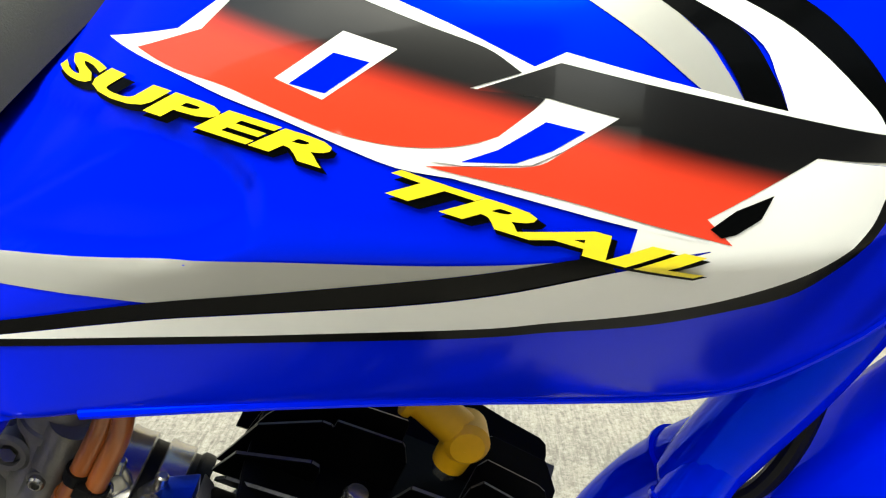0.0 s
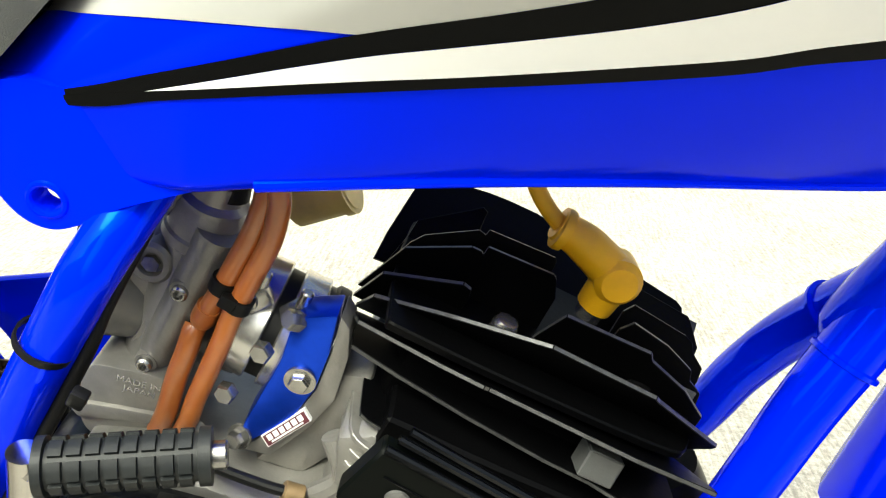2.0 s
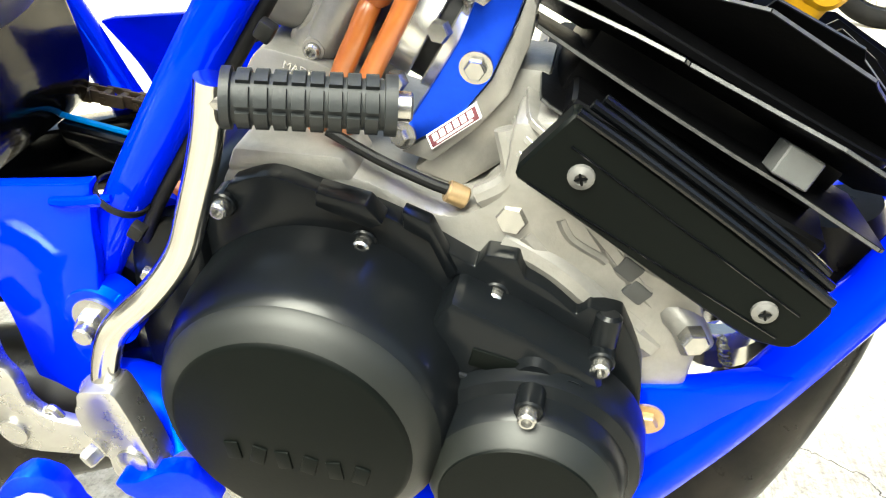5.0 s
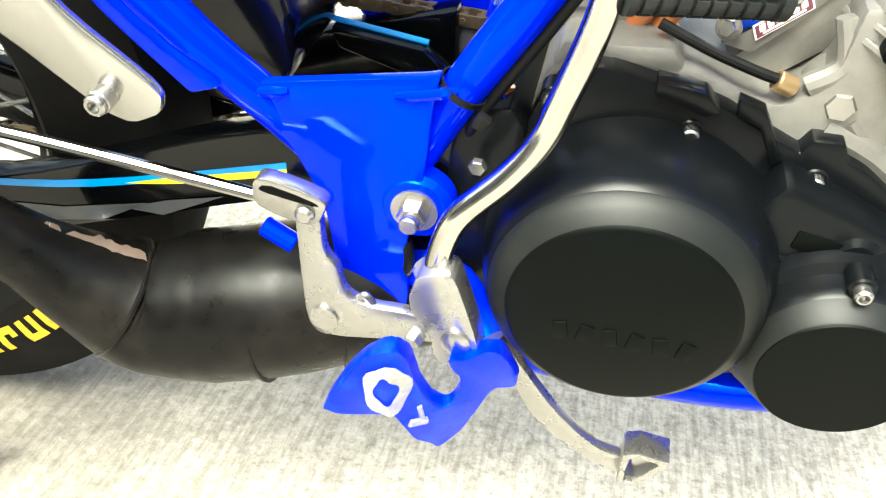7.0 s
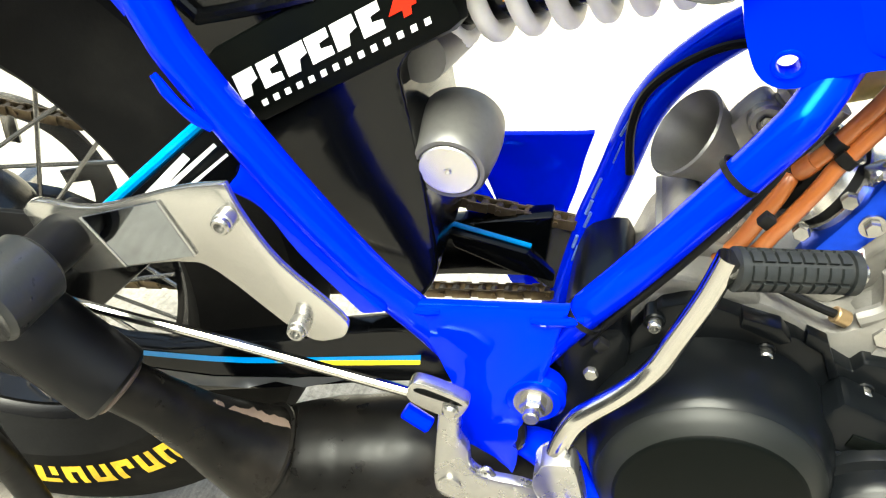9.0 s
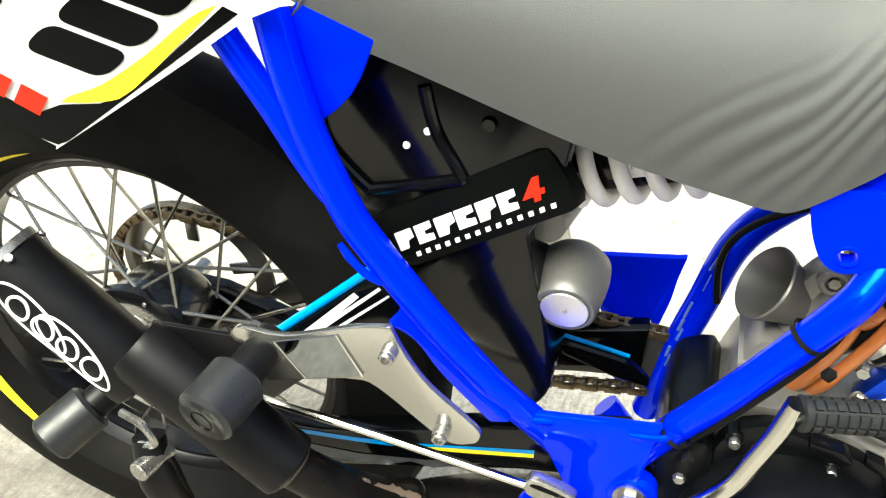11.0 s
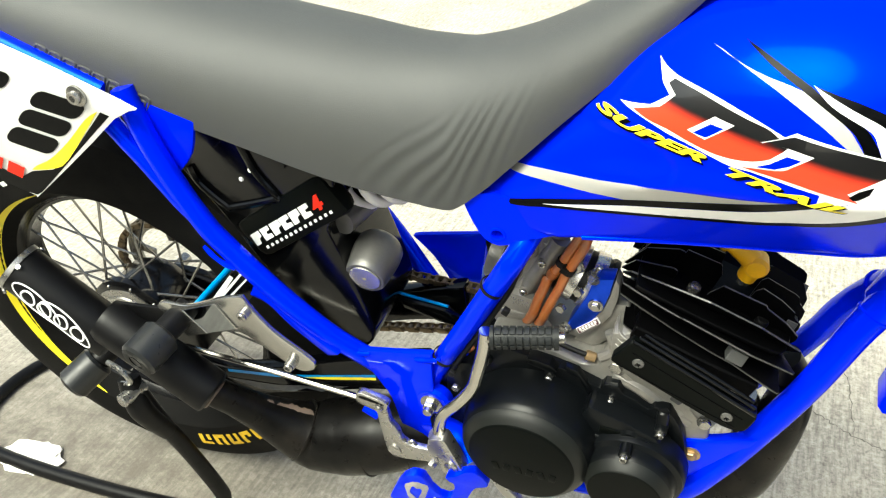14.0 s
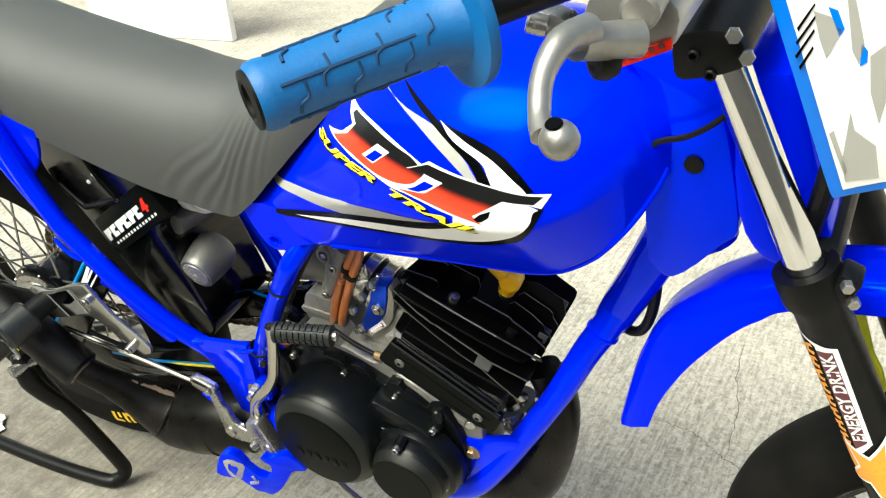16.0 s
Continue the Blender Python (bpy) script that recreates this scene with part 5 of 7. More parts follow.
# ---- kick starter, brake pedal ----
kick = part("kick_starter", tube([(-.262, -.124, .588), (-.268, -.125, .556), (-.279, -.127, .517), (-.287, -.129, .493), (-.302, -.132, .470), (-.326, -.136, .443), (-.335, -.138, .422), (-.339, -.140, .398), (-.341, -.141, .380)], .0080, 18), KICK_CHROME, bike, "chromed kick start lever with a ribbed rubber")
part("kick_boss", prism(smooth_outline([(-.3496, .3954, 1), (-.3462, .4051), (-.3279, .4101, 1), (-.3226, .4015), (-.3082, .3524), (-.3129, .3398), (-.3253, .3332), (-.3365, .3424), (-.3386, .3573), (-.3495, .3743), (-.352, .3879)], 3), -.154, -.134, .004), ALU, kick, "aluminium kick start boss")
part("kick_bolt", lathe([(0, 0), (.0095, 0), (.0095, .002), (.006, .004), (0, .004)], (-.3227, -.154, .3569), segs=20), STEEL, kick)
part("kick_collar", lathe([(0, -.006), (.0125, -.006), (.0125, .006), (0, .006)], (-.339, -.1405, .398), (-.3, 0, 1), 20), ALU, kick)
part("kick_spring_bolt", hexhead((-.346, -.150, .3565), (-.4, -1, -.2), .006, .010), STEEL, kick)
K0, K1 = Vector((-.258, -.124, .5795)), Vector((-.186, -.104, .5765))
part("kick_pin", rod(K0 - (K1 - K0) * .08, K1 + (K1 - K0) * .11, .0068, 16, bevel=.001), STEEL, kick)
KD = (K1 - K0).normalized()
steps = [(0.0, 1), (.0042, 1), (.0047, 0), (.0066, 0)]
for i in range(8):
    h = .0068 + i * .0079
    steps += [(h, 2), (h + .0056, 2), (h + .0060, 0), (h + .0076, 0)]
steps += [(.0703, 0), (.0706, 1), (.0752, 1), (.0760, 1)]
_, ku, kv = basis(KD)
turns = []
for k in range(7):
    for a, up in ((0, 0), (.03, 1), (.28, 1), (.52, 1), (.78, 1), (.81, 0)):
        turns.append((2 * math.pi * (k + a) / 7 + .15, up))
kr = bmesh.new()
rings = []
for h, kind in steps:
    rings.append([kr.verts.new(K0 + KD * h + (ku * math.cos(a) + kv * math.sin(a)) * (.0138 if kind == 1 else .0134 if kind == 2 and up else .0113)) for a, up in turns])
for p, q in zip(rings, rings[1:]):
    for i in range(len(p)):
        j = (i + 1) % len(p)
        kr.faces.new((p[i], p[j], q[j], q[i]))
kr.faces.new(rings[0])
kr.faces.new(rings[-1])
bmesh.ops.recalc_face_normals(kr, faces=kr.faces[:])
part("kick_rubber", kr, KICK_RUBBER, kick, "dark grey rubber with rings of square blocks")
pedal = part("brake_pedal", prism(smooth_outline([(-.427, .4166, 1), (-.4107, .422, 1), (-.4096, .3956), (-.4023, .3832), (-.3989, .3646), (-.385, .3554), (-.3589, .355), (-.3422, .3504, 1), (-.3381, .3331, 1), (-.3666, .3285), (-.4157, .3215), (-.4254, .3353), (-.4269, .3632), (-.427, .3965)], 3), -.136, -.126, .0025), ALU, bike, "aluminium rear brake pedal lever")
part("pedal_clevis", prism(smooth_outline([(-.4486, .4436), (-.4394, .4481), (-.4078, .439), (-.4068, .4288), (-.4163, .4184), (-.4471, .4273)], 3), -.140, -.128, .0025), STEEL, pedal)
# black plate on the face, painted in place of a shaded slot
part("clevis_slot", prism(smooth_outline([(-.445, .4415), (-.437, .4440), (-.412, .4365), (-.413, .4340), (-.440, .4385)], 2), -.1404, -.1394), BLACK_PRINT, pedal)
part("pedal_pin", lathe([(0, 0), (.006, 0), (.006, .003), (.004, .005), (0, .005)], (-.4175, -.140, .4285), segs=18), STEEL, pedal)
part("pedal_pivot", lathe([(0, 0), (.0095, 0), (.0095, .002), (0, .002)], (-.4135, -.136, .3385), segs=20), ALU, pedal)
part("pedal_rod", tube([(-.72, -.128, .452), (-.60, -.130, .444), (-.50, -.131, .434), (-.448, -.131, .428)], .0042, 10), KICK_CHROME, pedal, "chromed brake rod")
part("pedal_stop", tube([(-.395, -.131, .350), (-.387, -.131, .360), (-.380, -.131, .352), (-.372, -.131, .346)], .0028, 8), STEEL, pedal)
part("pedal_step", prism(smooth_outline([(-.3121, .3216), (-.3006, .3234), (-.2832, .2997), (-.2647, .272), (-.2437, .2466), (-.2206, .2272), (-.2034, .2225, 1), (-.2022, .2018, 1), (-.2222, .2093), (-.2497, .2281), (-.2754, .2564), (-.2924, .2914)], 3), -.113, -.103, .003), ALU, pedal, "forged aluminium pedal step")
part("step_pad", prism([(-.2040, .2215), (-.2045, .2395), (-.1935, .2440), (-.1720, .2405), (-.1722, .2360), (-.1925, .2050), (-.2040, .2060), (-.2040, .2205), (-.2000, .2205), (-.1995, .2098), (-.1945, .2095), (-.1790, .2345), (-.1797, .2368), (-.1930, .2395), (-.1990, .2362), (-.2000, .2215)], -.124, -.102, .0008), ALU, pedal, "open aluminium loop at the pedal tip")
part("adjuster", rod((-.455, -.120, .396), (-.434, -.122, .386), .0068, 10, bevel=.001), BLUE, pedal, "blue adjuster nut")
for x, z in ((-.324, .451), (-.367, .362)):
    part("screw", hexhead((x, -.098, z), (0, -1, 0), .0055, .006), STEEL, frame_root)
part("shift_linkage", tube([(-.367, -.10, .385), (-.365, -.102, .372), (-.367, -.10, .357)], .004, 8), BLACK_TUBE, frame_root)
part("case_rear", prism(smooth_outline([(-.345, .45), (-.33, .475), (-.30, .47), (-.30, .33), (-.325, .32), (-.345, .36)], 3), -.085, .06, .008), BLACK_ENGINE, engine)
part("chain_guard", prism(smooth_outline([(-.372, .44), (-.345, .470), (-.335, .46), (-.335, .33), (-.350, .32), (-.372, .35)], 3), -.084, -.070, .004), BLACK_PLASTIC, engine, "black plastic guard behind the cover")
part("brown_hose", tube([(-.318, -.06, .485), (-.324, -.065, .462), (-.322, -.06, .432)], .008, 10), HOSE, engine)

# ---- exhaust ----
EX = [(.045, 0, .50), (.062, 0, .44), (.040, -.004, .345), (.005, -.008, .275), (-.05, .0, .25), (-.15, .02, .268), (-.26, .01, .285), (-.36, -.045, .305), (-.45, -.092, .308), (-.512, -.102, .294), (-.56, -.112, .292), (-.592, -.124, .318), (-.618, -.138, .352), (-.642, -.154, .390), (-.668, -.166, .420)]
ER = [.022, .026, .036, .044, .045, .042, .045, .050, .056, .057, .050, .038, .027, .0215, .0205]
exhaust = part("exhaust_chamber", tube(EX, ER, 28, 6), EXHAUST, bike, "burnt black two-stroke expansion chamber")
for i, (p, d, r) in enumerate((((-.47, -.097, .301), (-.9, -.12, -.1), .0562), ((-.425, -.079, .306), (-.9, -.4, 0), .0545), ((-.575, -.118, .304), (-.7, -.3, .6), .0445))):
    part("weld_seam", lathe([(r - .002, -.002), (r + .0012, -.001), (r + .0012, .001), (r - .002, .002)], p, d, 34), EXHAUST, exhaust)
part("header_flange", lathe([(.020, -.010), (.030, -.010), (.031, -.006), (.031, .002), (.026, .005), (.026, .020), (.020, .020)], (.0000, .0, .4097), Vector((.30, 0, -.95)), 30), POLISHED, exhaust, "bright header flange")
coil_pts = []
for k in range(49):
    t = k / 48
    c = Vector((-.0031, -.034, .4205)).lerp(Vector((.0042, -.036, .3990)), t)
    coil_pts.append(c + Vector((math.cos(k * .785), math.sin(k * .785), 0)) * (.0034 if 8 < k < 42 else .0012))
part("header_spring", tube(coil_pts, .0009, 6, 1, smooth=False), STEEL, exhaust, "steel hook spring")
_path = spline(EX, 6)


def chamber_patch(i0, i1, a0, a1, mat, lift, seed, name="scorch"):
    """A ragged patch of bare metal on the chamber's skin."""
    random.seed(seed)
    xs = [k * (len(_path) - 1) / (len(ER) - 1) for k in range(len(ER))]
    bm = bmesh.new()
    rows = []
    n = 15
    for k in range(n):
        t = i0 + (i1 - i0) * k / (n - 1)
        i = int(t)
        p = _path[i] + (_path[i + 1] - _path[i]) * (t - i)
        d = (_path[i + 1] - _path[i]).normalized()
        r = float(np.interp(t, xs, ER)) + lift
        up = Vector((0, 0, 1))
        up = (up - d * up.dot(d)).normalized()
        out = Vector((0, -1, 0))
        out = (out - d * out.dot(d)).normalized()
        mid, half = (a0 + a1) / 2, (a1 - a0) / 2 * (1 - (2 * k / (n - 1) - 1) ** 2) ** .5
        lo, hi = mid - half * random.uniform(.5, 1), mid + half * random.uniform(.5, 1)
        rows.append([bm.verts.new(p + r * (out * math.cos(a) + up * math.sin(a))) for a in [lo + (hi - lo) * q / 6 for q in range(7)]])
    for p, q in zip(rows, rows[1:]):
        for j in range(6):
            bm.faces.new((p[j], p[j + 1], q[j + 1], q[j]))
    bmesh.ops.recalc_face_normals(bm, faces=bm.faces[:])
    if sum(f.normal.y for f in bm.faces) > 0:
        bmesh.ops.reverse_faces(bm, faces=bm.faces[:])
    return part(name, bm, mat, exhaust, "bare scorched steel" if name == "scorch" else "")


chamber_patch(63.5, 71.5, 1.15, 1.75, BRONZE, .0014, 5)
chamber_patch(71.9, 73.6, 1.25, 1.60, BRONZE, .0014, 6)
S1, SD = Vector((-.915, -.166, .596)), Vector((-.735, 0, .678))
SD.normalize()
S0 = S1 - SD * .3095
T0, T1 = Vector((-.660, -.166, .412)), Vector((-.806, -.166, .532))
TD = (T1 - T0).normalized()
sil = part("silencer", lathe([(0, .146), (.026, .146), (.0325, .150), (.0335, .156), (.0335, .300), (.0345, .301), (.0345, .3095), (.030, .3095), (.028, .303), (.016, .301), (.015, .28), (0, .28)], S0, SD, 44), BLACK_TUBE, exhaust, "satin black silencer can")
part("silencer_inlet", lathe([(0, .002), (.020, 0), (.0275, .001), (.0312, .004), (.0318, .008), (.0318, .170), (.028, .180), (0, .180)], T0, TD, 40), BLACK_TUBE, exhaust, "scuffed black intermediate tube")
part("inlet_weld", lathe([(.0205, -.003), (.0235, -.001), (.0235, .0015), (.0205, .002)], T0, TD, 30), BRONZE, exhaust, "scorched weld bead")
part("end_ring", lathe([(.0338, 0), (.0352, .001), (.0352, .008), (.029, .0092), (.028, .004)], S0 + SD * .301, SD, 44), ALU, sil, "bright end ring")
_, su_, sv_ = basis(SD)
for k in range(4):
    q = S0 + SD * .298 + (su_ * math.cos(k * 1.571 + .5) + sv_ * math.sin(k * 1.571 + .5)) * .034
    part("rivet", rod(q, q + (q - S0 - SD * .282).normalized() * .004, .0042, 12, bevel=.001), STEEL, sil)


def can_point(a, h, lift=0.0):
    """A place on the silencer can: a to the side round it, h along it."""
    n = Vector((0, -1, 0))
    n = (n - SD * n.dot(SD)).normalized()
    w = SD.cross(n)
    return S0 + SD * h + (n * math.cos(a) + w * math.sin(a)) * (.0336 + lift)


def can_loop(h0, h1, a0, a1, r, mat, name="logo_line", turns=1.0, shift=0.0):
    pts = []
    for k in range(41):
        t = k / 40 * 2 * math.pi * turns
        pts.append(can_point((a0 + a1) / 2 + (a1 - a0) / 2 * math.sin(t) + shift * math.cos(t), (h0 + h1) / 2 + (h1 - h0) / 2 * math.cos(t)))
    return part(name, tube(pts, r, 6, 1, smooth=False), mat, sil)


can_loop(.166, .250, -.22, .66, .0012, WHITE, shift=.20)
can_loop(.214, .292, -.20, .64, .0012, WHITE, shift=.16)
for h0 in (.178, .204, .230, .256):
    can_loop(h0, h0 + .021, -.06, .50, .0015, WHITE, shift=.06)
part("hanger", prism(smooth_outline([(-.79, .540, 1), (-.70, .548, 1), (-.68, .53), (-.72, .50, 1), (-.76, .51)], 3), -.150, -.145, .001), BLACK_TUBE, exhaust)

# ---- rear swing arm, shock absorber, inner mudguard ----
REAR = Vector((-.912, .005, .378))
ARM = smooth_outline([(-.37, .470, 1), (-.4574, .4440), (-.5134, .4262), (-.60, .392), (-.72, .360), (-.86, .394, 1), (-.93, .392), (-.94, .36), (-.90, .345, 1), (-.74, .304), (-.60, .338), (-.465, .384), (-.37, .403, 1)], 3)
UPZ = .008
swing = part("swing_arm", prism(ARM, -.082, -.058, .004), BLACK_PLASTIC, bike, "black swing arm with cyan, yellow and grey stripes")
part("arm_left", prism(ARM, .058, .082, .004), BLACK_PLASTIC, swing)
part("arm_cross", prism([(-.4528, .4639), (-.3858, .4551), (-.3600, .4298), (-.3949, .4326), (-.4484, .4486)], .020, .036, .002), BLACK_PLASTIC, swing)
FLAT = lambda x, z: .0
decal("stripe", smooth_outline([(p[0], p[1] + UPZ, *p[2:]) for p in [(-.452, .4105, 1), (-.60, .3700), (-.71, .3520, 1), (-.71, .3460, 1), (-.60, .3635), (-.452, .4040, 1)]], 4), SWING_BLUE, .0825, "cyan stripe", FLAT, swing, .05)
decal("stripe", smooth_outline([(p[0], p[1] + UPZ, *p[2:]) for p in [(-.452, .4055, 1), (-.53, .385), (-.575, .3715, 1), (-.53, .3795), (-.452, .4005, 1)]], 4), YELLOW, .0829, "yellow stripe", FLAT, swing, .05)
decal("stripe", smooth_outline([(p[0], p[1] + UPZ, *p[2:]) for p in [(-.56, .357, 1), (-.63, .340, 1), (-.72, .332, 1), (-.66, .322, 1), (-.60, .334, 1)]], 3), ARM_GREY, .0829, "grey flash", FLAT, swing, .05)
decal("stripe", smooth_outline([(p[0], p[1] + UPZ, *p[2:]) for p in [(-.50, .374, 1), (-.545, .362, 1), (-.58, .349, 1), (-.55, .348, 1)]], 3), ARM_GREY, .0829, "grey flash", FLAT, swing, .05)
part("brace", prism([(-.80, .402), (-.588, .616), (-.556, .590), (-.765, .362)], -.106, -.094, .003), BLACK_PLASTIC, swing)
part("brace_left", prism([(-.80, .400), (-.585, .622), (-.50, .68), (-.49, .655), (-.57, .590), (-.765, .385)], .062, .080, .003), BLACK_PLASTIC, swing)
part("brace_edge", tube([(-.79, -.100, .418), (-.692, -.100, .517), (-.590, -.100, .619)], .0042, 10), SWING_BLUE, swing, "cyan upper edge")
for k, (a, b, wide) in enumerate((((-.680, .505), (-.613, .585), .0085), ((-.652, .532), (-.591, .597), .0042), ((-.646, .527), (-.583, .591), .0030))):
    a, b = Vector((a[0], 0, a[1])), Vector((b[0], 0, b[1]))
    d = (b - a).normalized() * .5
    w = Vector((-d.z, 0, d.x)) * wide
    decal("stripe", [((a + w).x, (a + w).z), ((b + w * .35).x, (b + w * .35).z), ((b - w).x, (b - w).z), ((a - w).x, (a - w).z)], WHITE, .1066, "white flash", FLAT, swing, .05)
part("chain_slider", tube([(-.455, .030, .4665), (-.384, .030, .4565)], .0022, 8, smooth=False), SWING_BLUE, swing, "cyan chain slider")

shock = part("shock_absorber", rod((-.480, .012, .669), (-.362, .012, .7075), .0260, 28, bevel=.002), BLACK_PLASTIC, bike, "black shock absorber with a white coil spring")
SA = Vector((-.464, .012, .6745))
SB = Vector((-.288, .012, .7325))
sd, s_u, s_v = basis(SB - SA)
L = (SB - SA).length
coil = []
for k in range(-12, int(7.5 * 24) + 1):
    t = k / 24
    coil.append(SA + sd * (L * (t / 7.5)) + (s_u * math.cos(2 * math.pi * t) - s_v * math.sin(2 * math.pi * t)) * .0345)
part("spring", tube(coil, .0068, 12, 1, smooth=False), WHITE_SPRING, shock, "white coil spring")
part("spring_seat", lathe([(0, -.016), (.034, -.016), (.041, -.012), (.041, -.002), (.036, 0), (0, 0)], SA + sd * -.014, sd, 30), BLACK_PLASTIC, shock)
part("collar", lathe([(.0215, -.006), (.034, -.006), (.036, 0), (.034, .005), (.0215, .005)], SA + sd * -.012, sd, 30), WHITE_SPRING, shock)
part("shock_rod", rod(SA + sd * .11, SB, .008, 16), CHROME, shock)


def label_patch(r, h0, h1, a0, a1):
    """A thin sticker bent round the damper body."""
    bm = bmesh.new()
    f = Vector((0, -.90, .42))
    f = (f - sd * f.dot(sd)).normalized()
    g = sd.cross(f)
    rows = []
    for k in range(13):
        a = radians(a0 + (a1 - a0) * k / 12)
        o = (f * math.cos(a) + g * math.sin(a)) * r
        rows.append([bm.verts.new(SA + sd * h + o * m) for h, m in ((h0, .97), (h0, 1), (h1, 1), (h1, .97))])
    for p, q in zip(rows, rows[1:]):
        for i in range(3):
            bm.faces.new((p[i], q[i], q[i + 1], p[i + 1]))
    bmesh.ops.recalc_face_normals(bm, faces=bm.faces[:])
    return bm


part("warning_label", label_patch(.0266, .040, .052, -48, 40), ORANGE, shock, "orange warning label")
part("warning_label", label_patch(.0266, .053, .076, -48, 40), WHITE, shock, "white warning label")
for k in range(4):
    part("label_bar", label_patch(.0268, .0560 + k * .0045, .0572 + k * .0045, -38, 22 - 9 * (k % 2)), SILVER_PRINT, shock)
R0, R1 = Vector((-.4437, -.0632, .5778)), Vector((-.4437, .0368, .596))
rd = (R1 - R0).normalized()
res = part("reservoir", lathe([(0, .0015), (.0212, .0015), (.0220, 0), (.0250, .0), (.0265, .002), (.0280, .010), (.0305, .026), (.0315, .040), (.0305, .053), (.025, .060), (0, .062)], R0, rd, 40), GREY_ANOD, shock, "grey anodised gas reservoir")
part("reservoir_cap", lathe([(.0208, .0014), (.0208, -.0006), (.0202, -.0014), (.003, -.0014), (.0008, .0002), (0, .0002)], R0, rd, 40), TURNED, res, "turned aluminium cap")
part("reservoir_neck", tube([(-.470, -.045, .648), (-.466, -.015, .646), (-.462, .02, .644)], [.0175, .0185, .02], 20), GREY_ANOD, res)

box = part("inner_mudguard", prism(smooth_outline([(-.668, .715), (-.662, .765, 1), (-.60, .815, 1), (-.44, .80, 1), (-.452, .745), (-.459, .690), (-.480, .645, 1), (-.468, .60), (-.455, .54), (-.447, .485), (-.470, .450), (-.520, .455), (-.585, .56), (-.632, .655)], 4), -.066, .066, .012, segs=3), BLACK_PLASTIC, bike, "black plastic inner mudguard and air box with a printed wordmark")
part("pocket_ridge", tube([(-.652, -.066, .722), (-.645, -.067, .698), (-.616, -.067, .668), (-.604, -.067, .667), (-.540, -.067, .688), (-.536, -.067, .694), (-.556, -.067, .728), (-.566, -.067, .765)], .0050, 10), BLACK_PLASTIC, box)
for x, z in ((-.580, .712), (-.563, .727)):
    part("rivet", lathe([(0, 0), (.0032, 0), (.0025, .0018), (0, .002)], (x, -.0665, z), segs=12), WHITE, box)
part("rivet", lathe([(0, 0), (.0065, 0), (.005, .004), (0, .004)], (-.515, -.066, .742), segs=16), BLACK_PLASTIC, box)
# raised band with the wordmark drawn as plain shapes
W0, W1 = Vector((-.5830, 0, .6135)), Vector((-.4875, 0, .6770))
wd = (W1 - W0).normalized()
wu = Vector((-wd.z, 0, wd.x))
band_mid = Vector((-.5250, -.058, .6620))
part("wordmark_band", block(band_mid, (.178, .030, .064), .0145, (0, -math.degrees(math.atan2(wd.z, wd.x)), 0)), BLACK_MATT, box, "satin black raised band")
MARK_Y = .0734


def mark_shape(pts, mat):
    """A flat printed shape in the band's own axes: along it and up."""
    q = [W0 + wd * a + wu * b for a, b in pts]
    part("wordmark_shape", prism([(v.x, v.z) for v in q], -MARK_Y - .0004, -MARK_Y + .0006), mat, box, smooth=False)


_h, _lean = .0170, .0040
for k, w in enumerate((.0155, .0150, .0170, .0160, .0160, .0150)):
    w *= 1.07
    a = -.0005 + k * .0201
    mark_shape([(a, 0), (a + w, 0), (a + w + _lean * .3, _h * .32), (a + w * .52 + _lean * .4, _h * .38), (a + w * .52 + _lean * .6, _h * .60), (a + w + _lean * .65, _h * .66), (a + w + _lean, _h), (a + _lean, _h)] if k % 2 else [(a, 0), (a + w * .55, 0), (a + w * .75, _h * .4), (a + w + _lean * .6, _h * .5), (a + w + _lean, _h), (a + _lean, _h)], WHITE)
mark_shape([(.1215, .0050), (.1375, .0200), (.1435, .0200), (.1390, .0095), (.1430, .0095), (.1415, .0050), (.1375, .0050), (.1355, .0005), (.1300, .0005), (.1315, .0050)], RED)
for k in range(14):
    a = .0105 + k * .0099
    mark_shape([(a, -.0098), (a + .0042, -.0098), (a + .0052, -.0058), (a + .0010, -.0058)], WHITE)
# aluminium hanger plate with its stand-offs
PLATE = smooth_outline([(-.712, .550, 1), (-.700, .560), (-.660, .562), (-.600, .588), (-.566, .598, 1), (-.556, .575), (-.534, .543), (-.494, .508), (-.490, .495), (-.498, .486), (-.522, .484), (-.578, .527), (-.600, .530), (-.625, .523), (-.680, .503, 1), (-.700, .518)], 4)
plate = part("hanger_plate", prism(PLATE, -.150, -.144, .0015), POLISHED, bike, "polished aluminium hanger plate")
part("plate_window", prism([(-.669, .5535), (-.612, .5775), (-.591, .5385), (-.643, .5185)], -.1512, -.1498, .0004), MIRROR, plate, "polished milled window, dark reflection put into its colour", smooth=False)
for p, q in (((-.612, .5775), (-.591, .5385)), ((-.643, .5185), (-.669, .5535))):
    part("milled_edge", tube([(p[0], -.1512, p[1]), (q[0], -.1512, q[1])], .0011, 6, smooth=False), TURNED, plate)
for x, z in ((-.5656, .5749), (-.5213, .4970)):
    part("stand_off", rod((x, -.142, z), (x, -.160, z), .0070, 20, bevel=.0012), ALU, plate)
    part("screw", socket_screw((x, -.158, z), (0, -1, 0), .0062, .006), STEEL, plate)
part("stay_gusset", prism(smooth_outline([(-.567, .605, 1), (-.548, .606, 1), (-.500, .520, 1), (-.470, .492, 1), (-.488, .486, 1), (-.532, .530), (-.556, .562), (-.580, .573, 1), (-.570, .588)], 3), -.122, -.112, .003), FRAME_BLUE, frame_root, "blue gusset behind the hanger plate")
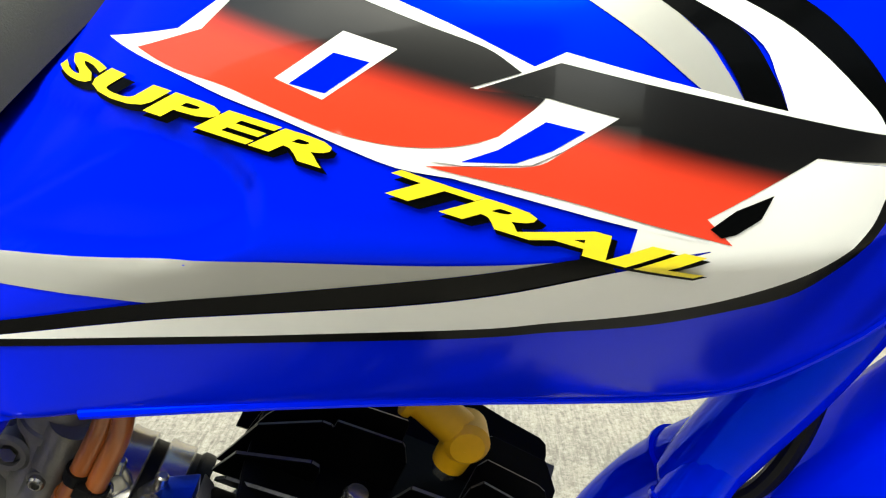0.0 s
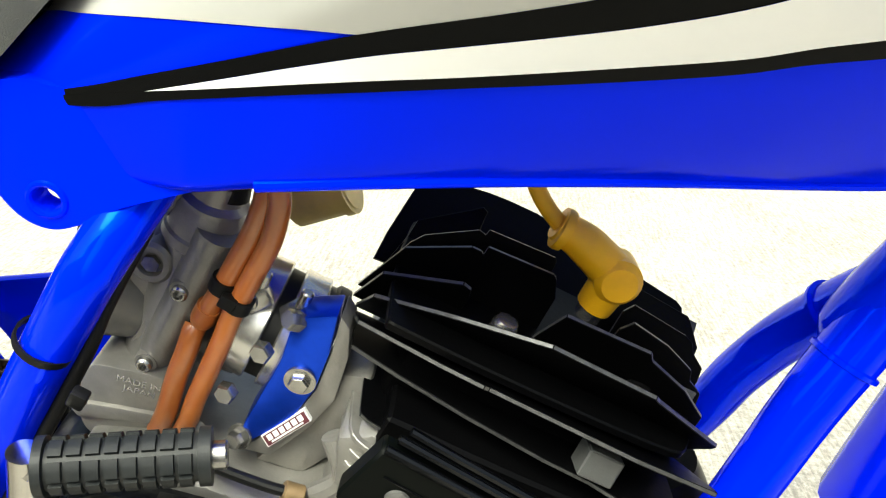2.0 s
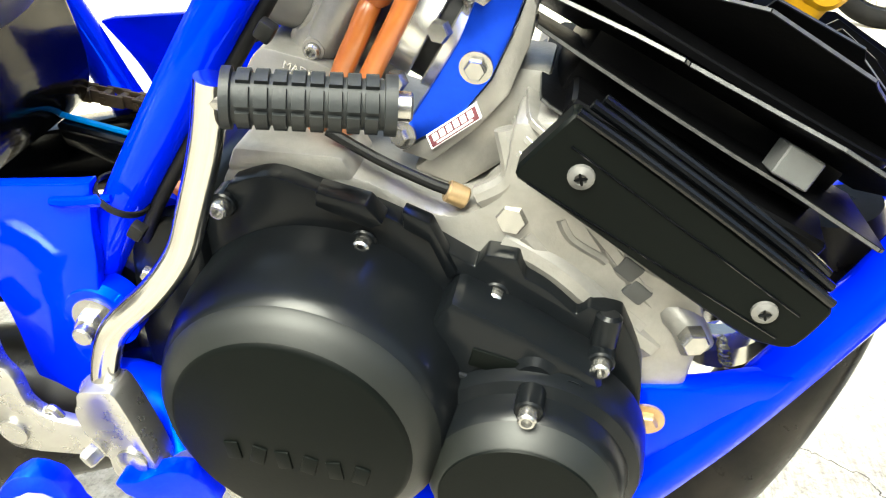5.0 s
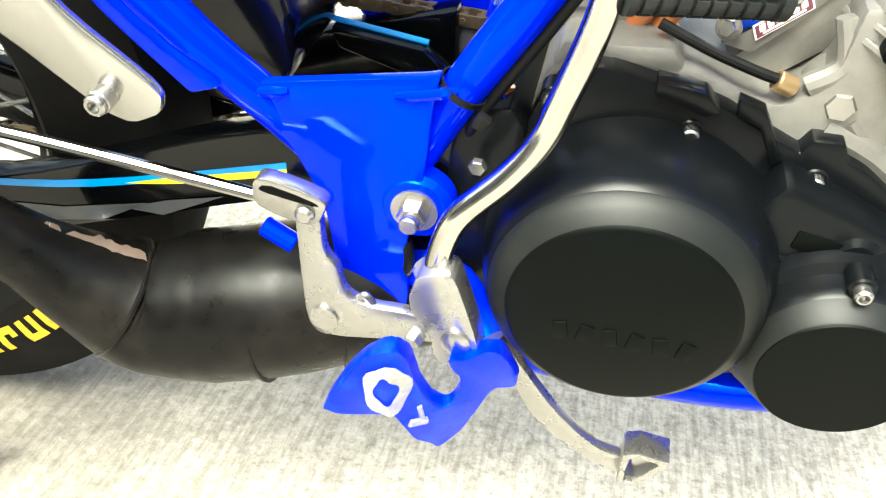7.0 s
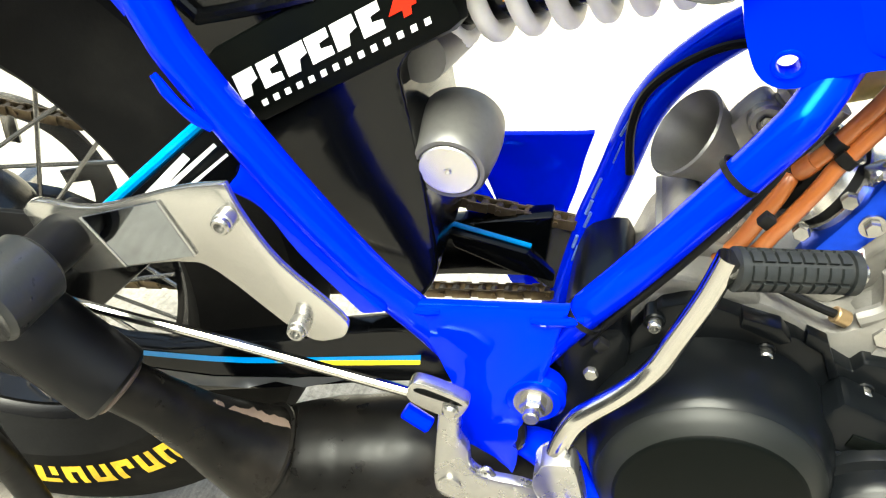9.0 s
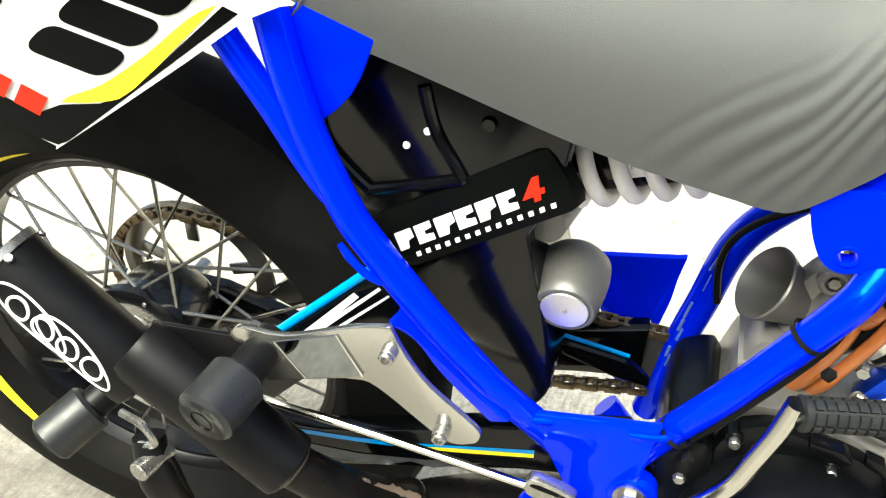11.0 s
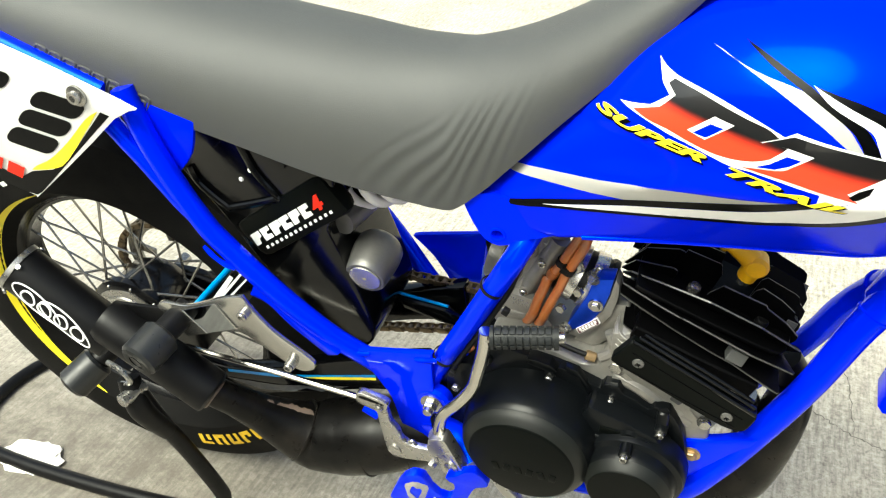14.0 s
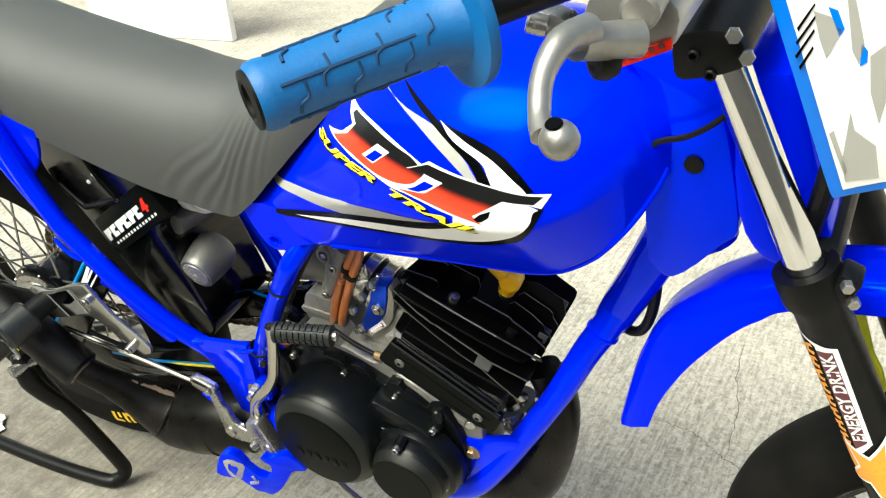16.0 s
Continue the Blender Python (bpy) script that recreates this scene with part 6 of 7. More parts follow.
# crash bobbins
for a, b, r in (((-.684, -.150, .535), (-.698, -.226, .527), .026), ((-.885, -.110, .395), (-.930, -.178, .362), .026)):
    stem, a = a, Vector(a).lerp(Vector(b), .36)
    bob = part("crash_bobbin", rod(a, b, r, 32, bevel=.004), NYLON, bike, "scuffed black nylon crash bobbin")
    ax = (Vector(b) - Vector(a)).normalized()
    part("bobbin_face", lathe([(.0095, .0), (.0105, .0008), (r - .005, .0010), (r - .0032, .0)], Vector(b), ax, 32), SCUFFED, bob, "scraped grey end face")
    # shallow hole blackened to look deep
    part("bobbin_hole", lathe([(.0105, .0009), (.0100, .0014), (.0085, -.004), (0, -.004)], Vector(b), ax, 20), BLACK_PRINT, bob)
    part("bobbin_spacer", rod(Vector(stem) - ax * .02, Vector(a), r * .66, 24), BLACK_TUBE, bob)


# ---- wheels ----
def wheel(name, at, r_out, r_rim, half, label, turn=None, parent=None):
    """A spoked wheel with a slick tyre, built round its own axle, which lies along y."""
    tyre_prof = [(r_rim - .004, half * .40), (r_rim + .004, half * .55), (r_rim + .012, half * .80), (r_rim + .022, half * .95), (r_rim + (r_out - r_rim) * .45, half), (r_rim + (r_out - r_rim) * .68, half * .92), (r_out - .013, half * .70), (r_out - .004, half * .40), (r_out, 0)]
    prof = tyre_prof + [(r, -h) for r, h in reversed(tyre_prof[:-1])]
    w = part(name, lathe(prof, (0, 0, 0), (0, -1, 0), 96), TYRE, parent, label)
    w.matrix_local = turn or pose(*at)
    rim_prof = [(r_rim - .012, half * .25), (r_rim - .006, half * .38), (r_rim + .004, half * .52), (r_rim + .0065, half * .50), (r_rim - .002, half * .36), (r_rim - .008, half * .15)]
    rim_prof = rim_prof + [(r, -h) for r, h in reversed(rim_prof)] + [(r_rim - .017, -half * .25), (r_rim - .017, half * .25), rim_prof[0]]
    part("rim", lathe(rim_prof, (0, 0, 0), (0, -1, 0), 84), HUB, w, "gloss black rim")
    part("hub", lathe([(0, .062), (.018, .062), (.020, .050), (.066, .046), (.074, .040), (.074, .028), (.070, .024), (.064, .020), (.060, -.035), (.050, -.050), (.018, -.055), (0, -.055)], (0, 0, 0), (0, -1, 0), 48), HUB, w, "black drum hub")
    part("hub_ring", lathe([(.050, .0462), (.062, .0462), (.063, .0485), (.052, .0495), (.050, .0462)], (0, 0, 0), (0, -1, 0), 48), ALU, w, "bright hub ring")
    for k in range(10):
        a = k * 2 * math.pi / 10
        part("hub_rivet", lathe([(0, 0), (.0032, 0), (.0022, .002), (0, .002)], (.068 * math.cos(a), -.0445, .068 * math.sin(a)), segs=8), STEEL, w)
    mesh = {}
    for k in range(36):
        kind = k % 4
        if kind not in mesh:
            side = -1 if kind < 2 else 1
            off = radians(38 if kind % 2 else -38)
            p = Vector((.066 * math.cos(off), side * .030, .066 * math.sin(off)))
            q = Vector((r_rim - .012, side * .006, 0))
            mesh[kind] = part("spoke", tube([p, q], .0021, 6, smooth=False), STEEL, w)
            mesh[kind].matrix_local = pose(0, 0, 0, 0, -k * 10, 0)
        else:
            o = new("spoke", mesh[kind].data)
            o.parent = w
            o.matrix_local = pose(0, 0, 0, 0, -k * 10, 0)
    return w


def band(w, half, r_rim, r_out, a0, a1, ra, rb, mat, name="printed_band", lift=.0006, taper=True):
    """A print on the near tyre wall, from one angle to another."""
    bm = bmesh.new()
    n = max(4, int(abs(a1 - a0) / 2))
    rows = []
    xs = [r_rim + .004, r_rim + .012, r_rim + .022, r_rim + (r_out - r_rim) * .45, r_rim + (r_out - r_rim) * .68, r_out - .013]
    ys = [half * .55, half * .80, half * .95, half, half * .92, half * .70]
    for k in range(n + 1):
        t = k / n
        a = radians(a0 + (a1 - a0) * t)
        s = math.sin(math.pi * t) ** .6 if taper else 1.0
        row = []
        for j in range(4):
            r = rb - (rb - ra) * s * (1 - j / 3)
            y = -(float(np.interp(r, xs, ys)) + lift)
            row.append(bm.verts.new((r * math.cos(a), y, r * math.sin(a))))
        rows.append(row)
    for p, q in zip(rows, rows[1:]):
        for j in range(3):
            bm.faces.new((p[j], p[j + 1], q[j + 1], q[j]))
    bmesh.ops.remove_doubles(bm, verts=bm.verts, dist=.00005)
    bmesh.ops.recalc_face_normals(bm, faces=bm.faces[:])
    if sum(f.normal.y for f in bm.faces) > 0:
        bmesh.ops.reverse_faces(bm, faces=bm.faces[:])
    return part(name, bm, mat, w)


RR, RIM, HALF = .352, .230, .058
rear = wheel("rear_wheel", REAR, RR, RIM, HALF, "spoked rear wheel with a wide slick tyre", parent=bike, turn=pose(*REAR) @ pose(0, 0, 0, 0, 0, 1.7))
band(rear, HALF, RIM, RR, 103, 236, .2395, .2505, YELLOW)
for k in range(6):
    a = 277 + k * 7.0
    band(rear, HALF, RIM, RR, a, a + 1.9, .2670, .2930, TYRE_YELLOW, "brand_bar", .0008, False)
    band(rear, HALF, RIM, RR, a + 1.9, a + 5.2, .2670 if k % 2 else .2850, .2750 if k % 2 else .2930, TYRE_YELLOW, "brand_bar", .0008, False)
    band(rear, HALF, RIM, RR, a + 3.7, a + 5.4, .2670, .2930 if k % 3 else .280, TYRE_YELLOW, "brand_bar", .0010, False)
band(rear, HALF, RIM, RR, 318.5, 326, .268, .284, TYRE_YELLOW, "brand_bar", .0008)
band(rear, HALF, RIM, RR, 111.5, 114, .278, .286, WHITE, "balance_mark", .0008, False)
part("sprocket", lathe([(.078, -.092), (.102, -.092), (.104, -.0945), (.102, -.097), (.078, -.097), (.078, -.092)], (0, 0, 0), (0, -1, 0), 60), STEEL, rear, "rear sprocket")
for k in range(5):
    a = k * 2 * math.pi / 5 + .3
    part("sprocket_arm", block((.066 * math.cos(a), .0945, .066 * math.sin(a)), (.036, .004, .016), .001, (0, -math.degrees(a), 0)), STEEL, rear)
part("axle", rod((0, .11, 0), (0, -.11, 0), .010, 18), STEEL, rear)
part("brake_plate", lathe([(0, .047), (.052, .047), (.050, .053), (.030, .058), (.016, .066), (0, .066)], (0, 0, 0), (0, -1, 0), 40), ALU, rear, "alloy brake plate")

CHAIN_Y = .0725


def build_chain():
    bm = bmesh.new()
    c0, r0 = Vector((REAR.x + .006, REAR.z)), .106
    c1, r1 = Vector((-.352, .418)), .040
    pts = []
    d = (c1 - c0).normalized()
    n = Vector((-d.y, d.x))
    for k in range(40):
        t = k / 39
        pts.append(c0 + n * r0 + (c1 + n * r1 - c0 - n * r0) * t)
    for k in range(1, 10):
        a = math.pi * k / 10
        pts.append(c1 + (n * math.cos(a) + d * math.sin(a)) * r1)
    for k in range(40):
        t = k / 39
        pts.append(c1 - n * r1 + (c0 - n * r0 - c1 + n * r1) * t)
    for k in range(1, 26):
        a = math.pi * k / 26
        pts.append(c0 + (-n * math.cos(a) - d * math.sin(a)) * r0)
    # even spacing
    pts.append(pts[0])
    cum = [0.0]
    for a, b in zip(pts, pts[1:]):
        cum.append(cum[-1] + (b - a).length)
    k = int(cum[-1] / .0127)
    even = [Vector((float(np.interp(i * cum[-1] / k, cum, [p.x for p in pts])), float(np.interp(i * cum[-1] / k, cum, [p.y for p in pts])))) for i in range(k)]
    for i in range(k):
        a, b = even[i], even[(i + 1) % k]
        m, dd = (a + b) / 2, (b - a)
        ang = math.degrees(math.atan2(dd.y, dd.x))
        outer = i % 2
        for s in (-1, 1):
            y = CHAIN_Y + s * (.0062 if outer else .0042)
            block((m.x, y, m.y), (.0185, .0014, .0098), .0005, (0, -ang, 0), bm)
            lathe([(0, -.001), (.0024, -.001), (.0024, .001), (0, .001)], (a.x, y + s * .0012, a.y), (0, 1, 0), 6, bm)
        lathe([(0, -.0036), (.0041, -.0036), (.0041, .0036), (0, .0036)], (a.x, CHAIN_Y, a.y), (0, 1, 0), 8, bm)
    return part("chain", bm, CHAIN, bike, "oily brown drive chain")


build_chain()
part("front_sprocket", lathe([(0, -.003), (.036, -.003), (.040, 0), (.036, .003), (0, .003)], (-.352, CHAIN_Y, .418), (0, 1, 0), 26), STEEL, bike)

FRONT = Vector((.571, .012, .3045))
front = wheel("front_wheel", FRONT, .300, .217, .048, "spoked front wheel with a slick tyre", parent=bike, turn=pose(*FRONT))
part("brake_disc", lathe([(.085, .060), (.118, .060), (.118, .064), (.085, .064), (.085, .060)], (0, 0, 0), (0, -1, 0), 60), STEEL, front, "front brake disc")

# ---- front fork, bars, mudguard ----
FA = Vector((.0705, 0, -.1705)).normalized()
fork = part("front_fork", tube([(.238, -.040, 1.00), (.262, -.040, .985)], .012, smooth=False), BLACK_TUBE, bike, "upside-up telescopic front fork with chromed tubes")
for side, y in ((-1, -.085), (1, .108)):
    top = Vector((.2605, y, .985))
    low = Vector((.3365, y, .795))
    part("fork_tube", rod(top - FA * .02, low, .0158, 28), FORK_CHROME, fork, "chromed fork tube")
    lo = part("fork_leg", lathe([(0, 0), (.0235, 0), (.0245, .004), (.0245, .030), (.0225, .034), (.0222, .20), (.0222, .40), (.018, .46), (0, .46)], low, FA, 30), BLACK_TUBE, fork, "black fork leg with a torn sticker")
    part("fork_clamp", lathe([(.0165, -.004), (.0268, -.004), (.0275, .002), (.0275, .020), (.0265, .026), (.0168, .026)], low, FA, 30), BLACK_TUBE, lo)
    part("pinch_block", block(low + FA * .012 + Vector((.026, -.004, .010)), (.018, .026, .026), .003, (0, 22, 0)), BLACK_TUBE, lo)
    for k in (0, 1):
        part("pinch_bolt", hexhead(low + FA * (.004 + k * .016) + Vector((.030, -.016 if side < 0 else .016, .010)), (.3, -1, 0), .0055, .008), STEEL, lo)
    part("leg_lug", block(low + FA * .44 + Vector((.020, 0, .0)), (.05, .03, .05), .006, (0, 22, 0)), BLACK_TUBE, lo)
    if side < 0:
        _n = Vector((-.35, -1, 0))
        _n = (_n - FA * _n.dot(FA)).normalized()
        _w = FA.cross(_n)

        def leg_shape(pts, mat, lift, name="sticker", label=""):
            """A flat shape in (along the leg, round it), bent on to the leg."""
            bm = bmesh.new()
            bm.faces.new([bm.verts.new((a + .12, .050 + (h - .052) * .74, 0)) for h, a in pts])
            for k in range(-11, 12):
                bmesh.ops.bisect_plane(bm, geom=bm.verts[:] + bm.edges[:] + bm.faces[:], plane_co=(k * .12, 0, 0), plane_no=(1, 0, 0))
            bmesh.ops.triangulate(bm, faces=[f for f in bm.faces if len(f.verts) > 4])
            for v in bm.verts:
                a, h = v.co.x, v.co.y
                v.co = low + FA * h + (_n * math.cos(a) + _w * math.sin(a)) * (.0226 + lift)
            bmesh.ops.recalc_face_normals(bm, faces=bm.faces[:])
            return part(name, bm, mat, lo, label)

        leg_shape([(.060, .20), (.052, .62), (.235, .75), (.250, .10), (.238, -.30), (.226, -.72), (.076, -.80), (.072, -.42)], WHITE, .0002, "sticker", "white, black and orange sticker")
        leg_shape([(.064, .20), (.056, .60), (.235, .72), (.238, -.02), (.070, -.02)], BLACK_PRINT, .0005)
        leg_shape([(.076, -.02), (.080, -.60), (.222, -.56), (.234, -.02)], RED_GREY, .0005)
        for k in range(8):
            h = .066 + k * .0205
            leg_shape([(h, .10 + .03 * (k % 2)), (h + .004, .56), (h + .010, .58), (h + .009, .40), (h + .016, .46), (h + .0185, .12), (h + .013, .06), (h + .0115, .28), (h + .006, .24), (h + .006, .08)], ORANGE, .0009, "sticker_shape")
        tm = text_mesh("ENERGY DRINK", 1.0, offset=.03)
        tb = bmesh.new()
        tb.from_mesh(tm)
        bpy.data.meshes.remove(tm)
        x1, y1 = max(v.co.x for v in tb.verts), max(v.co.y for v in tb.verts)
        bmesh.ops.triangulate(tb, faces=tb.faces[:])
        for v in tb.verts:
            h, a = .1740 - (v.co.x / x1) * .102, -.42 + (v.co.y / y1) * .46
            v.co = low + FA * h + (_n * math.cos(a) + _w * math.sin(a)) * (.0226 + .0010)
        bmesh.ops.recalc_face_normals(tb, faces=tb.faces[:])
        part("sticker_lettering", tb, WHITE, lo, "white lettering")
        for scale, mat, lift in ((1.0, WHITE, .0012), (.80, ORANGE, .0016)):
            star = []
            for k in range(10):
                r = (.066 if k % 2 == 0 else .027) * scale
                t = 2 * math.pi * k / 10
                star.append((.272 + r * math.cos(t), -.42 + r / .0226 * math.sin(t) * .50))
            leg_shape(star, mat, lift, "sticker_star")
        leg_shape([(.226, .70), (.262, .62), (.285, .30), (.262, .00), (.236, .05)], ORANGE, .0008)
part("line_guard", tube([(.3741, .085, .6185), (.3851, .085, .5892), (.3958, .085, .5589), (.4057, .085, .5361), (.4153, .085, .5082)], [.0085, .0060, .0045, .0060, .0050], 10), LIME, fork, "lime yellow brake line guard")
part("lower_yoke", prism(smooth_outline([(.313, .775), (.318, .80), (.338, .808), (.358, .80), (.358, .775), (.338, .760)], 3), -.07, .12, .006), BLACK_TUBE, fork, "black lower fork yoke")
part("upper_yoke", prism(smooth_outline([(.2330, .984), (.2357, 1.0062), (.2682, 1.0125), (.283, .999), (.2800, .984), (.2403, .9720)], 3), -.116, .13, .004), BLACK_TUBE, fork, "black upper fork yoke")
for x, z in ((.2480, .993), (.2600, .9790)):
    part("yoke_bolt", socket_screw((x, -.1155, z), (0, -1, 0), .0045, .004), BLACK_TUBE, fork)
for p in ((.2744, -.116, 1.0100), (.2830, -.112, .9930)):
    part("yoke_bolt", hexhead(p, (.2, -1, .3), .006, .010), STEEL if p[0] > .25 else BLACK_TUBE, fork)
part("head_shroud", prism(smooth_outline([(.262, .945, 1), (.310, .955, 1), (.345, .83), (.352, .765, 1), (.30, .77), (.272, .82)], 3), -.055, .085, .012), BLUE, fork, "blue panel between the fork tubes")
part("hose", tube([(.128, .02, .60), (.150, .012, .586), (.170, .006, .597), (.184, .0, .64), (.190, .0, .70)], .006, 10), BLACK_RUBBER, fork, "black overflow hose")

G0, G1 = Vector((.1235, -.413, 1.1035)), Vector((.1830, -.322, 1.1050))
gd = (G1 - G0).normalized()
GL = (G1 - G0).length
bars = part("handlebar", tube([G0 + gd * .004, G1 + gd * .05, (.225, -.20, 1.085), (.238, -.12, 1.055), (.235, -.06, 1.03), (.235, .06, 1.03), (.238, .12, 1.055), (.225, .20, 1.085), (.183, .322, 1.105), (.123, .413, 1.10)], .0105, 16), BLACK_TUBE, bike, "handlebar with light blue grips")
gp = [(.0115, -.001), (.0150, -.001), (.0168, .002), (.0172, .006)]
grip = part("grip", lathe([(.0095, .006), (.0105, -.0015)] + gp + [(.0165, .012), (.0168, .05), (.0172, GL - .020), (.0190, GL - .010), (.0225, GL - .004), (.0345, GL - .002), (.0350, GL + .002), (.034, GL + .0045), (.0120, GL + .005)], G0, gd, 40), GRIP_BLUE, bars, "light blue rubber grip with moulded grooves")
part("grip_end", lathe([(0, .0030), (.0078, .0030), (.0084, -.0028), (.0100, -.0036), (.0146, -.0026), (.0152, .004), (.012, .02), (0, .02)], G0, gd, 30), BLACK_RUBBER, grip, "open black bar end")
_, gu, gv = basis(gd)


def on_grip(h, a, lift=0.0):
    return G0 + gd * h + (gu * math.cos(a) + gv * math.sin(a)) * (.0168 + lift)


# grooves drawn as thin darkened tubes on the surface, not cut in
for k in range(6):
    h = .016 + k * .0135
    a0 = 1.1 + (k % 2) * .55
    for q in range(4):
        aa = a0 + q * math.pi / 2
        part("grip_rib", tube([on_grip(h, aa), on_grip(h + .001, aa + .30), on_grip(h + .005, aa + .45), on_grip(h + .005, aa + .85)], .0009, 6, 4), GRIP_GROOVE_SHADE, grip)
for q in range(5):
    aa = .5 + q * 2 * math.pi / 5
    part("grip_rib", tube([on_grip(.010, aa), on_grip(GL - .03, aa)], .0010, 6, smooth=False), GRIP_GROOVE_SHADE, grip)
part("left_grip", rod((.123, .413, 1.10), (.183, .322, 1.105), .017, 24, bevel=.002), GRIP_BLUE, bars)
mcyl = part("brake_master_cylinder", prism(smooth_outline([(.2300, 1.0700, 1), (.2430, 1.0600, 1), (.2788, 1.0770, 1), (.2800, 1.0960), (.2620, 1.1080), (.2330, 1.0980)], 3), -.275, -.215, .006), LEVER, bars, "grey brake master cylinder")
part("reservoir_cap", lathe([(0, 0), (.024, 0), (.026, .004), (.026, .014), (.022, .018), (0, .018)], (.262, -.240, 1.104), (0, 0, 1), 28), CAST, mcyl)
part("red_print", prism([(.2425, 1.0592), (.2774, 1.0752), (.2773, 1.0812), (.2430, 1.0652)], -.2768, -.2740, .0006), RED, mcyl, "red printed band")
for k in range(6):
    x = .2462 + k * .0052
    part("print_bar", block((x, -.2770, 1.0640 + (x - .2425) * .456), (.0030, .0006, .0026), 0, (0, -24, 0)), RED_GREY, mcyl, smooth=False)
part("clamp", block((.2046, -.250, 1.0740), (.020, .016, .016), .003, (0, 20, 0)), ALU, mcyl, "bright clamp block")
part("clamp_bolt", rod((.2030, -.258, 1.0750), (.1920, -.262, 1.0790), .0065, 12, bevel=.001), ALU, mcyl)
part("perch", rod((.268, -.300, 1.104), (.262, -.205, 1.106), .0100, 18, bevel=.002), CAST, mcyl)
part("lever_boot", lathe([(.0085, -.006), (.0125, -.005), (.0140, 0), (.0125, .005), (.0085, .006), (.0085, -.006)], (.2520, -.306, 1.0860), (-.75, -.65, .1), 26), BLACK_RUBBER, mcyl, "black rubber boot")
part("lever_root", tube([(.268, -.300, 1.092), (.256, -.314, 1.096), (.2480, -.330, 1.1020)], [.0095, .0092, .0088], 18), LEVER, mcyl)
part("brake_lever", tube([(.2520, -.323, 1.1050), (.2460, -.342, 1.1075), (.2432, -.358, 1.0990), (.2472, -.374, 1.0885), (.2530, -.383, 1.0840)], [.0085, .0070, .0056, .0052, .0064], 16), LEVER, mcyl, "cast alloy brake lever with a ball end")
lb = bmesh.new()
bmesh.ops.create_uvsphere(lb, u_segments=22, v_segments=14, radius=.0090)
bmesh.ops.translate(lb, vec=(.2610, -.3860, 1.0850), verts=lb.verts)
part("lever_ball", lb, LEVER, mcyl, "ball end of the lever")
# shallow black dish, painted dark in place of a shaded hole
part("lever_hole", lathe([(.0040, .0), (.0036, .0006), (0, .0002)], (.2600, -.3880, 1.0939), (0, -.25, 1), 14), BLACK_PRINT, mcyl)
part("front_cable", tube([(.190, -.060, .872), (.208, -.058, .883), (.229, -.058, .890), (.249, -.057, .903), (.268, -.045, .918)], .0028, 8), BLACK_RUBBER, bars, "black control cable")


def build_mudguard():
    """A blue shell over the front wheel: crowned top, drawn-down sides."""
    outer = spline([(.150, 0, .470), (.160, 0, .520), (.175, 0, .585), (.196, 0, .636), (.222, 0, .671), (.258, 0, .704), (.315, 0, .733), (.42, 0, .752), (.54, 0, .745), (.66, 0, .705), (.76, 0, .645)], 6)
    inner = spline([(.188, 0, .486), (.2001, 0, .5298), (.2183, 0, .5726), (.2384, 0, .6093), (.2703, 0, .6555), (.2953, 0, .6819), (.330, 0, .705), (.44, 0, .722), (.54, 0, .714), (.64, 0, .675), (.73, 0, .620)], 6)
    bm = bmesh.new()
    rows = []
    for k, (o, i) in enumerate(zip(outer, inner)):
        w = .036
        c = .0
        prof = [(i, -w), (o + (i - o) * .45, -w * 1.0), (o + (i - o) * .12, -w * .86), (o, -w * .55), (o, 0), (o, w * .55), (o + (i - o) * .12, w * .86), (o + (i - o) * .45, w), (i, w)]
        rows.append([bm.verts.new((p.x, c + y, p.z)) for p, y in prof])
    for p, q in zip(rows, rows[1:]):
        for j in range(len(p) - 1):
            bm.faces.new((p[j], p[j + 1], q[j + 1], q[j]))
    bmesh.ops.recalc_face_normals(bm, faces=bm.faces[:])
    r = bmesh.ops.solidify(bm, geom=bm.faces[:], thickness=.0025)
    return part("front_mudguard", bm, BLUE, bike, "glossy blue front mudguard", angle=50)


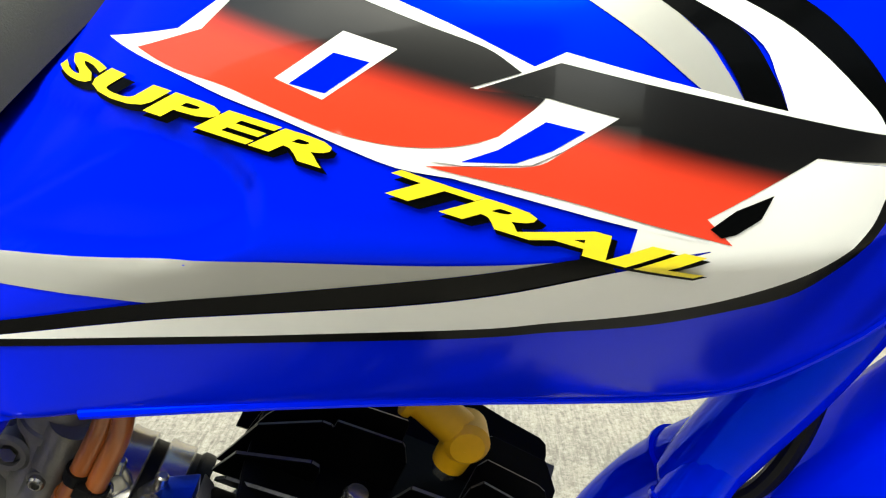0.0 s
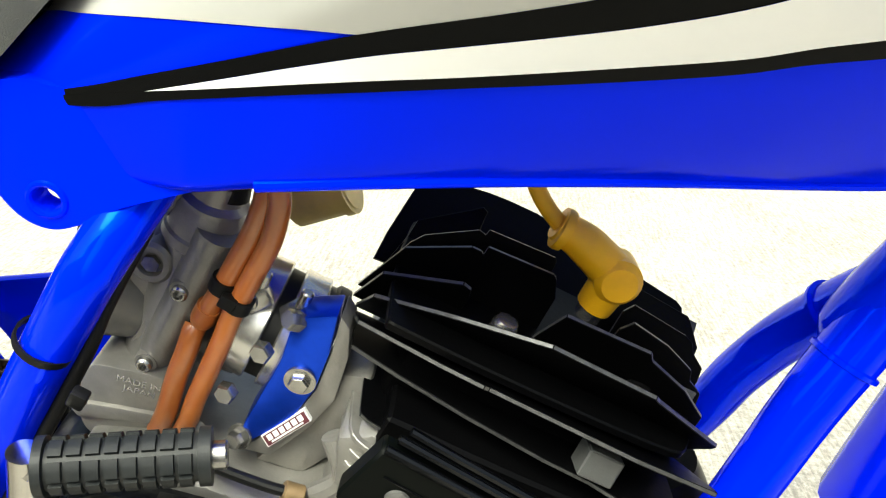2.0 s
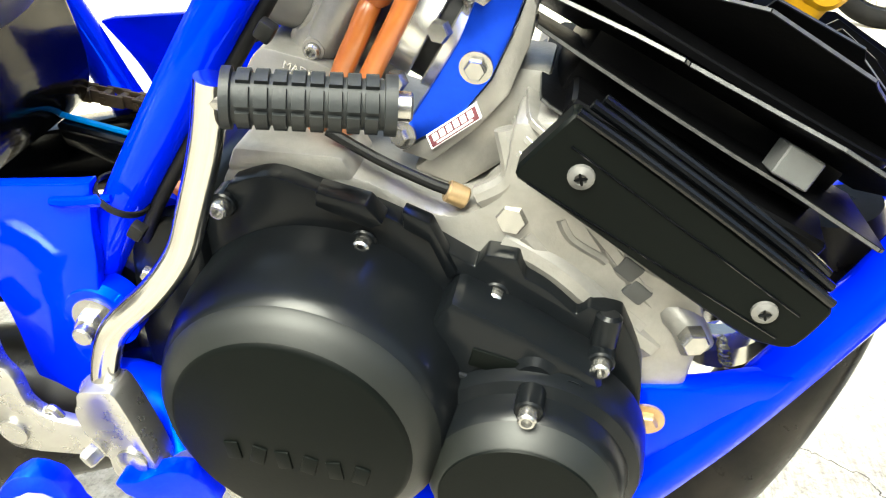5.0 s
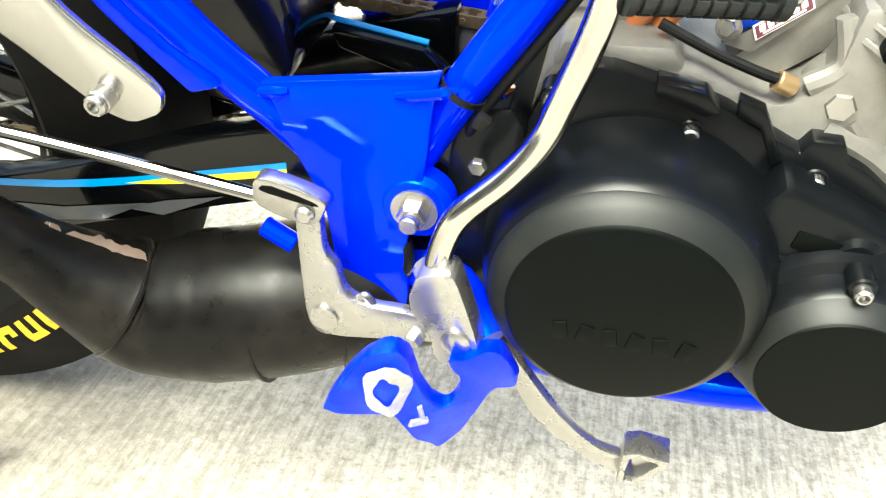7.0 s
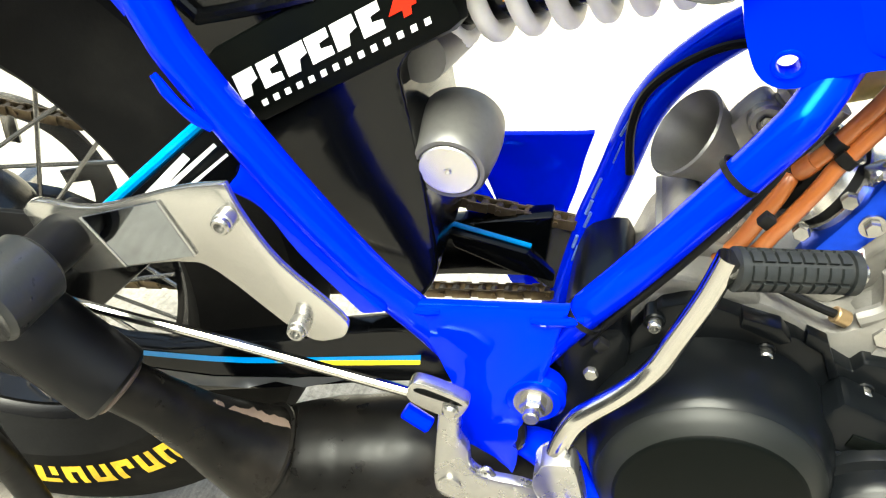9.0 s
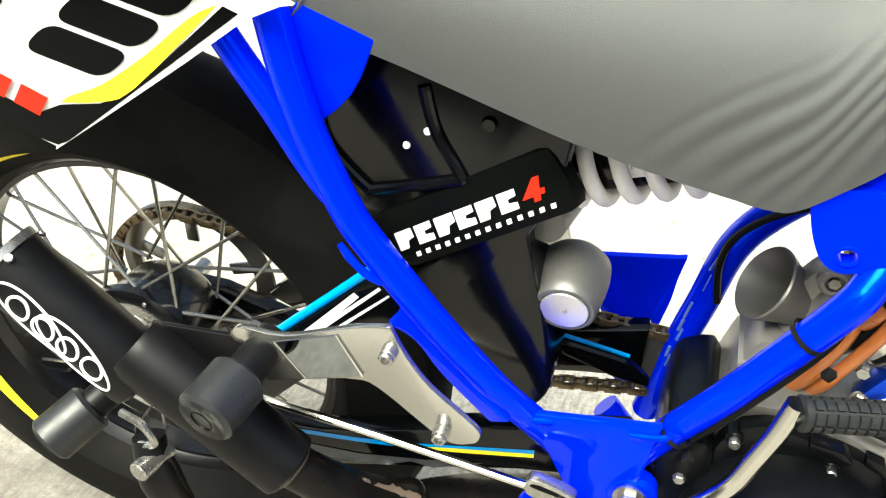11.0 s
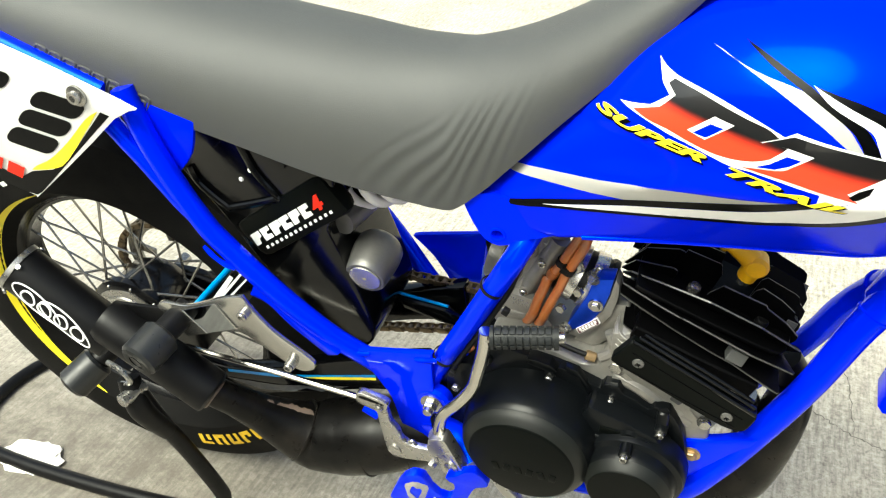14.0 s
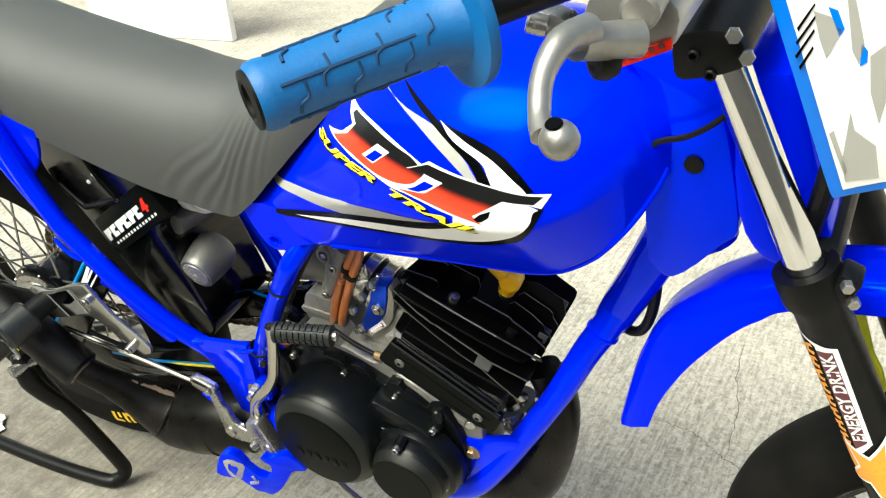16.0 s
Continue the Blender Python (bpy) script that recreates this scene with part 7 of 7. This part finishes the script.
build_mudguard()
NP_FRONT = [(.262, 1.105, 1), (.2922, 1.0245), (.340, .8935), (.3485, .8735, 1), (.382, .8886), (.52, .945), (.50, 1.12, 1)]
num = part("front_number_plate", prism(smooth_outline(NP_FRONT, 3), -.094, -.080, .003), PLATE_BLUE, bike, "light blue framed number plate with white and silver print")
part("plate_face", prism(smooth_outline([(.276, 1.10, 1), (.303, 1.0251), (.3485, .9000), (.3545, .8838, 1), (.381, .8958), (.51, .950), (.49, 1.11, 1)], 3), -.0955, -.0935, .0005), WHITE, num)
for pts, m in (([(.3204, 1.0209), (.3311, 1.0176), (.3391, 1.0083), (.3317, .9875), (.326, 1.0014)], SILVER_PRINT), ([(.3290, 1.024), (.3350, 1.022), (.3405, 1.0095), (.3380, 1.004)], PLATE_BLUE),
               ([(.351, .9095), (.3516, .9488), (.3560, .935), (.371, .9243), (.3764, .8992), (.355, .8921)], SILVER_PRINT), ([(.3398, 1.0296), (.3448, 1.0299), (.3538, .9995), (.3523, .9852), (.3469, .9949)], SILVER_PRINT),
               ([(.3582, .9918), (.3663, 1.0004), (.3723, .9599), (.3703, .9423), (.3620, .9650)], SILVER_PRINT), ([(.3520, 1.000), (.3565, .995), (.3570, .987), (.3530, .984)], PLATE_BLUE),
               ([(.3111, 1.0084), (.3202, 1.0260), (.3210, 1.0250), (.3122, 1.0060)], BLACK_PRINT), ([(.3113, .9980), (.3216, 1.0180), (.3224, 1.0165), (.3124, .9960)], BLACK_PRINT),
               ([(.3118, .9880), (.3216, 1.0080), (.3224, 1.0065), (.3130, .9860)], BLACK_PRINT), ([(.3150, .9800), (.3222, .9960), (.3230, .9940), (.3162, .9780)], BLACK_PRINT),
               ([(.3400, .9300), (.3425, .9330), (.3560, .9000), (.3540, .8970)], SILVER_PRINT)):
    part("print", prism(pts, -.0963, -.0953), m, num, smooth=False)
part("plate_strut", tube([(.345, -.085, .90), (.338, -.07, .85), (.33, -.06, .80)], .009, 10), BLACK_TUBE, num)

# ---- side number plate under the tail ----
NP = [(-.652, .851), (-.668, .826), (-.838, .704), (-.852, .698), (-.868, .702), (-1.02, .755), (-1.035, .775), (-.930, .945), (-.90, .950)]
np_ob = part("side_number_plate", prism(smooth_outline([(x, z) for x, z in NP], 3), -.133, -.129, .001), WHITE, bike, "white racing plate with black figures and a red bar")
FLAT2 = lambda x, z: .1334
decal("plate_base", [(-1.020, .7730), (-.9493, .7527), (-.8592, .7256), (-.8373, .7361), (-.7996, .7433), (-.7668, .7605), (-.6828, .834), (-.672, .830), (-.838, .7045), (-.850, .6985), (-.868, .702), (-1.02, .755)], BLACK_PRINT, 0, "black lower border", FLAT2, np_ob, .08)
decal("plate_line", smooth_outline([(-.6860, .835, 1), (-.7668, .7605), (-.7989, .7450), (-.836, .7385, 1), (-.8229, .7467), (-.7942, .7598), (-.7517, .7887), (-.7104, .8218)], 3), YELLOW, .0004, "yellow flash", FLAT2, np_ob, .08)
for k in range(3):
    w, h = Vector((.0655, -.0151)), Vector((.0952, .0766))
    o = Vector((-.8567, .7800)) + Vector((-.0930, .0310)) * k
    for n, (t0, t1) in enumerate(((0, .31), (.36, .66), (.71, 1))):
        loop = []
        for (cs, ct), a0 in (((.84, t0 + .12), -90), ((.84, t1 - .12), 0), ((.16, t1 - .12), 90), ((.16, t0 + .12), 180)):
            for j in range(5):
                a = radians(a0 + j * 22.5)
                q = o + w * (cs + .16 * math.cos(a)) + h * (ct + .12 * math.sin(a))
                loop.append((q.x, q.y))
        decal("figure_bar", loop, BLACK_PRINT, .0006, "black rounded bar", FLAT2, np_ob, .08)
for s in range(5):
    w, h = Vector((.0215, -.0085)), Vector((.013, .0175))
    o = Vector((-.9960, .7745)) + Vector((.0292, -.0105)) * s
    q = [o, o + w, o + w + h, o + h]
    decal("name_bar", [(v.x, v.y) for v in q], RED, .0020, "red bar", FLAT2, np_ob, .08)
part("plate_bolt", lathe([(0, 0), (.0125, 0), (.0125, .003), (.008, .004), (.0075, .009), (.004, .009), (.0035, .005), (0, .005)], (-.705, -.1335, .8535), segs=24), STEEL, np_ob, "steel bolt and washer")
part("plate_bobbin", rod((-.905, -.12, .925), (-.935, -.215, .905), .027, 28, bevel=.006), BLACK_RUBBER, bike, "black nylon bobbin")
part("tail_tube", tube([(-.70, -.10, .84), (-.85, -.10, .905), (-.97, -.08, .955)], .0125, 14), FRAME_BLUE, frame_root)
part("tail_tube", tube([(-.70, .10, .84), (-.85, .10, .905), (-.97, .08, .955)], .0125, 14), FRAME_BLUE, frame_root)
part("tail_panel", prism(smooth_outline([(-.66, .835, 1), (-.59, .81, 1), (-.61, .765), (-.645, .73, 1)], 3), -.100, -.094, .002), BLUE, frame_root, "blue tail side panel")

# ---- the stand ----
ST0 = bike.matrix_world @ Vector((-.800, -.172, .385))
stand = part("side_stand", tube([ST0 + Vector((0, .0, .0)), ST0 + Vector((.002, .025, -.08)), Vector((-.795, .347, .190)), Vector((-.791, .384, .080)), Vector((-.793, .396, .036)), Vector((-.806, .385, .018)), Vector((-.84, .373, .014)), Vector((-1.0, .362, .013)), Vector((-1.22, .362, .013)), Vector((-1.36, .380, .013)), Vector((-1.415, .44, .013)), Vector((-1.44, .53, .013)), Vector((-1.425, .62, .014)), Vector((-1.36, .70, .014)), Vector((-1.20, .78, .03)), Vector((-1.05, .72, .14)), Vector((-.94, .66, .30))], .0130, 16), BLACK_TUBE)
tagged(stand, "bent black steel tube stand propping the rear axle", "motorcycle stand")
part("stand_arm", tube([ST0 + Vector((-.01, 0, .02)), ST0 + Vector((.0, -.004, -.03)), ST0 + Vector((.003, .030, -.10))], [.016, .018, .0145], 14), BLACK_TUBE, stand)
part("stand_spool", rod(ST0 + Vector((.004, .01, .004)), ST0 + Vector((-.004, -.030, .0)), .0105, 18, bevel=.0015), ALU, stand, "bright metal spool")
part("stand_clip", tube([ST0 + Vector((-.03, -.01, .05)), ST0 + Vector((-.005, -.014, .045)), ST0 + Vector((.005, -.012, .025)), ST0 + Vector((-.012, -.012, .018))], .004, 8), ALU, stand)

# ---- loose things and background ----
def crumple(at, r, seed):
    random.seed(seed)
    bm = bmesh.new()
    bmesh.ops.create_icosphere(bm, subdivisions=3, radius=1.0)
    for v in bm.verts:
        n = noise.noise(v.co * 2.3 + Vector((seed, 0, 0)))
        v.co *= 1 + .5 * n
        v.co = Vector((v.co.x * r, v.co.y * r * .62, max(v.co.z, -.3) * r * .16 + r * .05))
    bmesh.ops.translate(bm, vec=at, verts=bm.verts)
    return bm


tagged(part("paper_scrap", crumple((-1.235, .385, 0.001), .065, 3), PAPER), "crumpled white paper on the concrete", "litter")
tagged(part("kerb", block((-1.0, 5.4, .06), (40, 1.2, .14), .012), CONCRETE_WALL), "pale concrete kerb along the yard", "kerb", kind="structure")
wall = part("wall_far", block((-1.0, 7.0, 1.4), (40, .2, 2.8), .01), CONCRETE_WALL)
tagged(wall, "pale rendered yard wall", "wall", kind="structure")
# two walls added behind the camera, never in view, to break up the reflected sky
tagged(part("wall_near", block((-11.4, -6.0, 2.3), (20, .25, 4.6), .01), UNSEEN_WALL), "unseen plain wall added behind the camera for reflections", "wall", kind="structure")
tagged(part("wall_side", block((10.8, -6.0, 1.6), (20, .25, 3.2), .01), UNSEEN_WALL), "unseen lower wall added behind the camera for reflections", "wall", kind="structure")
tagged(part("white_board", block((-3.36, 3.06, .42), (1.0, .05, .84), .012, (0, 0, 4)), WHITE), "white plastic board standing on the concrete", "board")
# added out of view: darkens what the near flanks reflect, cuts ground bounce
tagged(part("road", block((0, -3.85, .002), (60, 6.0, .012), .002), DARK_SHEET, smooth=False), "unseen dark sheet added to darken reflections and bounce light", "road", kind="structure")
parked = new("parked_motorcycle")
parked.matrix_world = pose(1.21, 4.42, .350, 0, 0, 4)
tagged(parked, "parked motorcycle of which only a slick-tyred wheel shows", "motorcycle")
ow = wheel("front_wheel", (0, 0, 0), .350, .268, .052, "spoked wheel with a slick tyre", parent=parked, turn=pose(0, 0, 0))
band(ow, .052, .268, .350, 283, 318, .296, .314, YELLOW, taper=False)
